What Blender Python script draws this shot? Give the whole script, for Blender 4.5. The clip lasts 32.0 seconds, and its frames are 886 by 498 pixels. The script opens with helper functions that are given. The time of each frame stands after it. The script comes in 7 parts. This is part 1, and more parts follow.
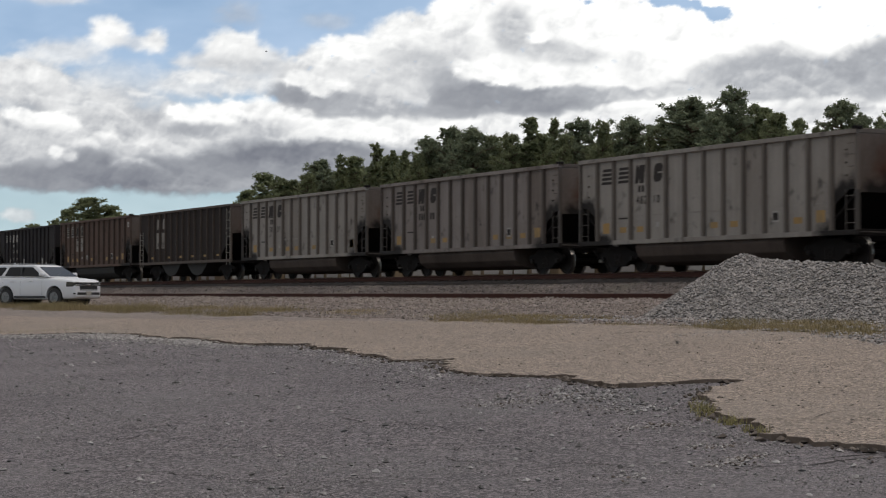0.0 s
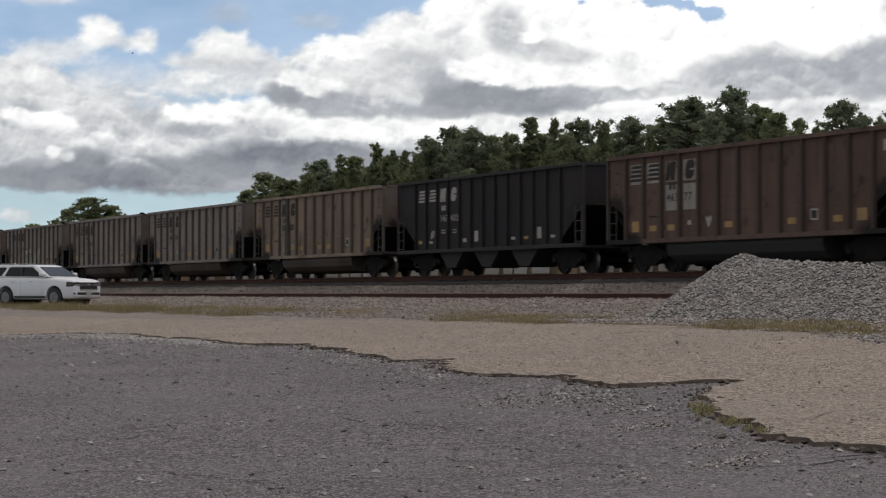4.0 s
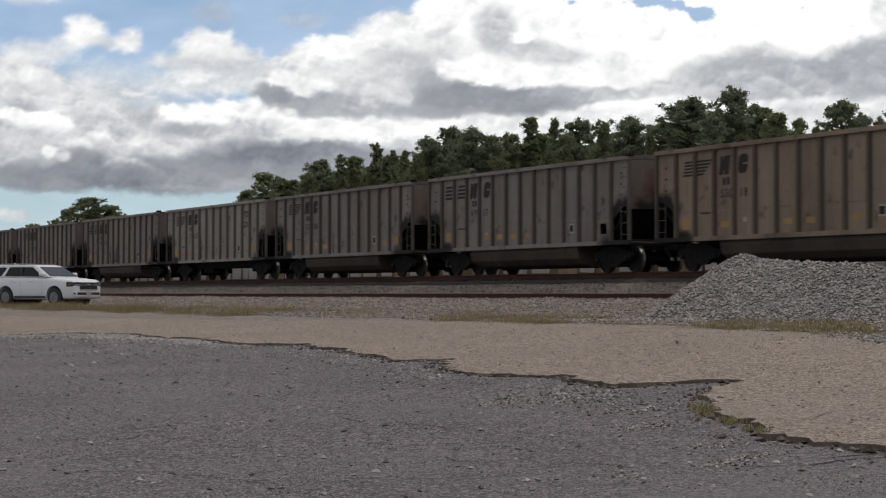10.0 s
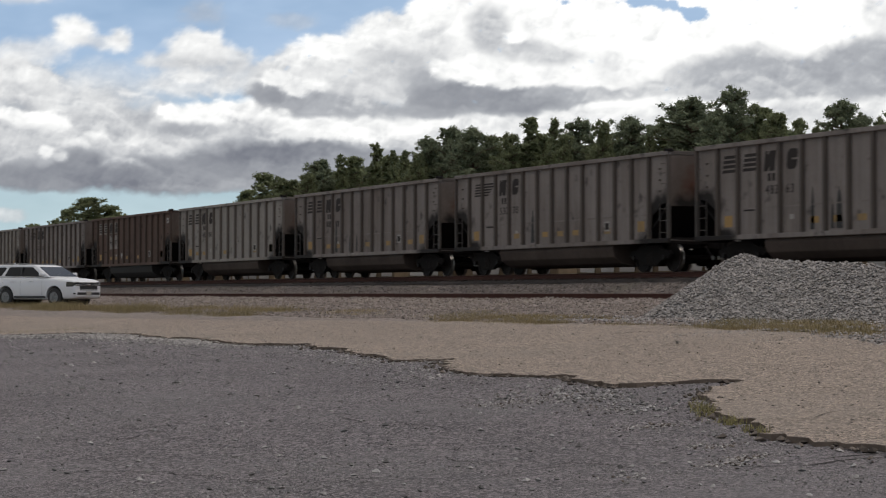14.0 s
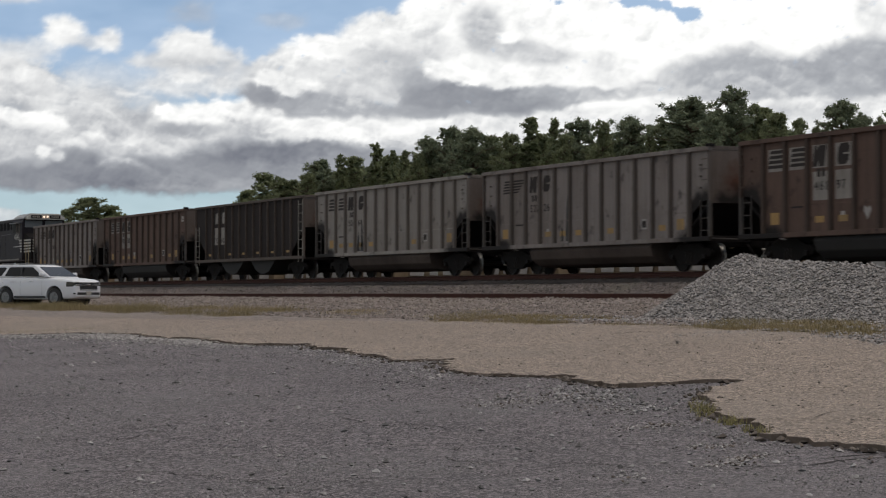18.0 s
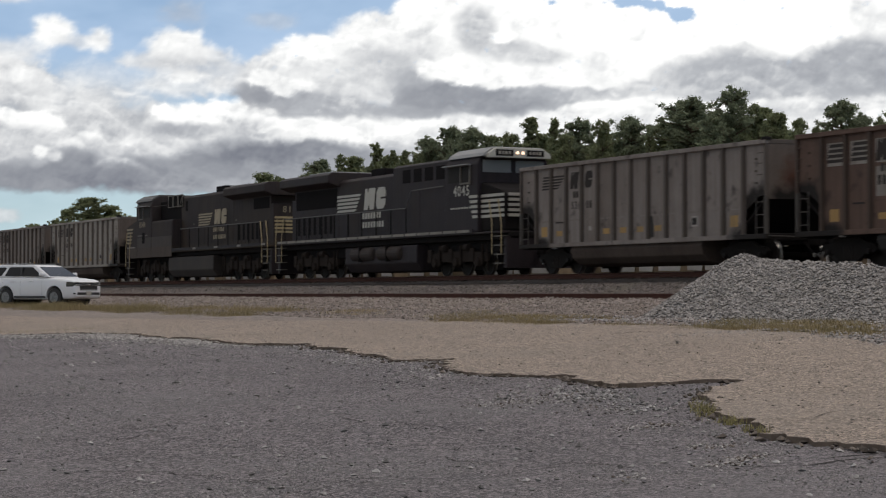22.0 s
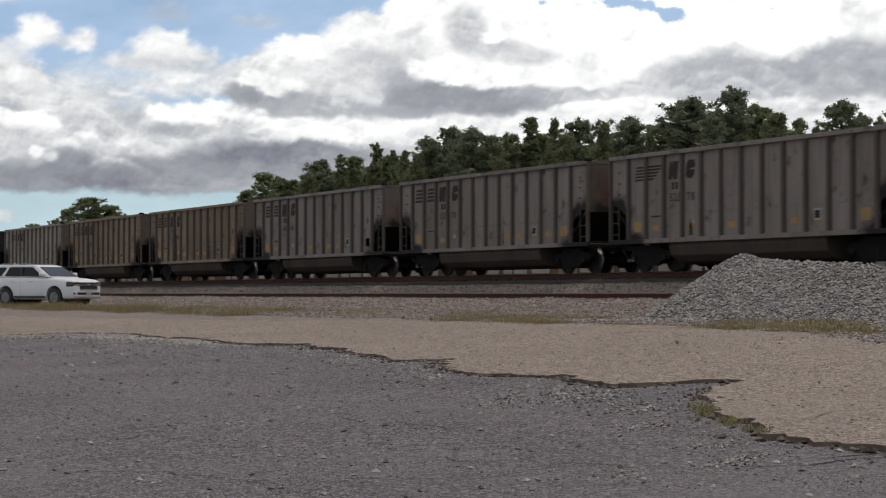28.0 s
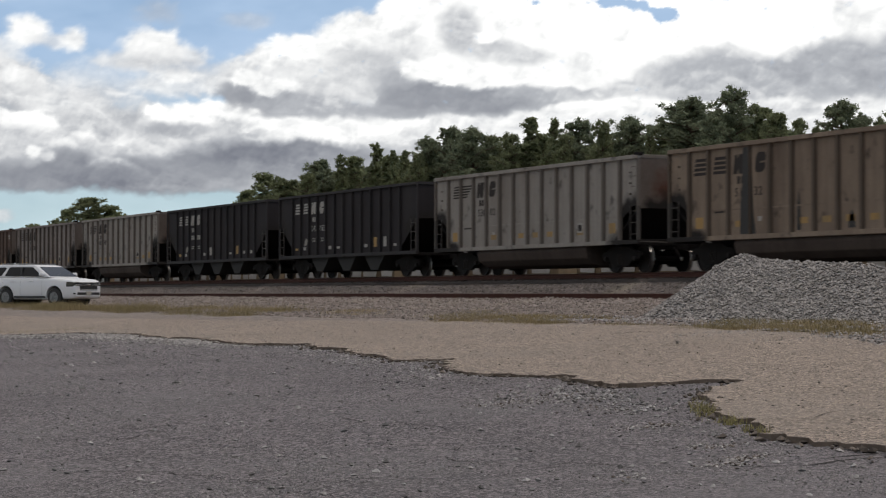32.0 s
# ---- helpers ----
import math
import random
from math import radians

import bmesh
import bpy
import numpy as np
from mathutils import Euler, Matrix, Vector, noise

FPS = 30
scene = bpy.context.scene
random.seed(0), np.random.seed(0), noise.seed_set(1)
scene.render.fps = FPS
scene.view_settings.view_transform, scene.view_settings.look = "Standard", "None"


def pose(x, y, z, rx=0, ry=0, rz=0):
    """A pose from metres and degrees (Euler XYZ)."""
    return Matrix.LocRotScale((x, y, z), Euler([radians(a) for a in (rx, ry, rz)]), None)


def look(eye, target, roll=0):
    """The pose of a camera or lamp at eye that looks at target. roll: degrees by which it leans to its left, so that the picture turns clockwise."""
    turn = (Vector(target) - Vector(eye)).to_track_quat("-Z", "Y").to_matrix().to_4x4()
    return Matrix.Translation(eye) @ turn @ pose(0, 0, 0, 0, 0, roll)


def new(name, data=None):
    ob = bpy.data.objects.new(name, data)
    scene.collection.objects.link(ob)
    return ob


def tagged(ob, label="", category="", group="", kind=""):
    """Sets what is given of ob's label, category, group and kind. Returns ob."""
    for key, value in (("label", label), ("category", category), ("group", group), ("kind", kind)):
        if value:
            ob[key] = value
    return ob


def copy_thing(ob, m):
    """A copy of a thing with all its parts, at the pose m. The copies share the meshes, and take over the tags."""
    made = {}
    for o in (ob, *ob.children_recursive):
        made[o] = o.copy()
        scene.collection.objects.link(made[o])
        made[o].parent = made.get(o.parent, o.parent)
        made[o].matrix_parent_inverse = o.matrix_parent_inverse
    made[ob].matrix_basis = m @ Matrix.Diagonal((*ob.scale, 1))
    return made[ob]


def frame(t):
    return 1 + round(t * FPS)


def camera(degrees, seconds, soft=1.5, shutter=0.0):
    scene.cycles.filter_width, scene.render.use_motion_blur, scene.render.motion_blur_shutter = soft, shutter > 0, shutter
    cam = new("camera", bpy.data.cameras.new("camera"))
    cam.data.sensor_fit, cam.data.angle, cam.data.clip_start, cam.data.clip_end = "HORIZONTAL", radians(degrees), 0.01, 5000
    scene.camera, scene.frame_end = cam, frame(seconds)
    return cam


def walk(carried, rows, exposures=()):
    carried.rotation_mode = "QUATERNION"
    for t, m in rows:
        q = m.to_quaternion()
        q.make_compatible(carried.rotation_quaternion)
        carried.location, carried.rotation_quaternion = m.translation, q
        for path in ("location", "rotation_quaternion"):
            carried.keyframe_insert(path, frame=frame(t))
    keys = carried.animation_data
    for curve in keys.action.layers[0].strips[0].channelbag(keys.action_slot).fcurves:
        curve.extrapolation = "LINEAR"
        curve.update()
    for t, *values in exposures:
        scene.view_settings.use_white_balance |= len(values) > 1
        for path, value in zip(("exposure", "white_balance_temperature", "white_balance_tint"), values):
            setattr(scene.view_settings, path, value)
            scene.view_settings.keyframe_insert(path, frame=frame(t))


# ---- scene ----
# The place: a railway seen from a cracked car park. +X is the train's way along the track, +Y leads from the
# camera across the tracks, z = 0 is the ground under the camera.
EYE_Z = 1.5
HEAD = radians(26.39)                    # angle between the view and the tracks
VIEW = Vector((-math.cos(HEAD), math.sin(HEAD), math.tan(radians(1.31))))
cam = camera(25.6, 32.0, soft=1.2, shutter=0.25)
EYE = Vector((0, 0, EYE_Z))
walk(cam, [(0, look(EYE, EYE + VIEW)), (32, look(EYE, EYE + VIEW))], [(0, -0.06), (14, -0.07), (18.5, -0.11), (20, -0.04), (22, -0.01), (32, 0.0)])

# ---- light ----
SUN_EL, SUN_AZ = 58, 60                 # elevation; bearing of the sun from +X, towards +Y
world = bpy.data.worlds.new("sky")
scene.world = world
world.use_nodes = True
wn = world.node_tree.nodes
sky = wn.new("ShaderNodeTexSky")
sky.sky_type = "NISHITA"
sky.sun_disc = False
sky.sun_elevation = radians(SUN_EL)
sky.sun_rotation = radians(90 - SUN_AZ)
sky.air_density, sky.dust_density, sky.ozone_density = 1.0, 0.0, 4.0
# broken cloud all over the upper sky
wl = world.node_tree.links
w_tc, w_sep, w_noise, w_cov, w_high, w_mul, w_mix = (wn.new(k) for k in ("ShaderNodeTexCoord", "ShaderNodeSeparateXYZ", "ShaderNodeTexNoise", "ShaderNodeMapRange", "ShaderNodeMapRange", "ShaderNodeMath", "ShaderNodeMix"))
wl.new(w_tc.outputs["Generated"], w_sep.inputs[0])
wl.new(w_tc.outputs["Generated"], w_noise.inputs["Vector"])
w_noise.inputs["Scale"].default_value, w_noise.inputs["Detail"].default_value = 3.0, 6.0
wl.new(w_noise.outputs["Fac"], w_cov.inputs[0])
w_cov.inputs["From Min"].default_value, w_cov.inputs["From Max"].default_value = 0.30, 0.55
wl.new(w_sep.outputs["Z"], w_high.inputs[0])
w_high.inputs["From Min"].default_value, w_high.inputs["From Max"].default_value = 0.14, 0.3
w_mul.operation = "MULTIPLY"
wl.new(w_cov.outputs[0], w_mul.inputs[0])
wl.new(w_high.outputs[0], w_mul.inputs[1])
w_mix.data_type = "RGBA"
wl.new(w_mul.outputs[0], w_mix.inputs[0])
wl.new(sky.outputs[0], w_mix.inputs[6])
w_mix.inputs[7].default_value = (7.6, 7.3, 6.9, 1)
wl.new(w_mix.outputs[2], wn["Background"].inputs[0])
wn["Background"].inputs[1].default_value = 0.11
sun_data = bpy.data.lights.new("sun", "SUN")
sun_data.energy, sun_data.angle, sun_data.color = 1.3, radians(18), (1.0, 0.93, 0.84)
sun = new("sun", sun_data)
a, e = radians(SUN_AZ), radians(SUN_EL)
sun_from = Vector((math.cos(a) * math.cos(e), math.sin(a) * math.cos(e), math.sin(e)))
sun.matrix_world = look(sun_from * 200, (0, 0, 0))

# ---- materials ----
MATS = {}


def mat(name, color, rough=0.8, metal=0.0, vary=0.25, scale=3.0, fine=40.0, bump=0.2, streak=0.0, stain=None, stain_amount=0.0, island=0.0, bump_dist=0.01, speck=0.0, speck_scale=45.0):
    """A surface with variation at two scales, optional vertical streaks, stains of a second colour and a change from piece to piece."""
    if name in MATS:
        return MATS[name]
    m = bpy.data.materials.new(name)
    MATS[name] = m
    m.use_nodes = True
    nt = m.node_tree
    N, L = nt.nodes, nt.links
    bsdf = N["Principled BSDF"]
    tc = N.new("ShaderNodeTexCoord")
    if streak:                               # another pattern on every sheet
        own, shift = N.new("ShaderNodeObjectInfo"), N.new("ShaderNodeVectorMath")
        shift.operation = "SCALE"
        shift.inputs[0].default_value = (41.0, 0.0, 17.0)
        L.new(own.outputs["Random"], shift.inputs["Scale"])

    def noise_tex(s, stretch=(1, 1, 1), detail=5.0, rough_n=0.6):
        mp = N.new("ShaderNodeMapping")
        mp.inputs["Scale"].default_value = stretch
        L.new(tc.outputs["Object"], mp.inputs[0])
        if streak:
            L.new(shift.outputs[0], mp.inputs["Location"])
        n = N.new("ShaderNodeTexNoise")
        n.inputs["Scale"].default_value, n.inputs["Detail"].default_value, n.inputs["Roughness"].default_value = s, detail, rough_n
        L.new(mp.outputs[0], n.inputs["Vector"])
        return n.outputs["Fac"]

    def maths(op, a, b=None, c=None):
        q = N.new("ShaderNodeMath")
        q.operation = op
        for i, v in enumerate((a, b, c)):
            if v is None:
                continue
            if isinstance(v, (int, float)):
                q.inputs[i].default_value = v
            else:
                L.new(v, q.inputs[i])
        return q.outputs[0]

    big, small = noise_tex(scale), noise_tex(fine, detail=3.0)
    f = maths("ADD", maths("MULTIPLY", maths("SUBTRACT", big, 0.5), 2.2 * vary), maths("MULTIPLY", maths("SUBTRACT", small, 0.5), 1.6 * vary))
    if streak:
        st = noise_tex(2.5, (2.2, 2.2, 0.12), 4.0)
        f = maths("ADD", f, maths("MULTIPLY", maths("SUBTRACT", st, 0.5), 2.4 * streak))
    if island:
        g = N.new("ShaderNodeNewGeometry")
        f = maths("ADD", f, maths("MULTIPLY", maths("SUBTRACT", g.outputs["Random Per Island"], 0.5), 2 * island))
    for k, amount in ((1.0, speck), (2.3, speck * 0.7), (0.3, speck * 0.2)):
        if speck:
            vo = N.new("ShaderNodeTexVoronoi")
            vo.inputs["Scale"].default_value = speck_scale * k
            L.new(tc.outputs["Object"], vo.inputs["Vector"])
            sp = N.new("ShaderNodeSeparateColor")
            L.new(vo.outputs["Color"], sp.inputs[0])
            f = maths("ADD", f, maths("MULTIPLY", maths("SUBTRACT", maths("POWER", sp.outputs[0], 1.6), 0.38), 2 * amount))
    oi = N.new("ShaderNodeObjectInfo")
    f = maths("ADD", f, maths("MULTIPLY", maths("SUBTRACT", oi.outputs["Random"], 0.5), 0.10))
    f = maths("MAXIMUM", maths("ADD", f, 1.0), 0.15)
    mul = N.new("ShaderNodeVectorMath")
    mul.operation = "SCALE"
    mul.inputs[0].default_value = color
    L.new(f, mul.inputs["Scale"])
    out = mul.outputs[0]
    if stain is not None:
        sn = noise_tex(scale * 0.55, (1, 1, 0.35), 6.0, 0.65)
        ramp = N.new("ShaderNodeMapRange")
        ramp.inputs["From Min"].default_value, ramp.inputs["From Max"].default_value = 0.60 - 0.3 * stain_amount, 0.92 - 0.2 * stain_amount
        L.new(sn, ramp.inputs[0])
        mx = N.new("ShaderNodeMix")
        mx.data_type = "RGBA"
        L.new(ramp.outputs[0], mx.inputs[0])
        L.new(out, mx.inputs[6])
        mx.inputs[7].default_value = (*stain, 1)
        out = mx.outputs[2]
    L.new(out, bsdf.inputs["Base Color"])
    bsdf.inputs["Roughness"].default_value, bsdf.inputs["Metallic"].default_value = rough, metal
    if bump:
        b = N.new("ShaderNodeBump")
        b.inputs["Strength"].default_value, b.inputs["Distance"].default_value = bump, bump_dist
        L.new(maths("ADD", maths("MULTIPLY", big, 0.5), small), b.inputs["Height"])
        L.new(b.outputs[0], bsdf.inputs["Normal"])
    return m


PAINT = {
    "grey": mat("grey_car_paint", (0.180, 0.155, 0.143), 0.8, 0, 0.22, 0.7, 12, 0.1, 0.34, (0.092, 0.068, 0.055), 0.5),
    "light": mat("pale_grey_car_paint", (0.228, 0.205, 0.185), 0.8, 0, 0.17, 0.7, 12, 0.1, 0.2, (0.125, 0.098, 0.08), 0.4),
    "tan": mat("tan_dirty_car_paint", (0.196, 0.148, 0.112), 0.85, 0, 0.24, 0.7, 12, 0.1, 0.3, (0.075, 0.050, 0.038), 0.5),
    "brown": mat("oxide_brown_car_paint", (0.098, 0.062, 0.049), 0.85, 0, 0.24, 0.7, 12, 0.1, 0.3, (0.05, 0.033, 0.027), 0.5),
    "dark": mat("dark_brown_car_paint", (0.0185, 0.0132, 0.0118), 0.85, 0, 0.3, 0.6, 14, 0.1, 0.3, (0.034, 0.022, 0.017), 0.35),
    "black": mat("black_car_paint", (0.0180, 0.0148, 0.0165), 0.85, 0, 0.2, 0.6, 14, 0.1, 0.2, (0.035, 0.029, 0.026), 0.3),
}
POST = {
    "grey": mat("grey_post_paint", (0.078, 0.063, 0.055), 0.85, 0, 0.2, 0.8, 14, 0.1, 0.2),
    "light": mat("pale_post_paint", (0.112, 0.094, 0.082), 0.85, 0, 0.2, 0.8, 14, 0.1, 0.2),
    "tan": mat("tan_post_paint", (0.088, 0.066, 0.051), 0.85, 0, 0.2, 0.8, 14, 0.1, 0.2),
    "brown": mat("brown_post_paint", (0.06, 0.042, 0.034), 0.85, 0, 0.2, 0.8, 14, 0.1, 0.2),
    "dark": mat("dark_post_paint", (0.085, 0.067, 0.057), 0.85, 0, 0.2, 0.8, 14, 0.1, 0.2),
    "black": mat("black_post_paint", (0.024, 0.021, 0.022), 0.8, 0, 0.2, 0.8, 14, 0.1, 0.2),
}
# near-black for soot, and for painted shade under the vehicles
M_SOOTSHADE = mat("sooty_underframe", (0.0135, 0.0115, 0.0115), 0.9, 0, 0.3, 2, 30, 0.2)
M_RUSTY = mat("rust_stained_end", (0.105, 0.084, 0.073), 0.9, 0, 0.25, 0.8, 14, 0.15, 0.15, (0.042, 0.025, 0.018), 0.55)
M_TUB = mat("greasy_grey_tub", (0.066, 0.051, 0.044), 0.8, 0, 0.3, 0.7, 14, 0.1, 0.2, (0.03, 0.022, 0.019), 0.5)
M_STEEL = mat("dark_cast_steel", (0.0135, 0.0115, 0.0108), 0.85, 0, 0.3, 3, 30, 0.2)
M_WHEEL = mat("worn_wheel_steel", (0.016, 0.013, 0.012), 0.6, 0.0, 0.25, 3, 30, 0.1)
M_TREAD = mat("polished_wheel_tread", (0.24, 0.225, 0.21), 0.38, 0.9, 0.15, 3, 40, 0.0)
M_RAIL = mat("rusty_rail_steel", (0.068, 0.031, 0.024), 0.75, 0.2, 0.25, 3, 40, 0.2)
M_RAILTOP = mat("polished_rail_head", (0.35, 0.34, 0.33), 0.3, 0.9, 0.1, 3, 40, 0.0)
M_TIE = mat("weathered_tie_wood", (0.04, 0.03, 0.025), 0.95, 0, 0.3, 4, 40, 0.4)
M_YELLOW = mat("yellow_reflector", (0.29, 0.175, 0.06), 0.8, 0, 0.3, 3, 30, 0.0, 0, (0.12, 0.095, 0.06), 0.5)
M_WHITE = mat("white_stencil_paint", (0.27, 0.25, 0.23), 0.7, 0, 0.2, 2, 20, 0.0)
M_DARKINK = mat("faded_black_stencil", (0.036, 0.031, 0.029), 0.75, 0, 0.3, 1.5, 16, 0.0)
M_SOOTLADDER = mat("sooty_ladder_steel", (0.05, 0.042, 0.037), 0.8, 0, 0.4, 3, 30, 0.1)
M_PALELADDER = mat("pale_ladder_steel", (0.2, 0.18, 0.155), 0.75, 0, 0.3, 3, 30, 0.1)
M_TAR = mat("dried_tar", (0.016, 0.0135, 0.012), 0.7, 0, 0.4, 1.5, 16, 0.1)
M_LADDER = mat("dusty_ladder_steel", (0.11, 0.098, 0.086), 0.7, 0.1, 0.2, 3, 30, 0.1)
M_COAL = mat("coal", (0.012, 0.012, 0.013), 0.6, 0, 0.4, 3, 20, 0.8, bump_dist=0.08)
M_LOCO = mat("black_loco_paint", (0.0255, 0.0200, 0.0228), 0.6, 0, 0.35, 0.8, 16, 0.08, 0.3, (0.032, 0.024, 0.020), 0.5)
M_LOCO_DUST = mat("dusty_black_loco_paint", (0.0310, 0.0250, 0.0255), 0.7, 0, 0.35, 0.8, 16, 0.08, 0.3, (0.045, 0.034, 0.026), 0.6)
M_LOCO_GRIME = mat("brown_dust_on_black_paint", (0.0385, 0.0290, 0.0250), 0.85, 0, 0.35, 0.9, 14, 0.08, 0.35, (0.029, 0.023, 0.0225), 0.7)
M_LOCO_BROWN = mat("thick_brown_dust", (0.049, 0.0335, 0.0265), 0.9, 0, 0.35, 0.9, 14, 0.08, 0.35, (0.036, 0.026, 0.022), 0.7)
M_LOCO_TRUCK = mat("dusty_loco_truck", (0.022, 0.0168, 0.0145), 0.9, 0, 0.45, 1.5, 16, 0.2)
M_LOCO_TANK = mat("dusty_fuel_tank", (0.0225, 0.0165, 0.0142), 0.85, 0, 0.35, 0.8, 14, 0.1, 0.25, (0.034, 0.025, 0.02), 0.5)
M_LOCO_WORN = mat("worn_white_loco_paint", (0.20, 0.18, 0.155), 0.7, 0, 0.4, 1.2, 12, 0.0, 0.3, (0.06, 0.05, 0.042), 0.55)
M_LOCO_CREAM = mat("yellowed_white_loco_paint", (0.25, 0.205, 0.14), 0.7, 0, 0.35, 1.2, 12, 0.0, 0.25, (0.12, 0.095, 0.065), 0.45)
M_LOCO_WHITE = mat("white_loco_paint", (0.33, 0.31, 0.275), 0.55, 0, 0.12, 2, 20, 0.0)
M_BLACKHOLE = mat("dark_grille", (0.0095, 0.0082, 0.0088), 0.95, 0, 0.2, 3, 30, 0.0)
M_HANDRAIL = mat("cream_handrail", (0.3, 0.235, 0.13), 0.6, 0, 0.15, 3, 30, 0.0)
M_RAILDARK = mat("worn_handrail", (0.075, 0.07, 0.07), 0.7, 0.0, 0.15, 3, 30, 0.0)
M_CARWHITE = mat("white_car_paint", (0.61, 0.61, 0.63), 0.25, 0, 0.03, 1, 10, 0.0)
M_TYRE = mat("tyre_rubber", (0.02, 0.02, 0.021), 0.85, 0, 0.2, 5, 50, 0.2)
M_ALLOY = mat("alloy_rim", (0.18, 0.18, 0.18), 0.4, 0.5, 0.1, 5, 50, 0.0)
M_TRIM = mat("black_plastic_trim", (0.02, 0.02, 0.022), 0.5, 0, 0.1, 5, 50, 0.0)
M_CHROME = mat("chrome", (0.6, 0.6, 0.62), 0.15, 1.0, 0.05, 5, 50, 0.0)
M_BARK = mat("pine_bark", (0.10, 0.065, 0.045), 0.95, 0, 0.3, 3, 20, 0.5)
M_LOT = mat("old_dark_asphalt", (0.115, 0.0985, 0.102), 0.95, 0, 0.44, 0.45, 55, 0.9, 0, (0.146, 0.132, 0.134), 0.45, bump_dist=0.03, speck=1.05, speck_scale=46)
M_ROAD = mat("tan_worn_asphalt", (0.214, 0.168, 0.135), 0.95, 0, 0.17, 0.3, 45, 0.6, 0, (0.19, 0.157, 0.130), 0.3, bump_dist=0.02, speck=0.78, speck_scale=40)
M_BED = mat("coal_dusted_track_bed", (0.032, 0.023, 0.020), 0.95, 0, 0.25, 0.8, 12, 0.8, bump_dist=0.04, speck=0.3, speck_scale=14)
M_CRACK = mat("dirt_filled_crack", (0.035, 0.031, 0.029), 0.95, 0, 0.3, 3, 30, 0.3)
M_ROADEDGE = mat("broken_asphalt_edge", (0.125, 0.098, 0.080), 0.95, 0, 0.3, 3, 30, 0.6)
M_STONE = mat("grey_crushed_stone", (0.232, 0.212, 0.200), 0.9, 0, 0.15, 3, 30, 0.3, island=0.5)
M_BALLAST = mat("dusty_ballast_stone", (0.170, 0.138, 0.122), 0.92, 0, 0.15, 3, 30, 0.3, island=0.34)
M_CHIP = mat("loose_stone_chip", (0.21, 0.198, 0.19), 0.9, 0, 0.15, 3, 30, 0.3, island=0.7)
M_RUBBLE = mat("asphalt_rubble", (0.105, 0.087, 0.075), 0.95, 0, 0.2, 3, 30, 0.3, island=0.6)
M_PALEGRIT = mat("pale_grit", (0.30, 0.28, 0.265), 0.95, 0, 0.15, 3, 30, 0.2, island=0.5)
M_GRASS = mat("dry_grass", (0.225, 0.172, 0.085), 0.9, 0, 0.35, 0.35, 20, 0.0, stain=(0.13, 0.115, 0.047), stain_amount=0.5, island=0.35)
M_WEED = mat("green_weed", (0.23, 0.20, 0.08), 0.9, 0, 0.25, 2, 20, 0.0, island=0.4)


def glass_mat(name, color, rough=0.05, ior=1.25):
    m = bpy.data.materials.new(name)
    m.use_nodes = True
    b = m.node_tree.nodes["Principled BSDF"]
    b.inputs["Base Color"].default_value = (*color, 1)
    b.inputs["Roughness"].default_value = rough
    b.inputs["IOR"].default_value = ior
    return m


M_GLASS = glass_mat("tinted_window_glass", (0.012, 0.013, 0.015))
M_WINDSHIELD = glass_mat("windshield_glass", (0.02, 0.022, 0.024), 0.03, 1.4)


def glow_mat(name, color, strength):
    m = bpy.data.materials.new(name)
    m.use_nodes = True
    b = m.node_tree.nodes["Principled BSDF"]
    b.inputs["Emission Color"].default_value = (*color, 1)
    b.inputs["Emission Strength"].default_value = strength
    return m


M_HEADLIGHT = glow_mat("lit_headlight", (1, 0.62, 0.38), 1.6)


def leaf_mat(name, color):
    """Leaves: dull above, letting some light through from behind."""
    m = mat(name, color, 0.85, 0, 0.3, 0.35, 4.0, 0.0, island=0.3)
    N, L = m.node_tree.nodes, m.node_tree.links
    p = N["Principled BSDF"]
    p.inputs["Specular IOR Level"].default_value = 0.1
    tr, mx = N.new("ShaderNodeBsdfTranslucent"), N.new("ShaderNodeMixShader")
    mx.inputs[0].default_value = 0.5
    L.new(p.inputs["Base Color"].links[0].from_socket, tr.inputs["Color"])
    L.new(p.outputs[0], mx.inputs[1])
    L.new(tr.outputs[0], mx.inputs[2])
    L.new(mx.outputs[0], N["Material Output"].inputs["Surface"])
    return m


M_LEAF_PINE = leaf_mat("pine_needles", (0.180, 0.204, 0.132))
M_LEAF_BROAD = leaf_mat("broad_leaves", (0.192, 0.212, 0.118))

for m in (M_STEEL, M_SOOTSHADE, M_WHEEL, M_BLACKHOLE, M_LOCO_TRUCK, M_TUB, M_DARKINK, M_RAIL, M_ROADEDGE, M_RUBBLE, M_CRACK):
    m.node_tree.nodes["Principled BSDF"].inputs["Specular IOR Level"].default_value = 0.08
for m in (M_RUSTY, *PAINT.values(), *POST.values()):
    m.node_tree.nodes["Principled BSDF"].inputs["Specular IOR Level"].default_value = 0.25
for m in (M_LOCO, M_LOCO_DUST):
    m.node_tree.nodes["Principled BSDF"].inputs["Specular IOR Level"].default_value = 0.10


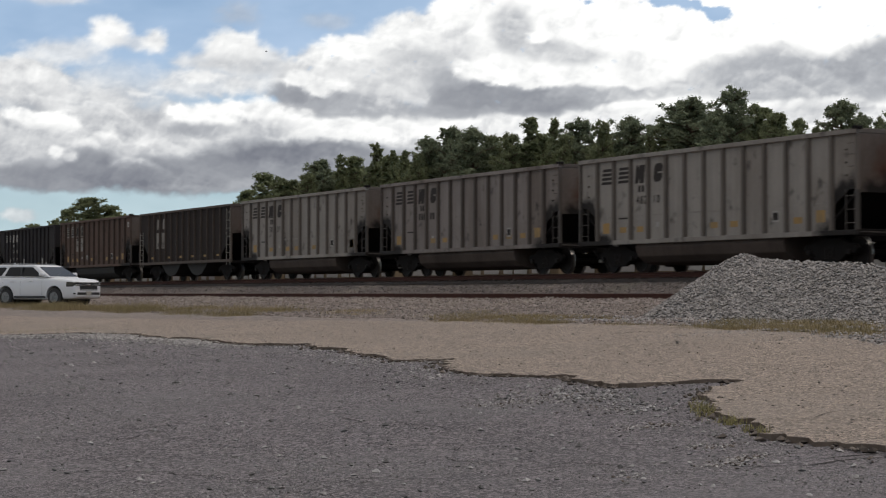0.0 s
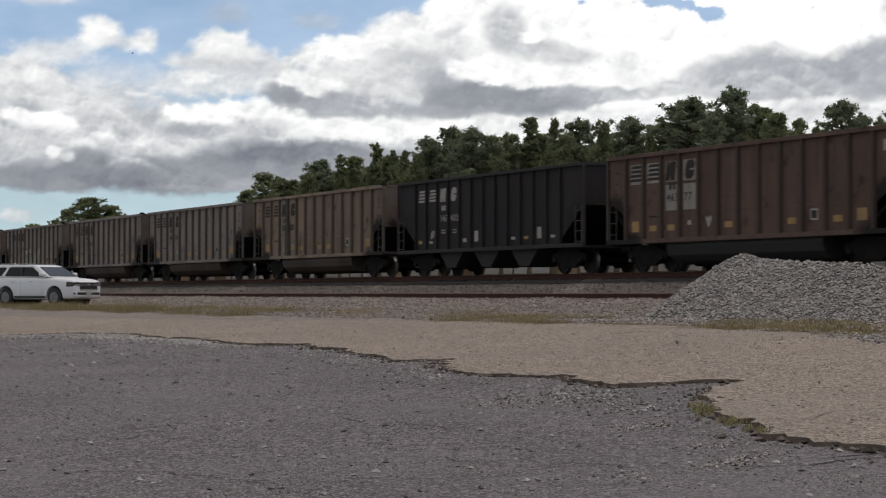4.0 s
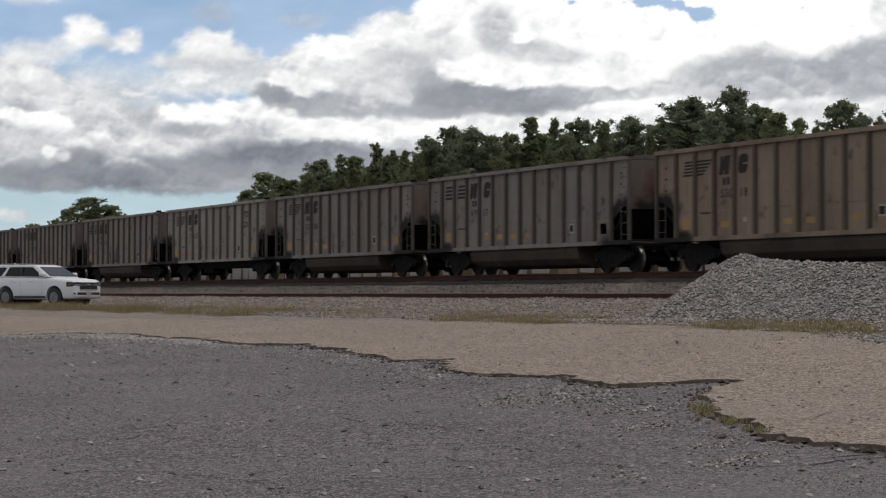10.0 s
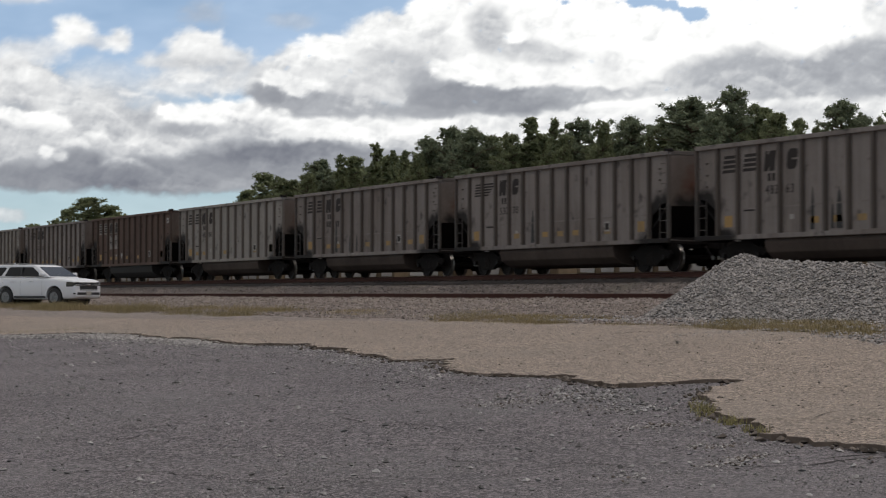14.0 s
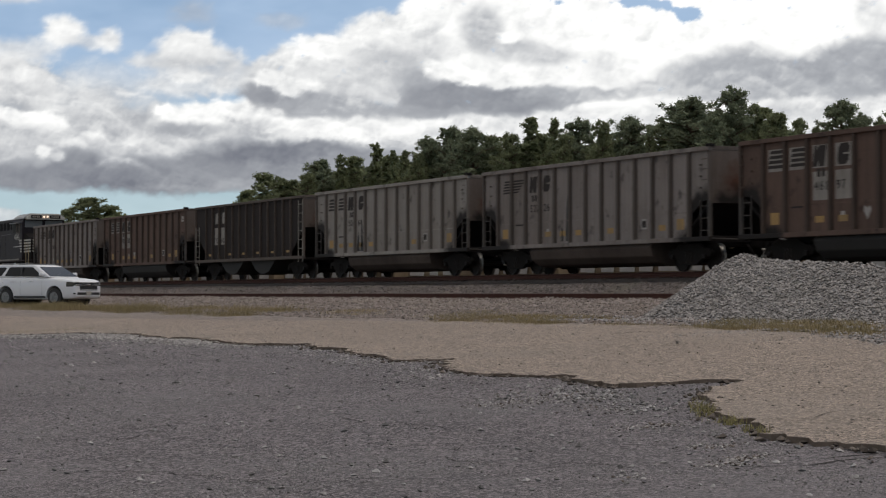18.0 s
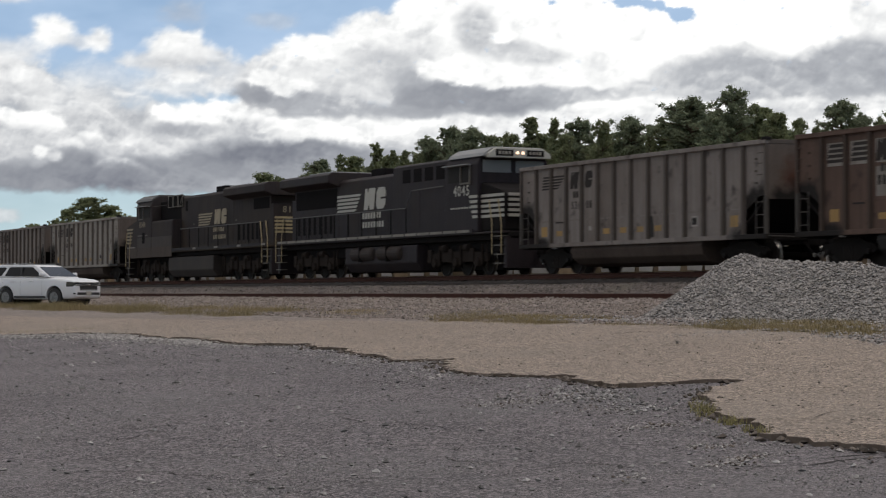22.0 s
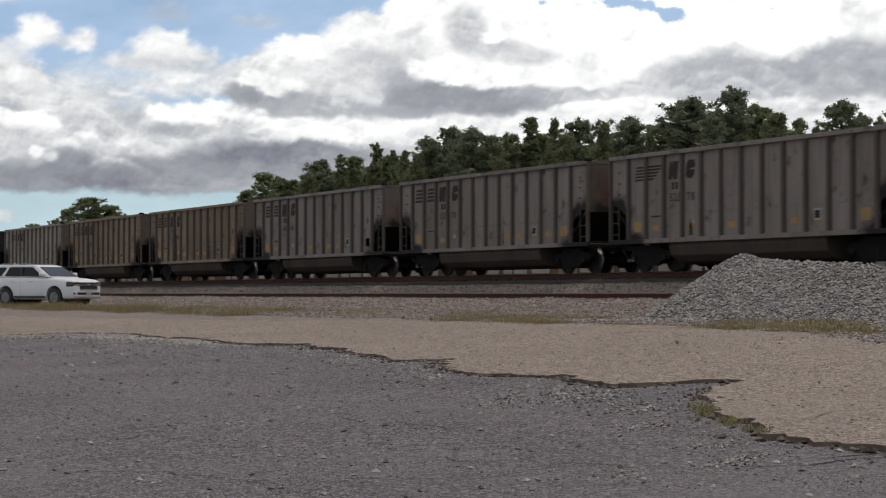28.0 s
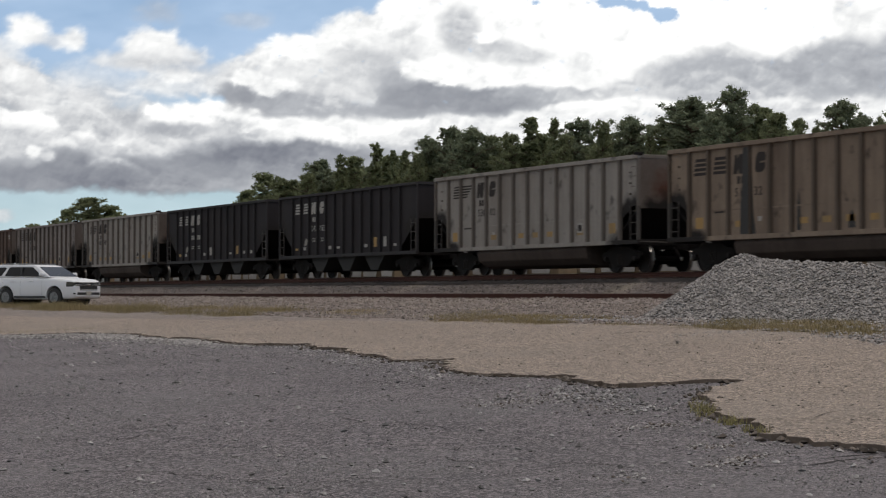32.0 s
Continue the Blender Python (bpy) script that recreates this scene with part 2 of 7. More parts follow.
def bloom(m, centre, reach, colour, lo=0.62, hi=1.15):
    """A bloom of rust or coal grime with a ragged edge round one spot of the sheet."""
    N, L = m.node_tree.nodes, m.node_tree.links
    base = N["Principled BSDF"].inputs["Base Color"]
    old = base.links[0].from_socket
    tc, mp, gr, no, ad, rg, mx = (N.new("ShaderNode" + k) for k in ("TexCoord", "Mapping", "TexGradient", "TexNoise", "Math", "MapRange", "Mix"))
    mp.vector_type = "TEXTURE"
    mp.inputs["Location"].default_value, mp.inputs["Scale"].default_value = centre, reach
    gr.gradient_type = "SPHERICAL"
    L.new(tc.outputs["Object"], mp.inputs[0])
    L.new(mp.outputs[0], gr.inputs[0])
    L.new(tc.outputs["Object"], no.inputs["Vector"])
    no.inputs["Scale"].default_value, no.inputs["Detail"].default_value = 2.2, 6
    ad.operation = "ADD"
    L.new(gr.outputs["Fac"], ad.inputs[0])
    L.new(no.outputs["Fac"], ad.inputs[1])
    rg.inputs["From Min"].default_value, rg.inputs["From Max"].default_value = lo, hi
    L.new(ad.outputs[0], rg.inputs[0])
    mx.data_type = "RGBA"
    L.new(rg.outputs[0], mx.inputs[0])
    L.new(old, mx.inputs[6])
    mx.inputs[7].default_value = (*colour, 1)
    L.new(mx.outputs[2], base)


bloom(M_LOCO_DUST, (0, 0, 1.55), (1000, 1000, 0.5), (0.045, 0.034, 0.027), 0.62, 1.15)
bloom(M_RUSTY, (0, 0, 2.65), (1000, 1.5, 0.9), (0.075, 0.032, 0.02))
bloom(M_RUSTY, (0, 0, 1.95), (1000, 2.2, 0.85), (0.014, 0.011, 0.010), 0.66, 1.05)
for m in PAINT.values():
    for x in (-7.0, 7.0):
        bloom(m, (x, 0, 1.9), (1.5, 1000, 0.95), (0.014, 0.011, 0.010), 0.71, 1.07)
        bloom(m, (x, 0, 0.95), (2.4, 1000, 0.55), (0.014, 0.011, 0.010), 0.6, 0.95)

# ---- mesh helpers ----


def part(name, bm, material, parent=None, label="", m=None, smooth=False):
    """One mesh object from a bmesh, under its thing or part."""
    bmesh.ops.recalc_face_normals(bm, faces=bm.faces[:])
    me = bpy.data.meshes.new(name)
    bm.to_mesh(me)
    bm.free()
    for mm in material if isinstance(material, (list, tuple)) else [material]:
        me.materials.append(mm)
    if smooth:
        for p in me.polygons:
            p.use_smooth = True
    ob = new(name, me)
    if parent is not None:
        ob.parent = parent
    if m is not None:
        ob.matrix_basis = m
    if label:
        ob["label"] = label
    return ob


def again(ob, m, name=None):
    """Another object on the same mesh, under the same parent."""
    o = new(name or ob.name.split(".")[0], ob.data)
    o.parent = ob.parent
    o.matrix_basis = m
    return o


def box(x0, x1, y0, y1, z0, z1, bevel=0.0, bm=None):
    own = bm if bm is not None else bmesh.new()
    r = bmesh.ops.create_cube(own, size=1)
    for v in r["verts"]:
        v.co = Vector((x0 + (v.co.x + 0.5) * (x1 - x0), y0 + (v.co.y + 0.5) * (y1 - y0), z0 + (v.co.z + 0.5) * (z1 - z0)))
    if bevel:
        es = {e for v in r["verts"] for e in v.link_edges}
        bmesh.ops.bevel(own, geom=list(es), offset=bevel, segments=2, affect="EDGES", profile=0.5)
    return own


def prism(points, axis, a, b, bm=None, bevel=0.0):
    """An outline, extruded from a to b along an axis. x: points are (y, z); y: (x, z); z: (x, y)."""
    own = bm if bm is not None else bmesh.new()
    place = {"x": lambda p, d: (d, p[0], p[1]), "y": lambda p, d: (p[0], d, p[1]), "z": lambda p, d: (p[0], p[1], d)}[axis]
    lo = [own.verts.new(place(p, a)) for p in points]
    hi = [own.verts.new(place(p, b)) for p in points]
    n = len(points)
    own.faces.new(lo[::-1])
    own.faces.new(hi)
    for i in range(n):
        own.faces.new((lo[i], lo[(i + 1) % n], hi[(i + 1) % n], hi[i]))
    if bevel:
        es = {e for v in lo + hi for e in v.link_edges}
        bmesh.ops.bevel(own, geom=list(es), offset=bevel, segments=2, affect="EDGES", profile=0.5)
    return own


def rod(p, q, r, n=8, bm=None, r2=None):
    own = bm if bm is not None else bmesh.new()
    p, q = Vector(p), Vector(q)
    m = Matrix.Translation((p + q) / 2) @ (q - p).to_track_quat("Z", "Y").to_matrix().to_4x4()
    bmesh.ops.create_cone(own, cap_ends=True, segments=n, radius1=r, radius2=r if r2 is None else r2, depth=(q - p).length, matrix=m)
    return own


def lathe(profile, n=24, axis="y", bm=None, at=(0, 0, 0)):
    """A turned shape: profile of (radius, along)."""
    own = bm if bm is not None else bmesh.new()
    rings = []
    for r, h in profile:
        ring = []
        for i in range(n):
            w = 2 * math.pi * i / n
            c, s_ = r * math.cos(w), r * math.sin(w)
            co = (c, h, s_) if axis == "y" else (c, s_, h) if axis == "z" else (h, c, s_)
            ring.append(own.verts.new(Vector(co) + Vector(at)))
        rings.append(ring)
    for a_, b_ in zip(rings, rings[1:]):
        for i in range(n):
            own.faces.new((a_[i], a_[(i + 1) % n], b_[(i + 1) % n], b_[i]))
    own.faces.new(rings[0][::-1])
    own.faces.new(rings[-1])
    return own


def text_mesh(body, size):
    cu = bpy.data.curves.new("writing", "FONT")
    cu.body, cu.size, cu.extrude, cu.align_x, cu.offset = body, size, 0.002, "CENTER", 0.012 * size
    cu.space_character = 1.25 if body.isdigit() else 1.0
    tmp = bpy.data.objects.new("writing", cu)
    scene.collection.objects.link(tmp)
    dg = bpy.context.evaluated_depsgraph_get()
    me = bpy.data.meshes.new_from_object(tmp.evaluated_get(dg))
    bpy.data.objects.remove(tmp)
    return me


def writing(body, size, material, parent, x, y, z, name="road_number", label="", flip=False):
    me = text_mesh(body, size)
    me.materials.clear()
    me.materials.append(material)
    ob = new(name, me)
    ob.parent = parent
    ob.matrix_basis = pose(x, y, z, 90, 0, 180 if flip else 0)
    if label:
        ob["label"] = label
    return ob


def empty(name, x=0, y=0, z=0, rz=0):
    ob = new(name)
    ob.matrix_basis = pose(x, y, z, 0, 0, rz)
    ob.empty_display_size = 0.3
    return ob

# ---- ground ----
NEAR_Y, MAIN_Y = 30.4, 34.85             # centres of the siding and of the main track
NEAR_RAIL, MAIN_RAIL = 1.5, 2.19         # heights of the rail heads
SLOPE = 0.043
PROFILE = [(-4000, -4), (-60, -2.58), (0, 0), (20, 0.86), (22.5, 0.96), (25, 1.03), (27.5, 1.16), (28.8, 1.31), (29.2, 1.34), (31.6, 1.36),
           (32.3, 1.45), (33.3, 1.84), (33.6, 1.95), (36.0, 1.96), (37.5, 1.45), (40, 1.3), (60, 1.2), (4000, 1.0)]


def ground_z(y):
    for (y0, z0), (y1, z1) in zip(PROFILE, PROFILE[1:]):
        if y0 <= y <= y1:
            return z0 + (z1 - z0) * (y - y0) / (y1 - y0)
    return 0.0


def lumps(x, y):
    """Small unevenness of the ballast and verge."""
    if y < 19.5 or y > 45:
        return 0.0
    k = 0.05 if y < 29 else 0.03
    return k * (noise.noise((x * 0.35, y * 0.6, 0.3)) + 0.5 * noise.noise((x * 1.3, y * 1.7, 2.1)))


def spans(stops):
    out = []
    for a_, b_, n in stops:
        out += [a_ + (b_ - a_) * i / n for i in range(n)]
    return out + [stops[-1][1]]


def sheet(name, xs, ys, zf, material, kind, label):
    verts = [(x, y, zf(x, y)) for y in ys for x in xs]
    n = len(xs)
    faces = [(j * n + i, j * n + i + 1, (j + 1) * n + i + 1, (j + 1) * n + i) for j in range(len(ys) - 1) for i in range(n - 1)]
    me = bpy.data.meshes.new(name)
    me.from_pydata(verts, [], faces)
    me.materials.append(material)
    for p in me.polygons:
        p.use_smooth = True
    ob = new(name, me)
    return tagged(ob, label, "ground", kind=kind)


def verge_mat():
    """Gravel with dust and thin dry grass patches; beyond the tracks plain scrub."""
    m = mat("gravel_verge", (0.170, 0.136, 0.119), 0.95, 0, 0.22, 0.5, 9, 1.0, 0, (0.17, 0.15, 0.10), 0.35, bump_dist=0.06, speck=0.45, speck_scale=13)
    return m


sheet("ground", spans([(-4000, -400, 9), (-400, -160, 24), (-160, 0, 320), (0, 60, 60), (60, 4000, 10)]),
      spans([(-4000, -60, 6), (-60, 0, 6), (0, 19, 6), (19, 40, 64), (40, 60, 6), (60, 4000, 12)]),
      lambda x, y: ground_z(y) + lumps(x, y) - (0.1 if y < 18 else 0.0), verge_mat(), "structure", "gravel and dry grass ground along the railway")

# the old dark car park and the paler road laid over it, with a broken edge
lot_bm = bmesh.new()
lot_pts = [(-120, -25), (60, -25), (60, 17.2), (-60, 15.2), (-120, 12.5)]
prism(lot_pts, "z", -0.08, 0.0, lot_bm)
for v in lot_bm.verts:
    v.co.z += SLOPE * v.co.y
lot = tagged(part("car_park", lot_bm, M_LOT), "old dark cracked asphalt of the car park", "pavement", kind="structure")

ROAD_NEAR = [(-90.02, 5.09), (-60.04, 9.13), (-46.75, 11.29), (-45.56, 12.79), (-42.71, 13.31), (-38.76, 12.92), (-38.06, 13.23), (-35.06, 12.79), (-33.36, 12.72),
             (-32.31, 13.35), (-30.71, 12.83), (-29.81, 12.91), (-27.86, 12.4), (-26.26, 12.16), (-25.55, 11.85), (-24.93, 12.59), (-23.8, 11.86),
             (-22.35, 11.2), (-21.25, 11.2), (-20.05, 11.58), (-18.75, 11.12), (-18.05, 11.02), (-17.9, 12.02), (-17.73, 12.36), (-17.26, 12.16), (-16.95, 11.52),
             (-16.05, 10.87), (-14.04, 9.64), (-13.44, 9.54), (-12.34, 8.9), (-11.34, 8.87), (-10.94, 8.91), (-0.02, 4), (40.04, -9.82)]
ROAD_FAR = [(59.94, 13.2), (-0.08, 15.6), (-21.76, 17.6), (-23.43, 18.3), (-25.73, 19.3), (-28.27, 19.6), (-30.96, 19.95), (-34.75, 19.95), (-39.97, 19.6), (-45.36, 18.9), (-50.08, 17.9), (-62.08, 16.95), (-90.07, 14.6)]


def rough_line(pts, step, amount, seed):
    """The line with a ragged course between its corners."""
    r = random.Random(seed)
    out = []
    for p, q in zip(pts, pts[1:]):
        d = math.hypot(q[0] - p[0], q[1] - p[1])
        n = max(1, min(34, int(d / step)))
        for i in range(n):
            k = i / n
            j = amount if i else 0
            out.append((p[0] + (q[0] - p[0]) * k + r.uniform(-j, j), p[1] + (q[1] - p[1]) * k + r.uniform(-j, j)))
    return out + [pts[-1]]


def slope_plate(name, outline, top, thick, mats, label, kind="structure", category="pavement", under=0.0):
    bm = bmesh.new()
    def lift(x):
        return top * (0.3 + 0.7 * min(1.0, max(0.0, (x + 47) / 9)))
    top_v = [bm.verts.new((x, y, SLOPE * y + lift(x) * (0.82 + 0.75 * noise.noise((x * 1.7, y * 1.7, 3.3))))) for x, y in outline]
    low_v = [bm.verts.new((x, y, SLOPE * y + top - thick)) for x, y in outline]
    es = [bm.edges.new((top_v[i], top_v[(i + 1) % len(top_v)])) for i in range(len(top_v))]
    bmesh.ops.triangle_fill(bm, edges=es, use_beauty=True, use_dissolve=False)
    for i in range(len(outline)):
        j = (i + 1) % len(outline)
        f = bm.faces.new((top_v[i], top_v[j], low_v[j], low_v[i]))
        f.material_index = 1
    return tagged(part(name, bm, mats), label, category, kind=kind)


road_line = rough_line(ROAD_NEAR, 0.13, 0.085, 3)
road = slope_plate("road", road_line + rough_line(ROAD_FAR, 0.8, 0.12, 4), 0.045, 0.08, [M_ROAD, M_ROADEDGE],
            "pale tan worn asphalt road with a broken edge")
def stones(name, spots, material, label, category="stones", seed=1, squash=0.7):
    """Loose stones, each a small rough block: spots are (x, y, z, size)."""
    r = random.Random(seed)
    base = [Vector(c) for c in ((1, 0.2, 0), (-1, -0.1, 0.1), (0.1, 1, 0), (0, -1, -0.1), (0.2, 0.1, 1), (0, 0, -1))]
    tri = [(4, 0, 2), (4, 2, 1), (4, 1, 3), (4, 3, 0), (5, 2, 0), (5, 1, 2), (5, 3, 1), (5, 0, 3)]
    vs, fs = [], []
    for x, y, z, s_ in spots:
        w = r.uniform(0, 6.28)
        c, sn = math.cos(w), math.sin(w)
        k = len(vs)
        tilt = r.uniform(-0.4, 0.4)
        for b in base:
            q = b * (s_ * r.uniform(0.4, 0.62))
            q.z = q.z * squash + q.x * tilt
            vs.append((x + c * q.x - sn * q.y, y + sn * q.x + c * q.y, z + q.z))
        fs += [(a_ + k, b_ + k, c_ + k) for a_, b_, c_ in tri]
    me = bpy.data.meshes.new(name)
    me.from_pydata(vs, [], fs)
    me.materials.append(material)
    return tagged(new(name, me), label, category, kind="stuff")


def crack(x, y, turn, length, width, parent, up, seed):
    """A meandering dirt-filled crack, as a thin ragged strip just over the surface."""
    r = random.Random(seed)
    bm = bmesh.new()
    a_ = radians(turn)
    left, right = [], []
    n = int(length / 0.16)
    for i in range(n + 1):
        w = width * 0.55 * r.uniform(0.1, 1.0) * min(1.0, 0.2 + 4 * min(i, n - i) / n)
        nx, ny = -math.sin(a_), math.cos(a_)
        left.append(bm.verts.new((x + nx * w, y + ny * w, SLOPE * (y + ny * w) + up)))
        right.append(bm.verts.new((x - nx * w, y - ny * w, SLOPE * (y - ny * w) + up)))
        a_ += r.gauss(0, 0.5) + 0.25 * (radians(turn) - a_)
        x, y = x + 0.16 * math.cos(a_), y + 0.16 * math.sin(a_)
    for i in range(n):
        bm.faces.new((right[i], right[i + 1], left[i + 1], left[i]))
    return part("crack", bm, M_CRACK, parent)


for i, (x, y, turn, length, width) in enumerate(((-14.6, 3.6, 20, 3.4, 0.02), (-16.2, 5.0, 200, 3.0, 0.02), (-17.5, 7.3, -15, 3.2, 0.025), (-13.3, 6.3, 30, 2.6, 0.018), (-11.6, 5.6, 65, 2.5, 0.018), (-20, 6.5, 40, 3.5, 0.02),
                                                 (-11.1, 7.6, 60, 1.6, 0.035), (-10.9, 8.3, 100, 1.4, 0.03), (-22, 9.2, 25, 3.5, 0.02), (-12.5, 4.6, 80, 2.0, 0.014), (-24, 8.0, 170, 4, 0.025),
                                                 (-13.83, 7.03, 21, 0.7, 0.022), (-12.07, 6.5, 2, 1.0, 0.022), (-10.78, 6.52, 41, 1.1, 0.022), (-10.85, 8.38, 6, 0.5, 0.022), (-15.65, 5.21, 21, 1.2, 0.022), (-17.61, 4.78, 108, 1.5, 0.022), (-17.59, 7.35, 100, 0.9, 0.022), (-11.9, 5.22, 80, 0.8, 0.022), (-16.76, 10.85, 96, 0.8, 0.022), (-13.14, 4.88, 81, 0.6, 0.022))):
    crack(x, y, turn, length, width, lot, 0.004, 50 + i)
for i, (x, y, turn, length, width) in enumerate(((-32.5, 17.6, 62, 2.4, 0.05), (-30.0, 18.2, 55, 4.5, 0.03), (-46, 15.9, 25, 9, 0.05), (-58, 14.6, 12, 10, 0.05), (-21.5, 11.9, 60, 1.5, 0.03), (-15.2, 11.4, 70, 2.4, 0.02), (-12.9, 9.6, 62, 2.2, 0.018),
                                                 (-18.2, 13.5, 65, 2.5, 0.02), (-26, 17.0, 58, 3, 0.04), (-38, 16.6, 40, 6, 0.03), (-25, 14.5, 50, 2.5, 0.02), (-28.81, 17.28, 44, 1.4, 0.1), (-19.54, 13.05, 81, 1.3, 0.03), (-15.62, 11.56, 80, 1.0, 0.02), (-26.77, 13.63, 69, 1.2, 0.05), (-37.76, 14.03, 49, 1.7, 0.06), (-26.02, 16.85, -14, 2.9, 0.05))):
    crack(x, y, turn, length, width, road, 0.062, 80 + i)

# ---- tracks ----
def rail_bm(x0, x1):
    out = [(-0.07, 0), (0.07, 0), (0.07, 0.015), (0.012, 0.035), (0.012, 0.125), (0.036, 0.135), (0.036, 0.165), (0.028, 0.171),
           (-0.028, 0.171), (-0.036, 0.165), (-0.036, 0.135), (-0.012, 0.125), (-0.012, 0.035), (-0.07, 0.015)]
    bm = prism(out, "x", x0, x1)
    for f in bm.faces:
        if f.calc_center_median().z > 0.168:
            f.material_index = 1
    return bm


def track(name, y, head, label, tie_range, polished, tie_top=0.0):
    t = tagged(empty(name, 0, y, head), label, "railway track", kind="structure")
    for side in (-0.7535, 0.7535):
        part("rail", rail_bm(-900, 300), [M_RAIL, M_RAILTOP if polished else M_RAIL], t, "rusty steel rail", pose(0, side, -0.171))
    tie = part("tie", box(-0.11, 0.11, -1.3, 1.3, -0.17, 0, 0.012), M_TIE, t, "", pose(tie_range[0], 0, -0.165 + tie_top))
    x = tie_range[0]
    while x < tie_range[1]:
        x += 0.52
        again(tie, pose(x, random.uniform(-0.05, 0.05), -0.165 + tie_top + random.uniform(-0.02, 0.01), 0, 0, random.uniform(-1.5, 1.5)))
    return t


track("main_track", MAIN_Y, MAIN_RAIL, "raised main railway track with rusty rails", (-120, -24), True, -0.02)
track("siding_track", NEAR_Y, NEAR_RAIL, "low rusty siding track half sunk in gravel", (-120, -24), False, -0.03)

# one darker colour over the whole bed of the main track
sheet("track_bed", spans([(-400, -130, 6), (-130, -20, 110), (-20, 100, 6)]), [33.28, 33.6, 34.2, 34.8, 35.4, 36.0, 36.4], lambda x, y: ground_z(y) + 0.012 + 0.5 * lumps(x, y) + 0.02, M_BED, "structure", "dark bed of the main track")
rng = random.Random(11)
spots = []
for i in range(26000):
    d = rng.random() ** 1.5
    x = -28 - 95 * d
    y = rng.uniform(20.2, 33.3)
    if abs(abs(y - NEAR_Y) - 0.75) < 0.09:
        continue
    spots.append((x, y, ground_z(y) + lumps(x, y) + 0.005, rng.uniform(0.05, 0.13) * (1.35 if rng.random() < 0.06 else 1)))
stones("ballast_stones", spots, M_BALLAST, "dusty grey ballast stones between and beside the tracks", seed=5)

# heap of crushed stone between road and siding
RIDGE = [(-35.11, 24.84, 1.40), (-34.31, 24.74, 1.24), (-33.11, 24.55, 1.15), (-30.11, 24.16, 1.0), (-27.11, 23.88, 0.86), (-24.11, 23.49, 0.7)]
PILE = [(p[0] + (q[0] - p[0]) * i / 6, p[1] + (q[1] - p[1]) * i / 6, p[2] + (q[2] - p[2]) * i / 6) for p, q in zip(RIDGE, RIDGE[1:]) for i in range(6)]


def pile_z(x, y):
    h = 0.0
    for px, py, ph in PILE:
        d = math.hypot(x - px, y - py)
        if d < 2.4:
            h = max(h, ph + 0.06 - math.sqrt((0.64 * d) ** 2 + 0.006))
    return h


def pile_surface(x, y):
    h = pile_z(x, y)
    return ground_z(y) + (h + 0.16 * h * noise.noise((x * 0.9, y * 0.9, 0.7)) + 0.035 * noise.noise((x * 2.6, y * 2.6, 4.0)) * min(1, h * 3) if h > 0 else -0.15)


heap = sheet("gravel_mound", spans([(-38, -24.5, 110)]), spans([(21.3, 28, 56)]), pile_surface, M_STONE, "", "heap of grey crushed stone beside the siding")
heap["category"] = "gravel pile"
spots = []
while len(spots) < 34000:
    x, y = rng.uniform(-38, -24.6), rng.uniform(21.3, 27.6)
    if pile_z(x, y) > 0.02 and (y < 25.6 or rng.random() < 0.4):
        spots.append((x, y, pile_surface(x, y) + rng.uniform(-0.01, 0.03), 0.035 + 0.075 * rng.random() ** 2.2))
for i in range(900):
    x, y = rng.uniform(-39, -25), rng.uniform(20.6, 23.2)
    if pile_z(x, y) <= 0.02:
        spots.append((x, y, ground_z(y) + lumps(x, y) + 0.02, rng.uniform(0.04, 0.12)))
for i in range(1500):
    x, y = rng.uniform(-28, -18), rng.uniform(17.4, 20.2)
    spots.append((x, y, ground_z(y) + lumps(x, y) + 0.015, rng.uniform(0.03, 0.09)))
stones("heap_stones", spots, M_STONE, "loose grey crushed stones on the heap", seed=9)

# chips on the car park
spots = []
for i in range(2600):
    d = 11 + 36 * rng.random() ** 1.6
    w = rng.uniform(-0.235, 0.235)
    x = (-math.cos(HEAD) + math.sin(HEAD) * w) * d
    y = (math.sin(HEAD) + math.cos(HEAD) * w) * d
    if y > 16.5:
        continue
    s_ = rng.uniform(0.009, 0.024) if rng.random() < 0.955 else rng.uniform(0.03, 0.075)
    spots.append((x, y, SLOPE * y + 0.006, s_))
for i in range(2600):                     # rubble along the broken edge
    k = rng.randrange(3, len(road_line) - 30)
    p = road_line[k]
    off = abs(rng.gauss(0, 0.55))
    spots.append((p[0] + rng.gauss(0, 0.3) + 0.35 * off, p[1] - off, SLOPE * (p[1] - off) + 0.01, 0.010 + 0.04 * rng.random() ** 3))
pale = []
for i in range(9000):
    k = rng.randrange(3, len(road_line))
    p = road_line[k]
    if -62 < p[0] < -33 or -33 <= p[0] < -21 and rng.random() < 0.3:
        off = abs(rng.gauss(0.15, 0.5 + 0.4 * (p[0] < -36)))
        pale.append((p[0] + rng.gauss(0, 0.4), p[1] - off, SLOPE * (p[1] - off) + 0.008, 0.012 + 0.045 * rng.random() ** 2))
for cx, cy, rx, ry, n in ((-36.2, 12.75, 1.3, 0.3, 700), (-39.5, 13.05, 1.6, 0.4, 900), (-42.5, 12.6, 1.6, 0.4, 800), (-45.5, 11.4, 1.2, 0.4, 500)):
    for i in range(n):                    # a wash of pale gravel where the road lies flush
        x, y = rng.gauss(cx, rx), rng.gauss(cy, ry)
        pale.append((x, y, SLOPE * y + 0.01, 0.02 + 0.05 * rng.random() ** 2))
slabs = []
slabs_small = []
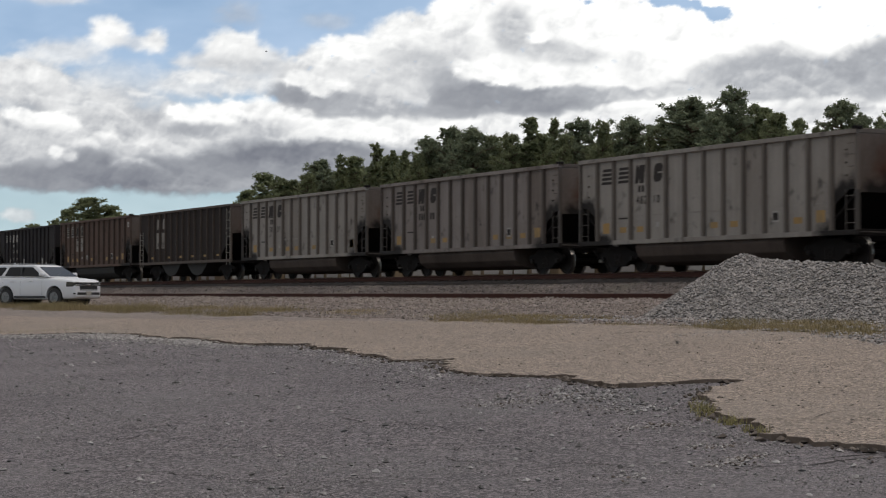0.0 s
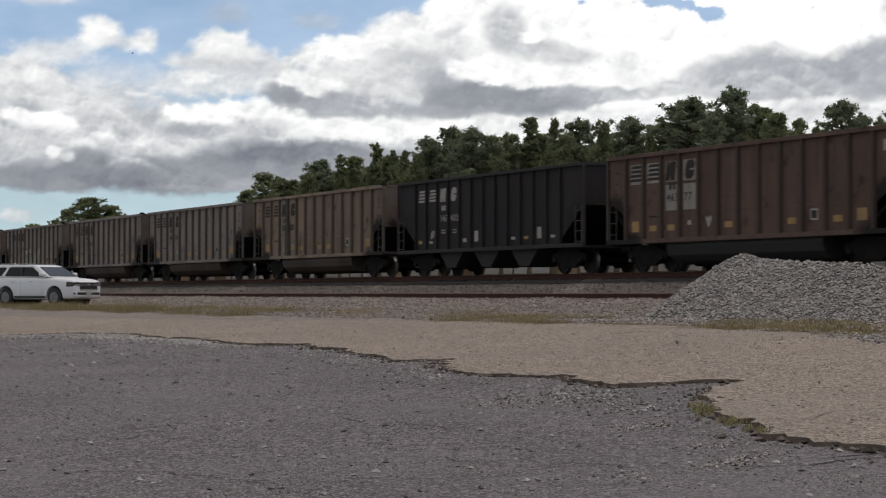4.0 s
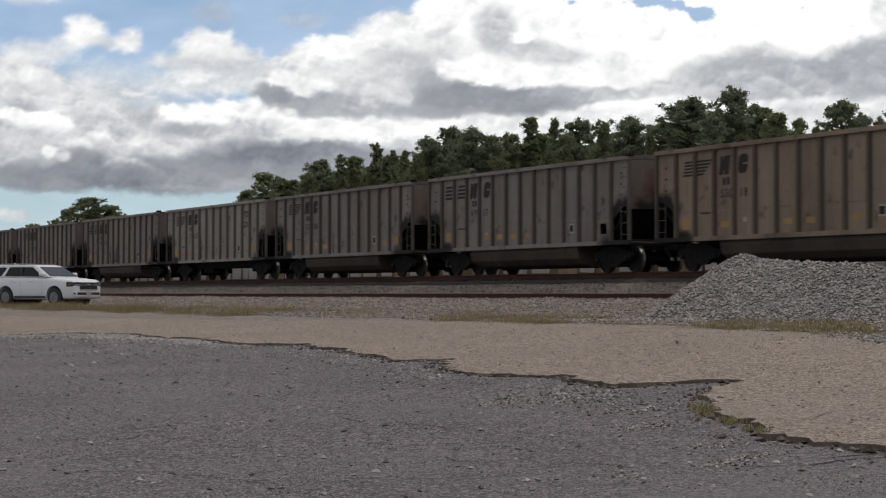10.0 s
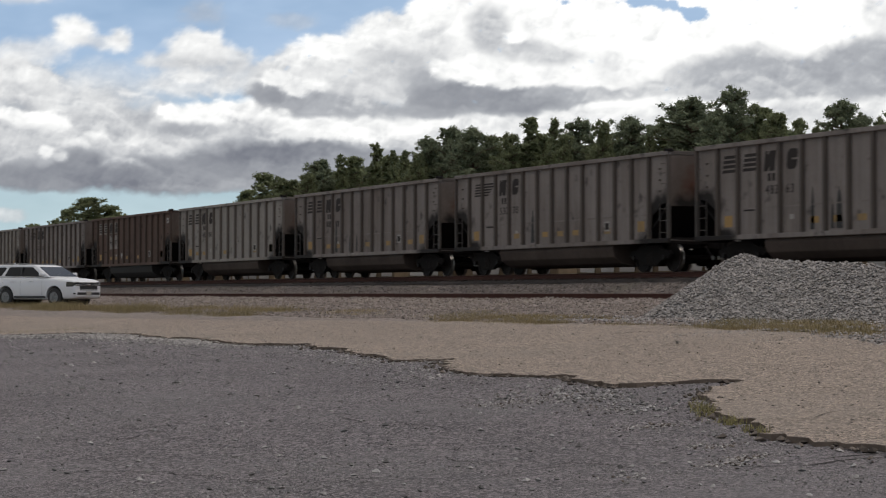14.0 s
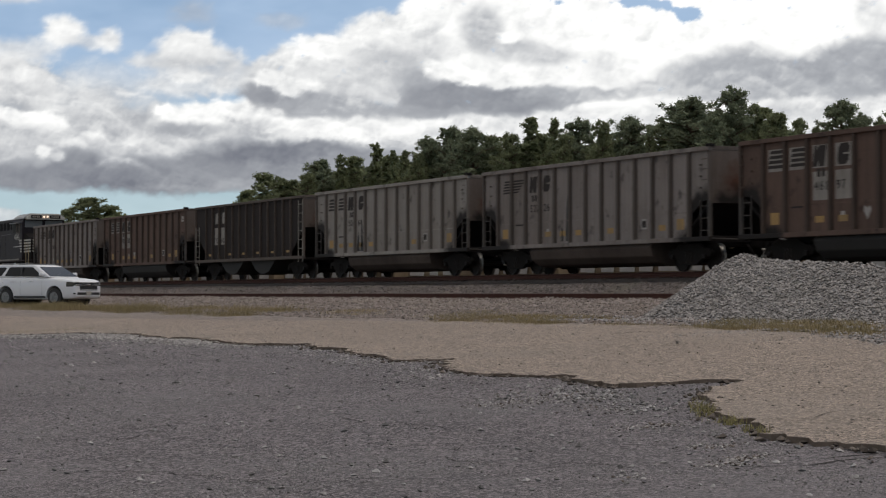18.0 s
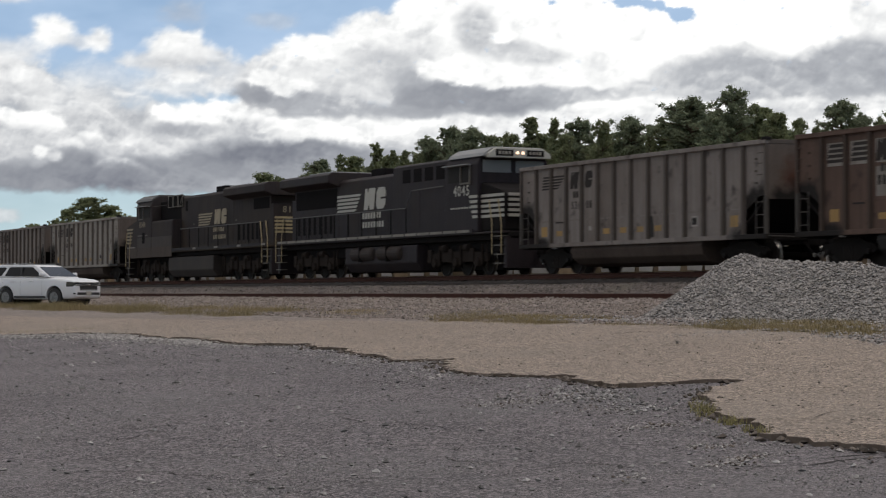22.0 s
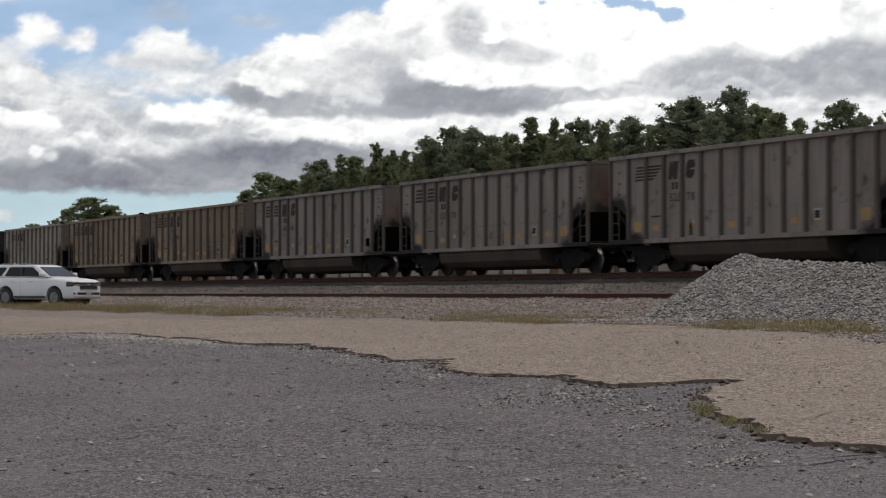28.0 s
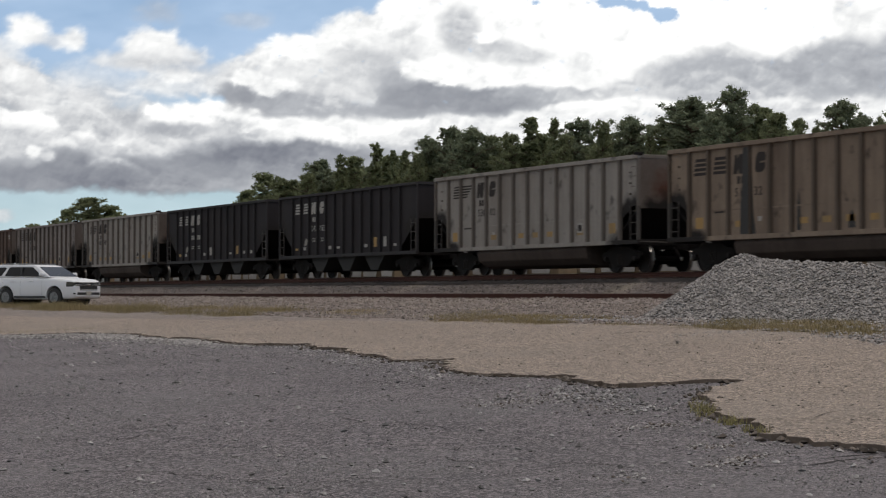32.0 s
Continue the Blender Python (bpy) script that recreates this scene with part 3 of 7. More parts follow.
for i in range(1100):                     # broken slabs of the road's edge
    p = road_line[rng.randrange(3, len(road_line) - 30)]
    off = rng.gauss(0.03, 0.07)
    slabs.append((p[0] + rng.gauss(0, 0.15), p[1] - off, SLOPE * (p[1] - off) + 0.014, 0.03 + 0.08 * rng.random() ** 2))
stones("asphalt_rubble", slabs, M_RUBBLE, "broken slabs of asphalt along the road edge", seed=19, squash=0.55)
grit = []
while len(grit) < 9000:
    d = 11.5 + 40 * rng.random() ** 1.3
    w = rng.uniform(-0.235, 0.235)
    x, y = (-math.cos(HEAD) + math.sin(HEAD) * w) * d, (math.sin(HEAD) + math.cos(HEAD) * w) * d
    if y < 15 and noise.noise((x * 0.35, y * 0.8, 3.1)) + 0.5 * noise.noise((x * 1.3, y * 2.2, 8.1)) > 0.22:
        grit.append((x, y, SLOPE * y + 0.003, 0.006 + 0.00035 * d + 0.012 * rng.random() ** 3))
pebbles = []
while len(pebbles) < 620:                 # single pebbles, here and there on the old asphalt
    d, w = 12 + 34 * rng.random() ** 1.2, rng.uniform(-0.235, 0.235)
    x, y = (-math.cos(HEAD) + math.sin(HEAD) * w) * d, (math.sin(HEAD) + math.cos(HEAD) * w) * d
    if y < 12.5 - max(0.0, x + 25) * 0.25:
        pebbles.append((x, y, SLOPE * y + 0.008, (0.022 + 0.05 * rng.random() ** 3) * (0.5 + d / 30)))
for cx, cy, rx, ry, n in ((-17.5, 10.35, 0.5, 0.3, 80), (-16.4, 10.05, 0.5, 0.22, 85), (-15.4, 9.72, 0.3, 0.2, 40), (-18.4, 10.6, 0.4, 0.15, 40)):
    for i in range(n):                    # coarse rubble below the broken edge
        x, y = rng.gauss(cx, rx), rng.gauss(cy, ry)
        pebbles.append((x, y, SLOPE * y + 0.01, 0.025 + 0.06 * rng.random() ** 2.5))
stones("pebbles", pebbles, M_CHIP, "single pebbles and rubble on the old asphalt", seed=33, squash=0.6)
stones("lot_grit", grit, M_CHIP, "pale grit lying in patches on the old asphalt", seed=29, squash=0.5)
for cx, cy, rx, ry, n in ((-17.27, 9.37, 0.32, 0.25, 240), (-17.09, 9.01, 0.25, 0.12, 120), (-17.25, 9.98, 0.3, 0.4, 320), (-15.68, 9.53, 0.3, 0.3, 220), (-14.02, 8.95, 0.12, 0.2, 120), (-12.18, 8.28, 0.12, 0.15, 130), (-18.11, 10.17, 0.3, 0.3, 160), (-11.1, 7.65, 0.1, 0.12, 160), (-11.35, 8.0, 0.1, 0.14, 160), (-13.9, 8.9, 0.12, 0.2, 120), (-10.94, 6.84, 0.12, 0.1, 60), (-26.25, 11.69, 0.5, 0.4, 160), (-38.98, 12.98, 1.4, 0.9, 260), (-42.15, 12.21, 1.4, 0.9, 260)):
    for i in range(n):                    # drifts of washed-out grit and rubble
        x, y = rng.gauss(cx, rx), rng.gauss(cy, ry)
        (pale if rng.random() < 0.72 else slabs_small).append((x, y, SLOPE * y + 0.005, 0.009 + 0.032 * rng.random() ** 3))
stones("dark_rubble", slabs_small, M_RUBBLE, "dark bits of broken asphalt among the grit", seed=41, squash=0.6)
pits = []
while len(pits) < 3600:
    d, w = 14 + 40 * rng.random(), rng.uniform(-0.235, 0.235)
    x, y = (-math.cos(HEAD) + math.sin(HEAD) * w) * d, (math.sin(HEAD) + math.cos(HEAD) * w) * d
    if 9 < y < 18.5 and x > -70:
        pits.append((x, y, SLOPE * y + 0.0455, rng.uniform(0.012, 0.038)))
stones("road_pits", pits, M_CRACK, "dark pits in the worn road surface", "pits", seed=43, squash=0.1)
stones("edge_gravel", pale, M_PALEGRIT, "pale gravel washed along the broken road edge", seed=16, squash=0.5)
stones("stone_chips", spots, M_CHIP, "loose stone chips on the old asphalt", seed=6, squash=0.4)


def grass(name, clumps, material, label, seed, hgt=(0.12, 0.35)):
    """Tufts of thin blades: clumps are (x, y, z, radius, count)."""
    r = random.Random(seed)
    vs, fs = [], []
    for cx, cy, cz, rad, n in clumps:
        for i in range(n):
            x, y = cx + r.gauss(0, rad), cy + r.gauss(0, rad)
            h, w = r.uniform(*hgt) * r.uniform(0.35, 1.0) * (0.75 + 0.6 * noise.noise((cx * 0.5, cy * 0.8, 2.2))), r.uniform(0.002, 0.0045)
            an, lean = r.uniform(0, 3.14), r.uniform(0.1, 1.0) * h
            la = r.uniform(0, 6.28)
            dx, dy = w * math.cos(an), w * math.sin(an)
            k = len(vs)
            vs += [(x - dx, y - dy, cz - 0.02), (x + dx, y + dy, cz - 0.02), (x + dx * 0.7 + lean * 0.4 * math.cos(la), y + dy * 0.7 + lean * 0.4 * math.sin(la), cz + h * 0.6),
                   (x - dx * 0.7 + lean * 0.4 * math.cos(la), y - dy * 0.7 + lean * 0.4 * math.sin(la), cz + h * 0.6), (x + lean * math.cos(la), y + lean * math.sin(la), cz + h)]
            fs += [(k, k + 1, k + 2, k + 3), (k + 3, k + 2, k + 4)]
    me = bpy.data.meshes.new(name)
    me.from_pydata(vs, [], fs)
    me.materials.append(material)
    return tagged(new(name, me), label, "grass", kind="stuff")


def strip(n, xa, xb, ya, yb, rad, count):
    out = []
    for i in range(n):
        x = rng.uniform(xa, xb)
        y = rng.uniform(ya, yb)
        if noise.noise((x * 0.3, y * 0.7, 7.7)) > (-0.15 if x < -53 else 0.1 if x < -34 else -0.08):
            out.append((x, y, ground_z(y) + lumps(x, y), rad, count))
    return out


grass("verge_grass", strip(560, -53, -38, 20.2, 24.0, 0.22, 24) + strip(1500, -40, -22, 19.7, 22.2, 0.22, 46),
      M_GRASS, "sparse dry yellowish grass on the verge", 21, (0.05, 0.17))
grass("tall_verge_grass", strip(1900, -112, -53, 19.6, 22.4, 0.3, 46), M_GRASS, "taller dry grass in front of the parked car", 23, (0.14, 0.44))
weed_spots = [(-14.74, 9.96, 0.06, 120), (-14.32, 9.72, 0.05, 90), (-15.19, 10.21, 0.05, 60), (-13.54, 9.41, 0.05, 90), (-12.92, 9.17, 0.05, 60), (-12.55, 9.02, 0.04, 80), (-13.78, 9.47, 0.05, 60), (-48.18, 13.95, 0.25, 60), (-48.46, 13.30, 0.25, 60), (-48.28, 12.54, 0.25, 60), (-48.33, 11.98, 0.25, 50)]
grass("edge_weeds", [(x, y, SLOPE * y, r_, n_) for x, y, r_, n_ in weed_spots], M_WEED, "green weeds growing in the broken asphalt edge", 22, (0.04, 0.17))

# ---- railway vehicles: origin on the rail head, +X is the way they run ----
BODY = 14.70                              # length of a coal car's body


def bright_treads(bm, radius):
    """The running face of both wheels is worn bright."""
    for f in bm.faces:
        if all(math.hypot(v.co.x, v.co.z) > radius - 0.004 for v in f.verts):
            f.material_index = 1


def bogie(parent, x, radius=0.457, base=1.78):
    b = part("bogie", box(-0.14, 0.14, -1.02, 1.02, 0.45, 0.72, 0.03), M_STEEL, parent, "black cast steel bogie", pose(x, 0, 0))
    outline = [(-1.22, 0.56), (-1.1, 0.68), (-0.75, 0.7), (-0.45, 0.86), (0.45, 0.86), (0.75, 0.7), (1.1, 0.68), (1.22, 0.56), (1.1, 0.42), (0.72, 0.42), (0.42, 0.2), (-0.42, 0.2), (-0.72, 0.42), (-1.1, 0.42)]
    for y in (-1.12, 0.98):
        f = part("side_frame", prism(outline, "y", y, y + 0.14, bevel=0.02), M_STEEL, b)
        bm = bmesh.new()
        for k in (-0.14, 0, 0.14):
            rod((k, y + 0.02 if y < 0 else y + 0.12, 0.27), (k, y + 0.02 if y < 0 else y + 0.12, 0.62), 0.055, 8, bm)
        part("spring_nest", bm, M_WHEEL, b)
    # plain dark block added to close the view through the bogie
    part("brake_beam", box(-0.62, 0.62, -0.64, 0.64, 0.28, 0.66, 0.03), M_SOOTSHADE, b)
    for w in (-base / 2, base / 2):
        bm = lathe([(0.075, -1.2), (0.075, -0.82), (0.12, -0.8), (radius * 0.82, -0.79), (radius * 0.84, -0.82), (radius, -0.815), (radius + 0.002, -0.72), (radius + 0.028, -0.7), (radius + 0.02, -0.68),
                    (radius * 0.8, -0.69), (0.13, -0.71), (0.085, -0.66), (0.085, 0.66), (0.13, 0.71), (radius * 0.8, 0.69), (radius + 0.02, 0.68), (radius + 0.028, 0.7), (radius + 0.002, 0.72),
                    (radius, 0.815), (radius * 0.84, 0.82), (radius * 0.82, 0.79), (0.12, 0.8), (0.075, 0.82), (0.075, 1.2)], 20)
        bright_treads(bm, radius)
        part("wheelset", bm, [M_WHEEL, M_TREAD], b, "worn steel wheel pair on its axle", pose(w, 0, radius))
    return b


def coupler(parent, x, way):
    bm = box(min(x, x + way * 0.6), max(x, x + way * 0.6), -0.09, 0.09, 0.72, 0.92, 0.02)
    box(min(x + way * 0.5, x + way * 0.74), max(x + way * 0.5, x + way * 0.74), -0.15, 0.13, 0.68, 0.97, 0.04, bm)
    part("coupler", bm, M_STEEL, parent, "rusty steel knuckle coupler")


def ladder(parent, x0, x1, y, z0, z1, rungs, label="dusty steel ladder", paint=None):
    bm = bmesh.new()
    for x in (x0, x1):
        box(x - 0.015, x + 0.015, y - 0.015, y + 0.015, z0, z1, 0, bm)
    for i in range(rungs):
        z = z0 + (z1 - z0) * (i + 0.5) / rungs
        rod((x0, y, z), (x1, y, z), 0.014, 6, bm)
    part("ladder", bm, paint or M_LADDER, parent, label)


def slanted_bars(x, y, z, w, h, n, ink, parent, gap=0.42, wedge=0.0):
    """A striped emblem, each stripe a plate of its own."""
    for i in range(n):
        z1 = z + h * (1 - i / n)
        z0 = z1 - h / n * (1 - gap)
        k = 0.12 * (1 - i / n)
        cut = wedge * i / n
        part("emblem_stripe", prism([(x + k - 0.1, z0), (x + w + k - cut - 0.12, z0), (x + w + k - cut, z1), (x + k - 0.06, z1)], "y", y, y + 0.003), ink, parent)


EMBLEM_SLAB = [(0, 0), (0.34, 0), (0.42, 0.3), (0.5, 0), (0.9, 0), (0.9, 1), (0.34, 1), (0.26, 0.78), (0.18, 1), (0, 1)]
EMBLEM_DISC = [(0.0, 0.2), (0.16, 0), (0.66, 0), (0.84, 0.18), (0.84, 0.46), (0.4, 0.46), (0.4, 0.55), (0.84, 0.55), (0.84, 0.82), (0.68, 1), (0.16, 1), (0.0, 0.8)]


def two_blocks(x, y, z, s_, ink, parent, spread=0.0):
    """The plain shapes of the emblem: a leaning notched slab and a rounded notched one."""
    lean = 0.16
    part("emblem_slab", prism([(x + s_ * (p + lean * q), z + s_ * q) for p, q in EMBLEM_SLAB], "y", y, y + 0.003), ink, parent)
    at = x + s_ * (1.0 + spread)
    part("emblem_slab", prism([(at + s_ * (p + lean * q), z + s_ * q) for p, q in EMBLEM_DISC], "y", y, y + 0.003), ink, parent)


def bars(x, y, z, w, h, n, ink, parent, label=""):
    """Illegible stencilling, as plain bars."""
    for i in range(n):
        a_ = x + w * i / n
        part("stencil_bar", box(a_, a_ + w / n * 0.66, y, y + 0.003, z, z + h), ink, parent, label)


def gondola(paint, tub=True, number="", streaks=0, label="", seed=0, ink=None, tagging=False, horse=False):
    """A high-sided coal car with outside posts."""
    g = tagged(empty("coal_car"), label, "railway car", "coal train")
    P, Q = PAINT[paint], POST[paint]
    H, Wd, h = 3.77, 1.6, BODY / 2
    rr = random.Random(seed)
    sheet_pts = [(-h, 2.19), (-h + 0.42, 2.12), (-h + 1.05, 1.75), (-h + 1.12, 1.02), (h - 1.12, 1.02), (h - 1.05, 1.75), (h - 0.42, 2.12), (h, 2.19), (h, H - 0.1), (-h, H - 0.1)]
    for y0, y1 in ((-Wd + 0.1, -Wd + 0.12), (Wd - 0.12, Wd - 0.1)):
        part("side_sheet", prism(sheet_pts, "y", y0, y1), P, g)
    for y in (-Wd, Wd - 0.14):
        part("top_chord", box(-h - 0.03, h + 0.03, y - 0.01, y + 0.15, H - 0.13, H, 0.015), P, g)
        part("side_sill", box(-h - 0.05, h + 0.05, y, y + 0.14, 0.9, 1.04, 0.012), P, g)
    for y in (-Wd + 0.092, Wd - 0.1):
        part("lap_seam", box(-h + 1.1, h - 1.1, y, y + 0.008, 1.78, 1.82), P, g)
    n = 13
    post = None
    for y, w in ((-Wd, 1), (Wd, -1)):
        for i in range(n):
            x = -h + 1.12 + (BODY - 2.24) * i / (n - 1)
            if post is None:
                post = part("side_post", prism([(-0.075, 0.1), (-0.052, 0.0), (0.052, 0.0), (0.075, 0.1)], "z", 1.04, H - 0.12), Q, g)
                post.matrix_basis = pose(x, y, 0)
            else:
                again(post, pose(x, y, 0, 0, 0, 0 if w > 0 else 180))
    for w in (-1, 1):
        xe = w * h
        part("end_sheet", prism([(-Wd + 0.12, 2.05), (Wd - 0.12, 2.05), (Wd - 0.12, H - 0.1), (-Wd + 0.12, H - 0.1)], "x", xe - 0.03 * w - 0.02, xe - 0.03 * w + 0.02), M_RUSTY, g, "rust-stained end sheet")
        part("end_chord", box(min(xe, xe - w * 0.14), max(xe, xe - w * 0.14), -Wd + 0.15, Wd - 0.15, H - 0.12, H + 0.01, 0.015), Q, g)
        part("slope_sheet", prism([(xe - w * 0.04, 2.1), (xe - w * 1.5, 1.0), (xe - w * 1.55, 1.04), (xe - w * 0.06, 2.16)], "y", -Wd + 0.13, Wd - 0.13), M_SOOTSHADE, g, "soot-black slope sheet")
        part("end_sill", box(min(xe, xe - w * 0.3), max(xe, xe - w * 0.3), -Wd + 0.15, Wd - 0.15, 0.86, 1.06, 0.02), M_SOOTSHADE, g)
        for y in (-Wd + 0.07, Wd - 0.07):
            part("corner_post", box(xe - 0.05, xe + 0.05, y - 0.05, y + 0.05, 2.12, H - 0.13, 0.01), Q, g)
            part("corner_post", box(xe - 0.05, xe + 0.05, y - 0.05, y + 0.05, 1.04, 2.12, 0.01), M_SOOTLADDER, g, "sooty foot of the corner post")
            ladder(g, xe - w * 0.5, xe - w * 0.1, y, 1.04, 2.15, 3, "sooty steel ladder", M_SOOTLADDER)
        part("brake_fitting", box(xe - 0.16, xe + 0.1, -Wd - 0.02, -Wd + 0.2, H - 0.02, H + 0.07, 0.02), M_SOOTSHADE, g) if w > 0 else None
        coupler(g, xe, w)
        bogie(g, w * (h - 1.75))
        part("air_hose", rod((xe + w * 0.25, -0.35, 0.8), (xe + w * 0.62, -0.3, 0.42), 0.03, 6), M_SOOTSHADE, g)
        part("hose_coupling", lathe([(0.01, -0.07), (0.045, -0.05), (0.05, 0.05), (0.01, 0.07)], 10, "z", at=(xe + w * 0.62, -0.3, 0.42)), M_TREAD, g, "bright hose coupling")
        part("uncoupling_lever", rod((xe + w * 0.08, -Wd + 0.1, 0.98), (xe + w * 0.12, -0.2, 0.95), 0.018, 6), M_SOOTLADDER, g)
    part("centre_sill", box(-h + 0.1, h - 0.1, -0.3, 0.3, 0.75, 1.0, 0.02), M_SOOTSHADE, g)
    part("floor", box(-h + 1.5, h - 1.5, -Wd + 0.13, Wd - 0.13, 0.98, 1.03), M_SOOTSHADE, g)
    load = bmesh.new()
    bmesh.ops.create_grid(load, x_segments=30, y_segments=6, size=1)
    for v in load.verts:
        v.co = Vector((v.co.x * (h - 0.2), v.co.y * (Wd - 0.16), H - 0.5 + 0.12 * noise.noise((v.co.x * 5, v.co.y * 2, seed))))
    part("coal_load", load, M_COAL, g)
    if tub:
        oval = [(-1.42, 0.98), (-1.5, 0.78), (-1.42, 0.5), (-1.15, 0.3), (-0.8, 0.22), (0.8, 0.22), (1.15, 0.3), (1.42, 0.5), (1.5, 0.78), (1.42, 0.98)]
        part("tub", prism(oval, "x", -3.95, 3.95, bevel=0.03), M_CHUTE if paint == "brown" else M_TUB, g, "rounded greasy tub under the floor")
    else:
        part("fish_belly_sill", box(-h + 0.6, h - 0.6, -0.85, 0.85, 0.62, 0.98, 0.02), M_SOOTSHADE, g)
        part("air_tank", rod((-3.4, -0.6, 0.55), (-2.0, -0.6, 0.55), 0.22, 14), M_SOOTSHADE, g)
    yy = -Wd + 0.094
    pitch = (BODY - 2.24) / (n - 1)

    def px(i):
        return -h + 1.12 + pitch * i
    for i in rr.sample(range(1, 12), 5) + [0, 11]:
        part("reflector", box(px(i) + 0.3, px(i) + 0.7, yy - 0.001, yy + 0.003, 1.28, 1.46 + 0.16 * (i in (0, 11)), 0), M_YELLOW, g, "yellow reflective patch")
    part("data_plate", box(px(9) + 0.32, px(9) + 0.66, yy - 0.003, yy, 1.36, 1.68), M_WHITE, g, "white framed data plate")
    part("data_panel", box(px(9) + 0.37, px(9) + 0.61, yy - 0.005, yy - 0.003, 1.41, 1.63), M_DARKINK, g)
    part("spot_mark", box(px(3) + 0.4, px(3) + 0.58, yy, yy + 0.003, 1.42, 1.56), M_WHITE, g)
    bars(px(1) + 0.25, yy, 1.72, 0.8, 0.05, 1, M_DARKINK, g)
    ink = ink or M_DARKINK
    if horse:
        slanted_bars(px(0) + 0.4, yy - 0.002, 2.86, 1.5, 0.5, 5, ink, g, wedge=0.5)
        two_blocks(px(2) + 0.2, yy - 0.002, 2.86, 0.56, ink, g, 0.72)
    else:
        for i in (0, 1):
            slanted_bars(px(i) + 0.25, yy, 2.84, 0.70, 0.56, 4, ink, g, 0.36)
        two_blocks(px(2) + 0.2, yy - 0.002, 2.84, 0.58, ink, g, 0.86)
    if number:
        a_, b_ = number.split(" ")
        writing(a_, 0.36, ink, g, px(2) + 0.6, yy - 0.001, 2.18)
        writing(b_, 0.36, ink, g, px(3) + 0.42, yy - 0.001, 2.18)
    else:
        bars(px(2) + 0.28, yy, 2.2, 0.6, 0.26, 3, ink, g, "illegible worn number")
        bars(px(3) + 0.24, yy, 2.2, 0.45, 0.26, 2, ink, g, "illegible worn number")
    bars(px(2) + 0.4, yy, 2.55, 0.42, 0.22, 2, ink, g, "small owner's mark")
    if not tub:
        writing("TOP", 0.42, ink, g, px(10) + 0.5, yy - 0.001, 3.0, "car_lettering")
        writing("GON", 0.42, ink, g, px(10) + 0.5, yy - 0.001, 2.5, "car_lettering")
    for w in (-1, 1):
        for z in (2.5, 2.85, 3.2):
            part("lug", box(w * (h - 0.52) - 0.035, w * (h - 0.52) + 0.035, yy - 0.05, yy + 0.01, z, z + 0.05, 0.01), Q, g)
        for z in (2.42, 2.75, 3.08, 3.38):
            part("grab_iron", rod((w * (h - 0.06), -Wd - 0.02, z), (w * (h - 0.3), -Wd - 0.02, z), 0.013, 6), Q, g)
    if paint == "brown":
        for x, w, z0, z1 in ((px(0) + 0.2, 0.76, 2.8, 3.44), (px(1) + 0.16, 0.76, 2.8, 3.44), (px(2) + 0.2, 0.76, 2.8, 3.44), (px(3) + 0.16, 0.76, 2.8, 3.44)):
            part("emblem_panel", box(x, x + w, yy + 0.0031, yy + 0.005, z0, z1), M_WORNWHITE, g, "whitish worn emblem panel")
        part("white_mark", prism([(px(4) + 0.5, 1.3), (px(4) + 0.66, 1.55), (px(4) + 0.62, 1.68), (px(4) + 0.5, 1.6), (px(4) + 0.38, 1.68), (px(4) + 0.34, 1.55)], "y", yy - 0.001, yy + 0.002), M_WHITE, g)
        part("number_panel", box(px(2) + 0.2, px(2) + 0.9, yy + 0.0031, yy + 0.005, 1.9, 2.7), M_WORNWHITE, g, "whitish worn number panel")
        part("number_panel", box(px(3) + 0.16, px(3) + 0.9, yy + 0.0031, yy + 0.005, 1.9, 2.7), M_WORNWHITE, g, "whitish worn number panel")
        part("end_plate", box(h - 0.75, h - 0.4, yy, yy + 0.003, 3.1, 3.4), M_WHITE, g)
    for i in range(streaks):
        x = px(rr.choice((3, 4, 5, 7, 8))) + rr.uniform(0.1, 0.8)
        w, hh = rr.uniform(0.05, 0.16), rr.uniform(0.5, 1.6)
        part("tar_streak", prism([(x - w, 1.1), (x + w, 1.1), (x + w * 0.6, 1.1 + hh * 0.7), (x, 1.1 + hh), (x - w * 0.7, 1.1 + hh * 0.6)], "y", yy - 0.001, yy + 0.002), M_TAR, g, "black tar streak")
    if paint == "tan" and streaks > 1:
        part("tar_band", prism([(px(3) - 0.5, 1.06), (px(3) - 0.09, 1.06), (px(3) - 0.09, 3.6), (px(3) - 0.34, 3.6), (px(3) - 0.38, 2.4), (px(3) - 0.46, 2.0)], "y", yy - 0.006, yy - 0.003), M_TAR, g, "tall black tar stain")
        part("tar_band", box(px(3) - 0.055, px(3) + 0.055, -Wd - 0.004, -Wd - 0.001, 1.06, 3.6), M_TAR, g)
        part("tar_band", prism([(px(3) + 0.08, 1.06), (px(3) + 0.3, 1.06), (px(3) + 0.16, 1.8), (px(3) + 0.08, 3.3)], "y", yy - 0.006, yy - 0.003), M_TAR, g)
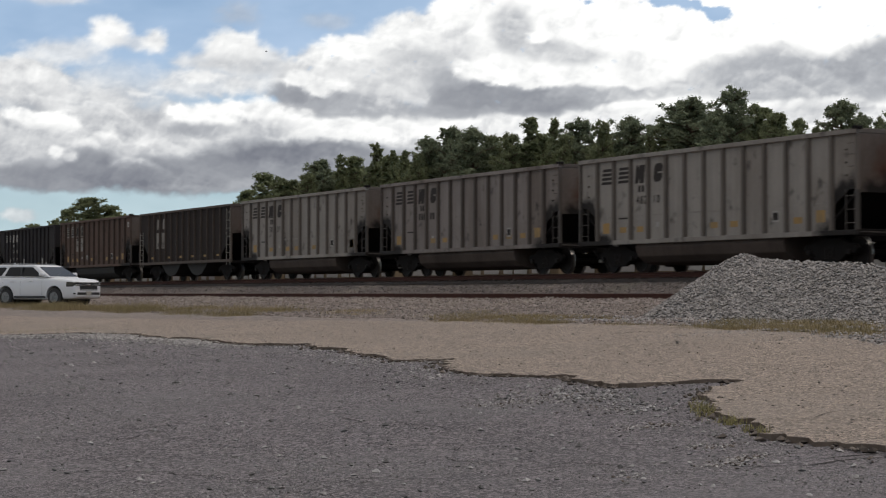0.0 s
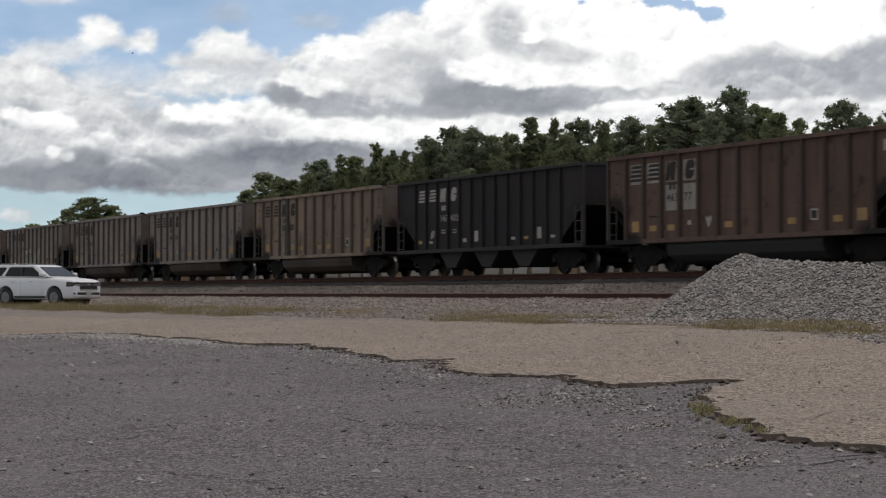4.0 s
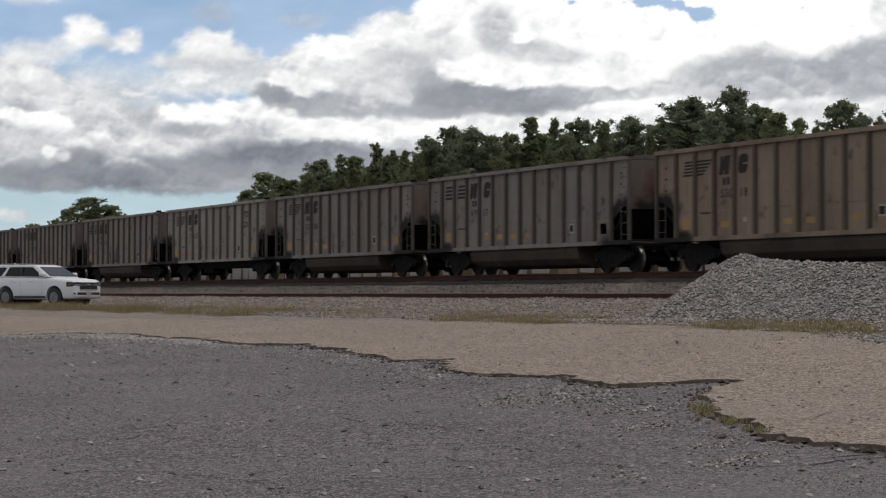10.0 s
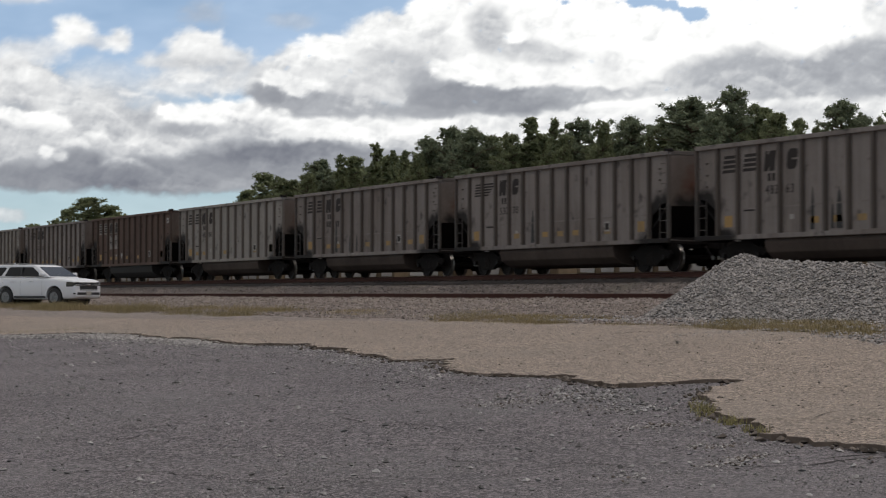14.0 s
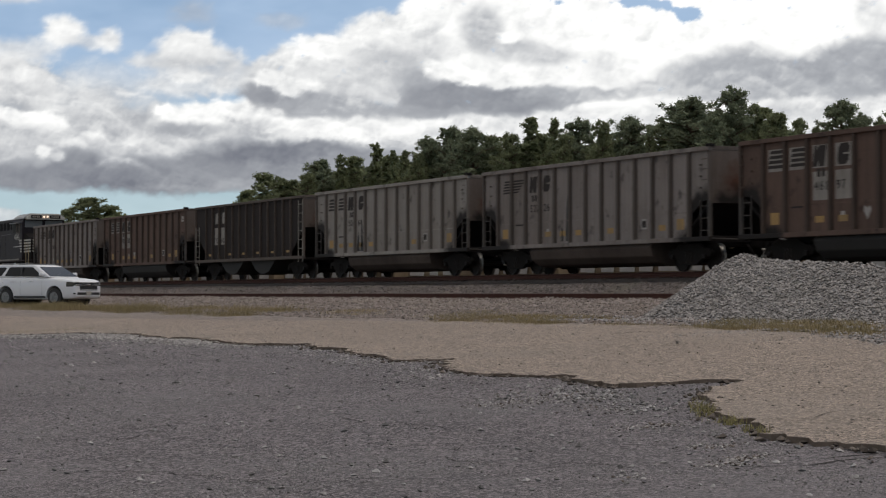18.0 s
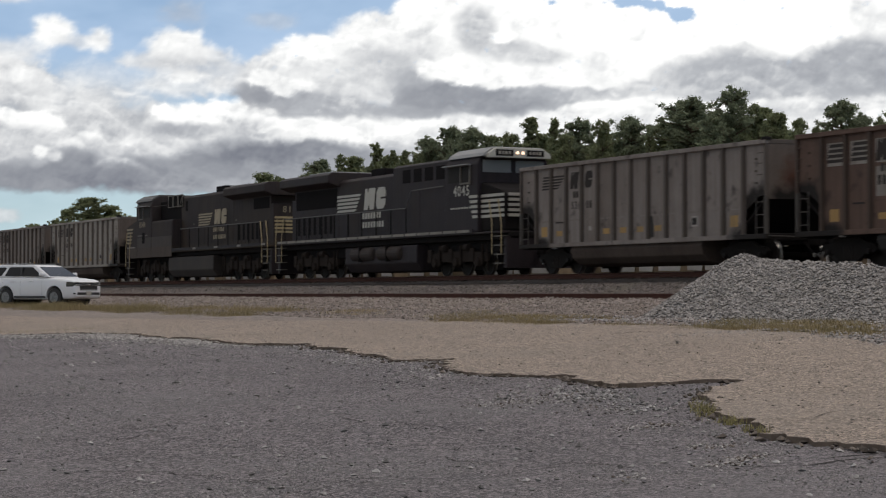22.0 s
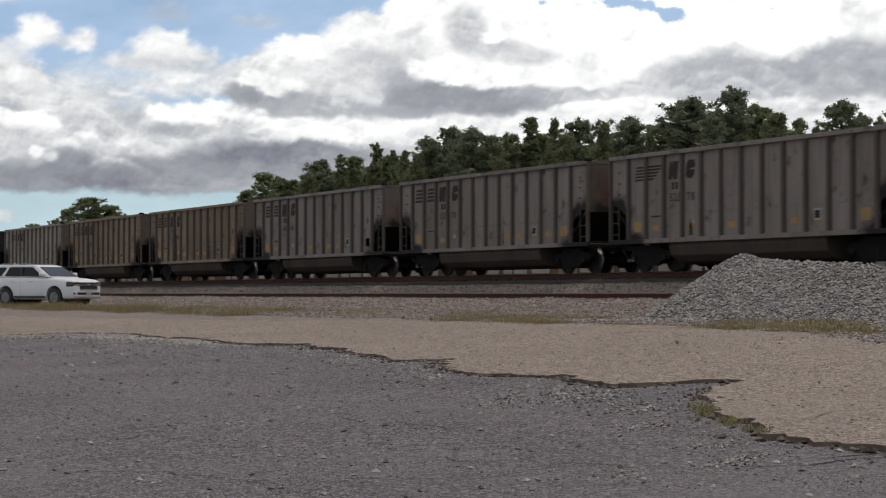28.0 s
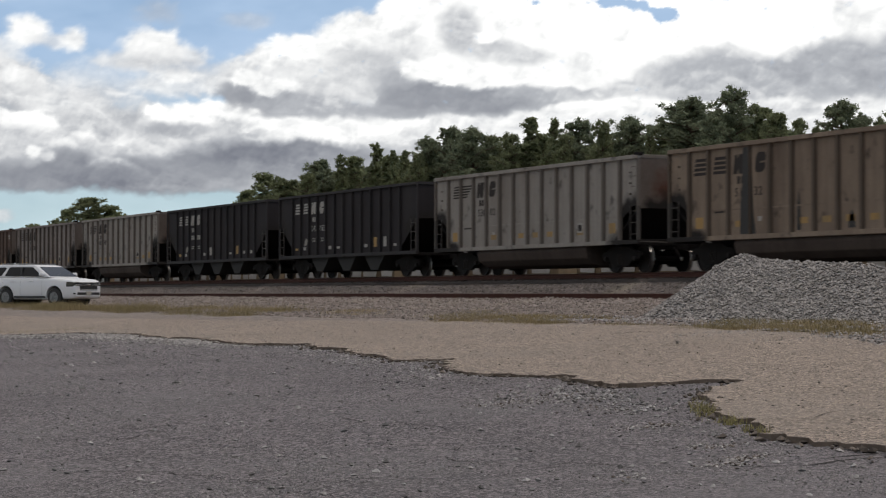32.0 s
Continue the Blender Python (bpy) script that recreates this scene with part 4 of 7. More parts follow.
    if tagging:
        for i, (w, t_) in enumerate(((0.95, 0.3), (0.8, -0.1), (0.75, 0.05), (0.95, -0.15), (0.7, 0.1))):
            x = px(4) - 0.02 + i * 0.84
            top = 2.28 + 0.1 * math.sin(i * 2.1)
            shape = [(x - 0.1, 1.15), (x + w * 0.35, 1.1), (x + w * 0.45, 1.5), (x + w * 0.6, 1.1), (x + w, 1.18), (x + w + t_ * 0.4, top - 0.25), (x + w * 0.6, top), (x + 0.1, top - 0.05)]
            cx, cz = x + w * 0.5, 1.68
            part("spray_shadow", prism([(cx + (u - cx) * 1.13, cz + (v - cz) * 1.09) for u, v in shape], "y", yy - 0.0015, yy + 0.001), M_DARKINK, g, "dark outline of the spray paint")
            part("spray_letter", prism(shape, "y", yy - 0.004, yy - 0.0015), M_SPRAY, g, "cream spray-painted shape")
            for k in (0.28, 0.58):
                part("spray_outline", prism([(x + w * k, 1.45 + 0.2 * k), (x + w * k + 0.09, 1.4), (x + w * (k + 0.18), 2.0), (x + w * (k + 0.06), 2.05)], "y", yy - 0.006, yy - 0.004), M_DARKINK, g)
    return g


M_WORNWHITE = mat("worn_white_panel_paint", (0.21, 0.19, 0.17), 0.8, 0, 0.3, 1.5, 14, 0.0, 0.3, (0.1, 0.075, 0.06), 0.4)
M_SPRAY = mat("cream_spray_paint", (0.26, 0.245, 0.19), 0.6, 0, 0.12, 2, 20, 0)


M_CHUTE = mat("rusty_dark_chute", (0.011, 0.009, 0.008), 0.85, 0, 0.35, 0.8, 14, 0.1, 0.2)


def hopper(paint, bays, label, seed, number=""):
    """A dark open hopper car with narrow posts and bottom chutes."""
    g = tagged(empty("hopper_car"), label, "railway car", "coal train")
    P, Q = PAINT[paint], POST[paint]
    H, Wd, h = 3.74, 1.58, BODY / 2
    cut = 1.6
    pts = [(-h + 0.05, 2.35), (-h + cut, 1.2), (-h + cut, 1.0), (h - cut, 1.0), (h - cut, 1.2), (h - 0.05, 2.35), (h - 0.05, H - 0.08), (-h + 0.05, H - 0.08)]
    for y0, y1 in ((-Wd + 0.1, -Wd + 0.12), (Wd - 0.12, Wd - 0.1)):
        part("side_sheet", prism(pts, "y", y0, y1), P, g)
    for y in (-Wd, Wd - 0.12):
        part("top_chord", box(-h, h, y, y + 0.12, H - 0.11, H, 0.012), Q, g)
        part("side_sill", box(-h, h, y, y + 0.12, 0.88, 1.02, 0.012), Q, g)
    n = 13
    post = None
    for y, w in ((-Wd, 1), (Wd, -1)):
        for i in range(n):
            x = -h + cut + (BODY - 2 * cut) * i / (n - 1)
            if post is None:
                post = part("side_post", box(-0.02, 0.02, 0, 0.1, 1.02, H - 0.1, 0.006), Q, g)
                post.matrix_basis = pose(x, y, 0)
            else:
                again(post, pose(x, y, 0, 0, 0, 0 if w > 0 else 180))
    for w in (-1, 1):
        xe = w * h
        part("end_sheet", box(min(xe - w * 0.04, xe - w * 0.08), max(xe - w * 0.04, xe - w * 0.08), -Wd + 0.12, Wd - 0.12, 2.3, H - 0.08), M_RUSTY if paint != "black" else P, g, "stained end sheet")
        part("end_chord", box(min(xe, xe - w * 0.12), max(xe, xe - w * 0.12), -Wd + 0.12, Wd - 0.12, H - 0.11, H + 0.01, 0.012), Q, g)
        part("slope_sheet", prism([(xe - w * 0.06, 2.3), (xe - w * 2.6, 0.9), (xe - w * 2.6, 0.95), (xe - w * 0.08, 2.36)], "y", -Wd + 0.13, Wd - 0.13), M_SOOTSHADE, g)
        part("end_platform", box(min(xe, xe - w * 1.6), max(xe, xe - w * 1.6), -Wd + 0.13, Wd - 0.13, 0.84, 0.94, 0.01), M_SOOTSHADE, g)
        for y in (-Wd + 0.05, Wd - 0.05):
            part("corner_post", box(xe - 0.04, xe + 0.04, y - 0.04, y + 0.04, 1.0, H - 0.1, 0.008), Q, g)
            if paint == "dark":
                ladder(g, xe - w * 0.62, xe - w * 0.12, y - 0.02, 0.75, H - 0.2 if w > 0 else 2.7, 7, "pale steel ladder", M_PALELADDER)
            else:
                ladder(g, xe - w * 0.55, xe - w * 0.12, y - 0.02, 0.9, 2.3, 4, "sooty steel ladder", M_SOOTLADDER)
        coupler(g, xe, w)
        bogie(g, w * (h - 1.75))
    part("centre_sill", box(-h + 0.1, h - 0.1, -0.3, 0.3, 0.7, 0.98, 0.02), M_SOOTSHADE, g)
    load = bmesh.new()
    bmesh.ops.create_grid(load, x_segments=30, y_segments=6, size=1)
    for v in load.verts:
        v.co = Vector((v.co.x * (h - 0.2), v.co.y * (Wd - 0.16), H - 0.45 + 0.12 * noise.noise((v.co.x * 5, v.co.y * 2, seed))))
    part("coal_load", load, M_COAL, g)
    for i in range(bays):
        c = (i - (bays - 1) / 2) * (4.2 if bays == 2 else 2.9)
        if bays == 2:
            out = [(c - 2.0, 0.98), (c - 1.2, 0.45), (c - 0.7, 0.28), (c - 0.1, 0.24), (c + 0.5, 0.35), (c + 1.1, 0.7), (c + 1.5, 0.98)]
        else:
            out = [(c - 1.1, 0.98), (c - 0.35, 0.3), (c + 0.35, 0.3), (c + 1.1, 0.98)]
        part("chute", prism(out, "y", -1.38, 1.38), M_CHUTE, g, "dark discharge chute")
    yy = -Wd + 0.094
    rr = random.Random(seed)
    pitch = (BODY - 2 * cut) / (n - 1)

    def px(i):
        return -h + cut + pitch * i
    if paint == "dark":
        two_blocks(px(1) + 0.3, yy - 0.002, 2.8, 0.55, M_WORNWHITE, g, 0.75)
        part("number_panel", box(px(2) + 0.2, px(3) - 0.25, yy, yy + 0.003, 1.75, 2.6), M_WORNWHITE, g, "whitish worn number panel")
        part("number_panel", box(px(1) + 0.25, px(2) - 0.2, yy, yy + 0.003, 1.75, 2.6), M_WORNWHITE, g, "whitish worn number panel")
        a_, b_ = number.split(" ")
        writing(a_, 0.34, M_DARKINK, g, px(1) + 0.55, yy - 0.003, 1.84)
        writing(b_, 0.34, M_DARKINK, g, px(2) + 0.5, yy - 0.003, 1.84)
        for i in (0, 3, 5, 7, 9, 11):
            part("reflector", box(px(i) + 0.3, px(i) + 0.66, yy, yy + 0.003, 1.2, 1.3), M_YELLOW, g, "yellow reflective patch")
    else:
        for i in (0, 1):
            slanted_bars(px(i) + 0.24, yy, 2.84, 0.62, 0.5, 4, M_WHITE, g, 0.36)
        two_blocks(px(2) + 0.16, yy - 0.002, 2.84, 0.52, M_WHITE, g, 0.8)
        bars(px(2) + 0.3, yy, 2.5, 0.4, 0.2, 2, M_WHITE, g)
        if number:
            a_, b_ = number.split(" ")
            writing(a_, 0.36, M_WHITE, g, px(2) + 0.5, yy - 0.001, 2.08)
            writing(b_, 0.36, M_WHITE, g, px(3) + 0.46, yy - 0.001, 2.08)
        else:
            bars(px(2) + 0.25, yy, 2.1, 0.5, 0.22, 3, M_WHITE, g, "illegible worn number")
            bars(px(3) + 0.2, yy, 2.1, 0.5, 0.22, 3, M_WHITE, g, "illegible worn number")
        for z in (1.62, 1.72):
            for i in (2, 3):
                bars(px(i) + 0.3, yy, z, 0.36, 0.05, 3, M_WHITE, g)
        part("spray_patch", prism([(px(1) + 0.3, 1.42), (px(1) + 0.62, 1.5), (px(1) + 0.7, 1.72), (px(1) + 0.5, 1.78), (px(1) + 0.34, 1.66)], "y", yy, yy + 0.003), M_WORNWHITE, g, "small pale spray-painted patch")
        for i in (0, 1, 4, 5, 8, 9, 10, 11):
            part("data_plate", box(px(i) + 0.2, px(i) + 0.5, yy, yy + 0.003, 1.25, 1.25 + rr.choice((0.1, 0.14, 0.4))), M_WHITE if i % 3 else M_YELLOW, g, "small white stencil panel")
    return g


M_CABINGLASS = glass_mat("pale_cab_glass", (0.03, 0.028, 0.027), 0.5, 1.06)


def locomotive(number, dusty, label):
    """A six-axle road locomotive; the cab end points along +X."""
    g = tagged(empty("locomotive"), label, "locomotive", "locomotives of the train")
    L = 11.25
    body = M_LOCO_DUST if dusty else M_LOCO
    part("frame", box(-L, L, -1.22, 1.22, 1.3, 1.585, 0.03), M_SOOTSHADE, g)
    part("walkway", box(-L + 0.1, L - 0.1, -1.5, 1.5, 1.52, 1.6, 0.02), body, g)
    for y in (-1.53, 1.5):
        part("walkway_edge", box(-L + 0.3, L - (8.35 if dusty else 2.4), y, y + 0.03, 1.58, 1.72), M_LOCO, g)
        bm = bmesh.new()
        x = -L + 0.4
        while x < L - (8.9 if dusty else 3.4):
            box(x, x + (0.5 if dusty else 1.05), y - 0.004 if y < 0 else y + 0.03, y if y < 0 else y + 0.034, 1.6, 1.7, 0, bm)
            x += 3.3 if dusty else 1.15
        part("sill_stripe", bm, M_LOCO_WORN, g, "broken white stripe along the sill")
    # nose and cab
    nose = prism([(L - 0.15, 1.6), (L - 0.05, 2.95), (L - 0.5, 3.12), (L - 2.15, 3.5), (L - 2.2, 1.6)], "y", -1.47 if dusty else -1.35, 1.47 if dusty else 1.35, bevel=0.09)
    part("nose", nose, body if dusty else M_SOOTSHADE, g, "dusty black short nose" if dusty else "matt black short nose")
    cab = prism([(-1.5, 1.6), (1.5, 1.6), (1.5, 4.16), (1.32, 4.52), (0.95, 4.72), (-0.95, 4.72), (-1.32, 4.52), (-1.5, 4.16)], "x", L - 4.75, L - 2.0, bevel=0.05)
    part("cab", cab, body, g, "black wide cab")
    roof = prism([(-1.46, 4.42), (-1.36, 4.56), (-0.98, 4.78), (0.98, 4.78), (1.36, 4.56), (1.46, 4.42)], "x", L - 4.6, L - 1.7, bevel=0.02)
    part("cab_roof", roof, M_ROOFGREY if not dusty else M_ROOFDARK, g, "pale cab roof" if not dusty else "dull grey cab roof")
    part("number_board", prism([(-1.32, 4.36), (1.32, 4.36), (1.3, 4.52), (0.98, 4.74), (-0.98, 4.74), (-1.3, 4.52)], "x", L - 1.72, L - 1.46, bevel=0.02), M_LOCO_WHITE, g, "white framed number boards")
    for y in (-1.02, 0.28):
        part("number_plate_panel", box(L - 1.465, L - 1.445, y, y + 0.74, 4.43, 4.66, 0.005), M_BLACKHOLE, g, "dark number board")
        for i in range(4):
            part("board_digit", box(L - 1.446, L - 1.44, y + 0.1 + 0.14 * i, y + 0.2 + 0.14 * i, 4.49, 4.61), M_LOCO_WORN, g)
    for y in (-0.12, 0.12):
        part("headlight", lathe([(0.001, 0.03), (0.05, 0.025), (0.06, 0.0)], 14, "x", at=(L - 1.455, y, 4.55)), M_HEADLIGHT if not dusty else M_GLASS, g, "lit round headlight" if not dusty else "unlit round headlight")
    for y in (-1.3, 0.1):
        part("windshield", box(L - 2.02, L - 1.985, y, y + 1.2, 3.84, 4.3, 0.005), M_LOCOGLASS, g, "windshield with the sky's grey reflection in its colour")
    for s_, y in ((-1, -1.515), (1, 1.5)):
        part("side_window", box(L - 4.45, L - 3.5, y, y + 0.015, 3.5, 4.1), M_CABINGLASS, g)
        part("side_window", box(L - 3.3, L - 2.6, y, y + 0.015, 3.5, 4.1), M_CABINGLASS, g, "half-open pale window")
        part("window_frame", box(L - 3.38, L - 3.32, y - 0.05, y + 0.05, 3.4, 4.12), M_LADDER, g)
        part("window_frame", box(L - 2.62, L - 2.56, y - 0.05, y + 0.05, 3.4, 4.12), M_LADDER, g)
        part("window_visor", prism([(L - 4.5, 4.16), (L - 2.5, 4.16), (L - 2.5, 4.12), (L - 4.5, 4.12)], "y", y - 0.25 if s_ < 0 else y, y if s_ < 0 else y + 0.25), M_ROOFGREY, g)
        part("arm_rest", box(L - 3.3, L - 2.6, y - 0.06, y + 0.06, 3.42, 3.48), M_LADDER, g)
    for i in range(5):
        z = 2.12 + i * 0.19
        back = L - (1.0 if dusty else 2.4) - 0.07 * i
        for y in (-1.485, 1.47) if dusty else (-1.365, 1.35):
            part("nose_stripe", prism([(back, z), (L - 0.2, z), (L - 0.2, z + 0.105), (back - 0.04, z + 0.105)], "y", y, y + 0.015), M_LOCO_WHITE if not dusty else M_LOCO_CREAM, g, "white nose stripe")
        for y in () if dusty else (-1.518, 1.503):
            part("cab_stripe", prism([(back, z), (L - 2.03, z), (L - 2.03, z + 0.105), (back - 0.04, z + 0.105)], "y", y, y + 0.015), M_LOCO_WHITE if not dusty else M_LOCO_WORN, g)
        part("nose_stripe", box(L - 0.09, L - 0.045, -1.25, 1.25, z, z + 0.105), M_LOCO_WHITE if not dusty else M_LOCO_WORN, g)
    # long hood: equipment cabin, engine room, radiator wings
    part("equipment_cabin", prism([(-1.48, 1.6), (1.48, 1.6), (1.48, 3.22), (1.4, 3.3), (-1.4, 3.3), (-1.48, 3.22)], "x", L - 8.3, L - 4.75, bevel=0.03) if dusty else
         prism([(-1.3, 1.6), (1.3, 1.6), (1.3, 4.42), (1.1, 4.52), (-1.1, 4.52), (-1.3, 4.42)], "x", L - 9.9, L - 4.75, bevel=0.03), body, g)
    for y in (-1.49 if dusty else -1.31, 1.475 if dusty else 1.295):
        for i in range(0 if dusty else 4):
            x = L - 5.9 - i * 1.02
            part("air_filter_grille", box(x, x + 0.72, y, y + 0.015, 3.75, 4.28), M_BLACKHOLE, g, "dark air filter opening")
        part("cabin_door", box(L - 8.2, L - 7.4, y, y + 0.02, 2.43 if dusty else 1.9, 3.2 if dusty else 3.4, 0.005), body, g)
    if dusty:
        for y in (-0.956, 0.951):
            part("hood_vent", box(L - 9.3, L - 8.95, y, y + 0.005, 3.7, 4.25), M_BLACKHOLE, g, "black vent in the hood side")
            for i in range(5):
                part("latch", box(L - 10.3 - 1.6 * i, L - 10.18 - 1.6 * i, y, y + 0.005, 2.95, 3.0), M_LOCO_WORN, g)
        for y in (-1.522, 1.518):
            part("cab_vent", box(L - 3.6, L - 3.15, y, y + 0.02 if y < 0 else y + 0.006, 2.1, 2.7), M_BLACKHOLE, g)
        part("inverter_cabin", box(L - 8.3, L - 4.7, -0.95, 0.95, 3.28, 4.36, 0.03), M_BLACKHOLE, g, "dark recessed cabin over the deck")
        for y in (-1.516, 1.504):
            # dust thrown up by the wheels lies on the lower side sheets, thickest on the skirt
            for x0, x1 in ((L - 4.74, L - 2.25), (L - 8.28, L - 4.78)):
                part("lower_side_sheet", box(x0, x1, y, y + 0.012, 1.86, 2.42, 0.003), M_LOCO_GRIME, g, "brown dusty side sheet")
                part("side_skirt", box(x0, x1, y - 0.004, y + 0.016, 1.3, 1.855, 0.004), M_LOCO_BROWN, g, "skirt thick with brown dust")
            part("nose_skirt", box(L - 2.2, L - 0.35, y, y + 0.016, 1.3, 1.86, 0.004), M_LOCO_BROWN, g, "skirt thick with brown dust")
            part("skirt_stripe", box(L - 1.9, L - 0.35, y - 0.008 if y < 0 else y + 0.018, y if y < 0 else y + 0.026, 1.87, 1.93), M_LOCO_WORN, g, "worn pale stripe")
        for y in (-1.0, 1.0):
            # open framed hatches along the top of the recessed cabin
            for k in range(3):
                x0 = L - 8.6 + 0.84 * k
                for a, b in (((x0, 4.0), (x0, 4.6)), ((x0 + 0.74, 4.0), (x0 + 0.74, 4.6)), ((x0, 4.6), (x0 + 0.74, 4.6)), ((x0, 4.0), (x0 + 0.74, 4.0))):
                    part("hatch_bar", rod((a[0], y, a[1]), (b[0], y, b[1]), 0.015, 6), M_PALELADDER, g, "pale hatch bar")
            part("hatch_bar", rod((L - 8.55, y, 4.58), (L - 8.1, y, 4.02), 0.015, 6), M_PALELADDER, g, "pale slanting hatch bar")
            part("deck_rail", rod((L - 7.2, y * 1.4, 4.1), (L - 4.8, y * 1.4, 4.1), 0.012, 6), M_SOOTLADDER, g)
            part("hatch_panel", box(L - 8.65, L - 6.1, y * 0.98 - 0.01, y * 0.98 + 0.01, 3.95, 4.63, 0.004), M_BLACKHOLE, g, "dark framed hatch")
    top = 4.52 if dusty else 4.28
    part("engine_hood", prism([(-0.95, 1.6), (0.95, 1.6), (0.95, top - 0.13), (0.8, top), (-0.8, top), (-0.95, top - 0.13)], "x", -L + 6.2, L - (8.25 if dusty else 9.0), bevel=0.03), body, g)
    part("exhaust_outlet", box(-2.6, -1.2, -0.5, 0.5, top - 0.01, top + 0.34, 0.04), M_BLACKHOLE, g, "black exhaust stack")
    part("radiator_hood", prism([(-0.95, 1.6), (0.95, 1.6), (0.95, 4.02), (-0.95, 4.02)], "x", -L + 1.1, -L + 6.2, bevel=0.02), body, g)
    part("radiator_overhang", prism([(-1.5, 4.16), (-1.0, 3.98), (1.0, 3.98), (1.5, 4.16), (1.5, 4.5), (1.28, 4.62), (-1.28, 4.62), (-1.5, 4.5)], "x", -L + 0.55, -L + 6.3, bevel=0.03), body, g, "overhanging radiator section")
    part("radiator_roof", box(-L + 3.4, -L + 6.0, -1.2, 1.2, 4.6, 4.67, 0.02), M_ROOFGREY, g, "pale radiator roof hatch")
    for y in (-0.965, 0.95):
        for i in range(7):
            x = -L + 1.4 + i * 0.62
            part("hood_door", box(x, x + 0.5, y, y + 0.015, 1.8, 2.85, 0.004), body, g)
            part("door_grille", box(x + 0.1, x + 0.4, y - 0.004 if y < 0 else y + 0.015, y if y < 0 else y + 0.019, 1.95, 2.75), M_BLACKHOLE, g)
        part("radiator_screen", box(-L + 1.3, -L + (3.4 if dusty else 6.05), y, y + 0.015, 3.1 if not dusty else 3.4, 3.94), M_BLACKHOLE, g, "black intake screen under the radiator overhang")
        for i in range(5):
            x = -L + 6.4 + i * 1.02
            part("hood_door", box(x, x + 0.9, y, y + 0.012, 1.9, 2.7, 0.004), body, g)
    part("rear_end", box(-L + 0.75, -L + 1.15, -0.95, 0.95, 1.6, 3.6, 0.03), body, g)
    for i in range(5):
        z = 2.2 + i * 0.17
        part("tail_stripe", box(-L + 0.72, -L + 0.75, -0.9, 0.9, z, z + 0.1), M_LOCO_WHITE if not dusty else M_HANDRAIL, g)
    if dusty:
        part("light_housing", box(-L + 0.5, -L + 0.56, -0.26, 0.26, 4.2, 4.44, 0.01), M_SOOTSHADE, g, "black headlight housing")
        for y in (-0.12, 0.12):
            part("headlight", lathe([(0.001, -0.03), (0.06, -0.025), (0.08, 0.0)], 14, "x", at=(-L + 0.5, y, 4.32)), M_LOCO_WHITE, g, "unlit round rear headlight")
    # fuel tank, trucks
    tank = prism([(-1.4, 1.25), (-1.42, 0.55), (-1.15, 0.2), (1.15, 0.2), (1.42, 0.55), (1.4, 1.25)], "x", -3.3, 3.8, bevel=0.05)
    part("fuel_tank", tank, M_LOCO_TANK if dusty else M_LOCO, g, "dusty fuel tank")
    if not dusty:
        for x in (-2.6, 0.1):
            part("tank_strap", box(x + 1.15, x + 1.2, -1.62, -0.95, 0.62, 1.28, 0.01), M_SOOTSHADE, g)
            part("air_reservoir", lathe([(0.02, -1.2), (0.25, -1.12), (0.3, -1.0), (0.3, 1.0), (0.25, 1.12), (0.02, 1.2)], 18, "x", at=(x + 1.2, -1.3, 0.95)), M_LOCO_DUST, g, "grey air reservoir")
    # dark block added so that the underside reads as full shade
    part("underframe", box(-L + 1.2, L - 1.2, -0.9, 0.9, 0.85, 1.3, 0.02), M_SOOTSHADE, g, "sooty underframe")
    for w in (-1, 1):
        b = part("truck", box(-2.3, 2.3, -0.3, 0.3, 0.5, 0.8, 0.03), M_LOCO_TRUCK, g, "dusty three-axle truck", pose(w * 7.0, 0, 0))
        fr = [(-2.6, 0.55), (-2.55, 0.8), (-1.3, 0.92), (1.3, 0.92), (2.55, 0.8), (2.6, 0.55), (2.2, 0.5), (2.0, 0.32), (1.6, 0.32), (1.4, 0.55), (0.35, 0.55), (0.22, 0.32), (-0.22, 0.32), (-0.35, 0.55), (-1.4, 0.55), (-1.6, 0.32), (-2.0, 0.32), (-2.2, 0.5)]
        # another added dark block shuts the bright gaps between the wheels
        part("traction_motor", box(-2.45, 2.45, -0.62, 0.62, 0.2, 0.98, 0.04), M_SOOTSHADE, b, "dark block for the traction motors, filling the shaded truck")
        for y in (-1.25, 1.1):
            part("side_frame", prism(fr, "y", y, y + 0.15, bevel=0.03), M_LOCO_TRUCK, b, "dusty cast side frame")
            for x in (-1.8, 0, 1.8):
                part("axle_box", lathe([(0.02, -0.09), (0.17, -0.08), (0.2, 0.02), (0.2, 0.1)], 14, "y", at=(x, y - 0.02 if y < 0 else y + 0.12, 0.5)), M_LOCO_TRUCK, b)
                part("spring_housing", box(x - 0.62, x - 0.3, y - 0.06 if y < 0 else y + 0.1, y + 0.05 if y < 0 else y + 0.21, 0.5, 1.02, 0.03), M_LOCO_TRUCK, b)
                part("shock_strut", rod((x + 0.45, y - 0.05 if y < 0 else y + 0.2, 0.4), (x + 0.45, y - 0.05 if y < 0 else y + 0.2, 1.15), 0.05, 8), M_LOCO_TRUCK, b)
        for y in (-1.36, 1.2):
            for x in (-0.95, 0.95):
                part("brake_cylinder", lathe([(0.02, -0.2), (0.13, -0.18), (0.14, 0.18), (0.02, 0.2)], 12, "x", at=(x, y + 0.08, 1.05)), M_LOCO_TRUCK, b)
            part("sand_pipe", rod((2.5, y + 0.1, 1.2), (2.62, y + 0.1, 0.15), 0.03, 6), M_LOCO_TRUCK, b)
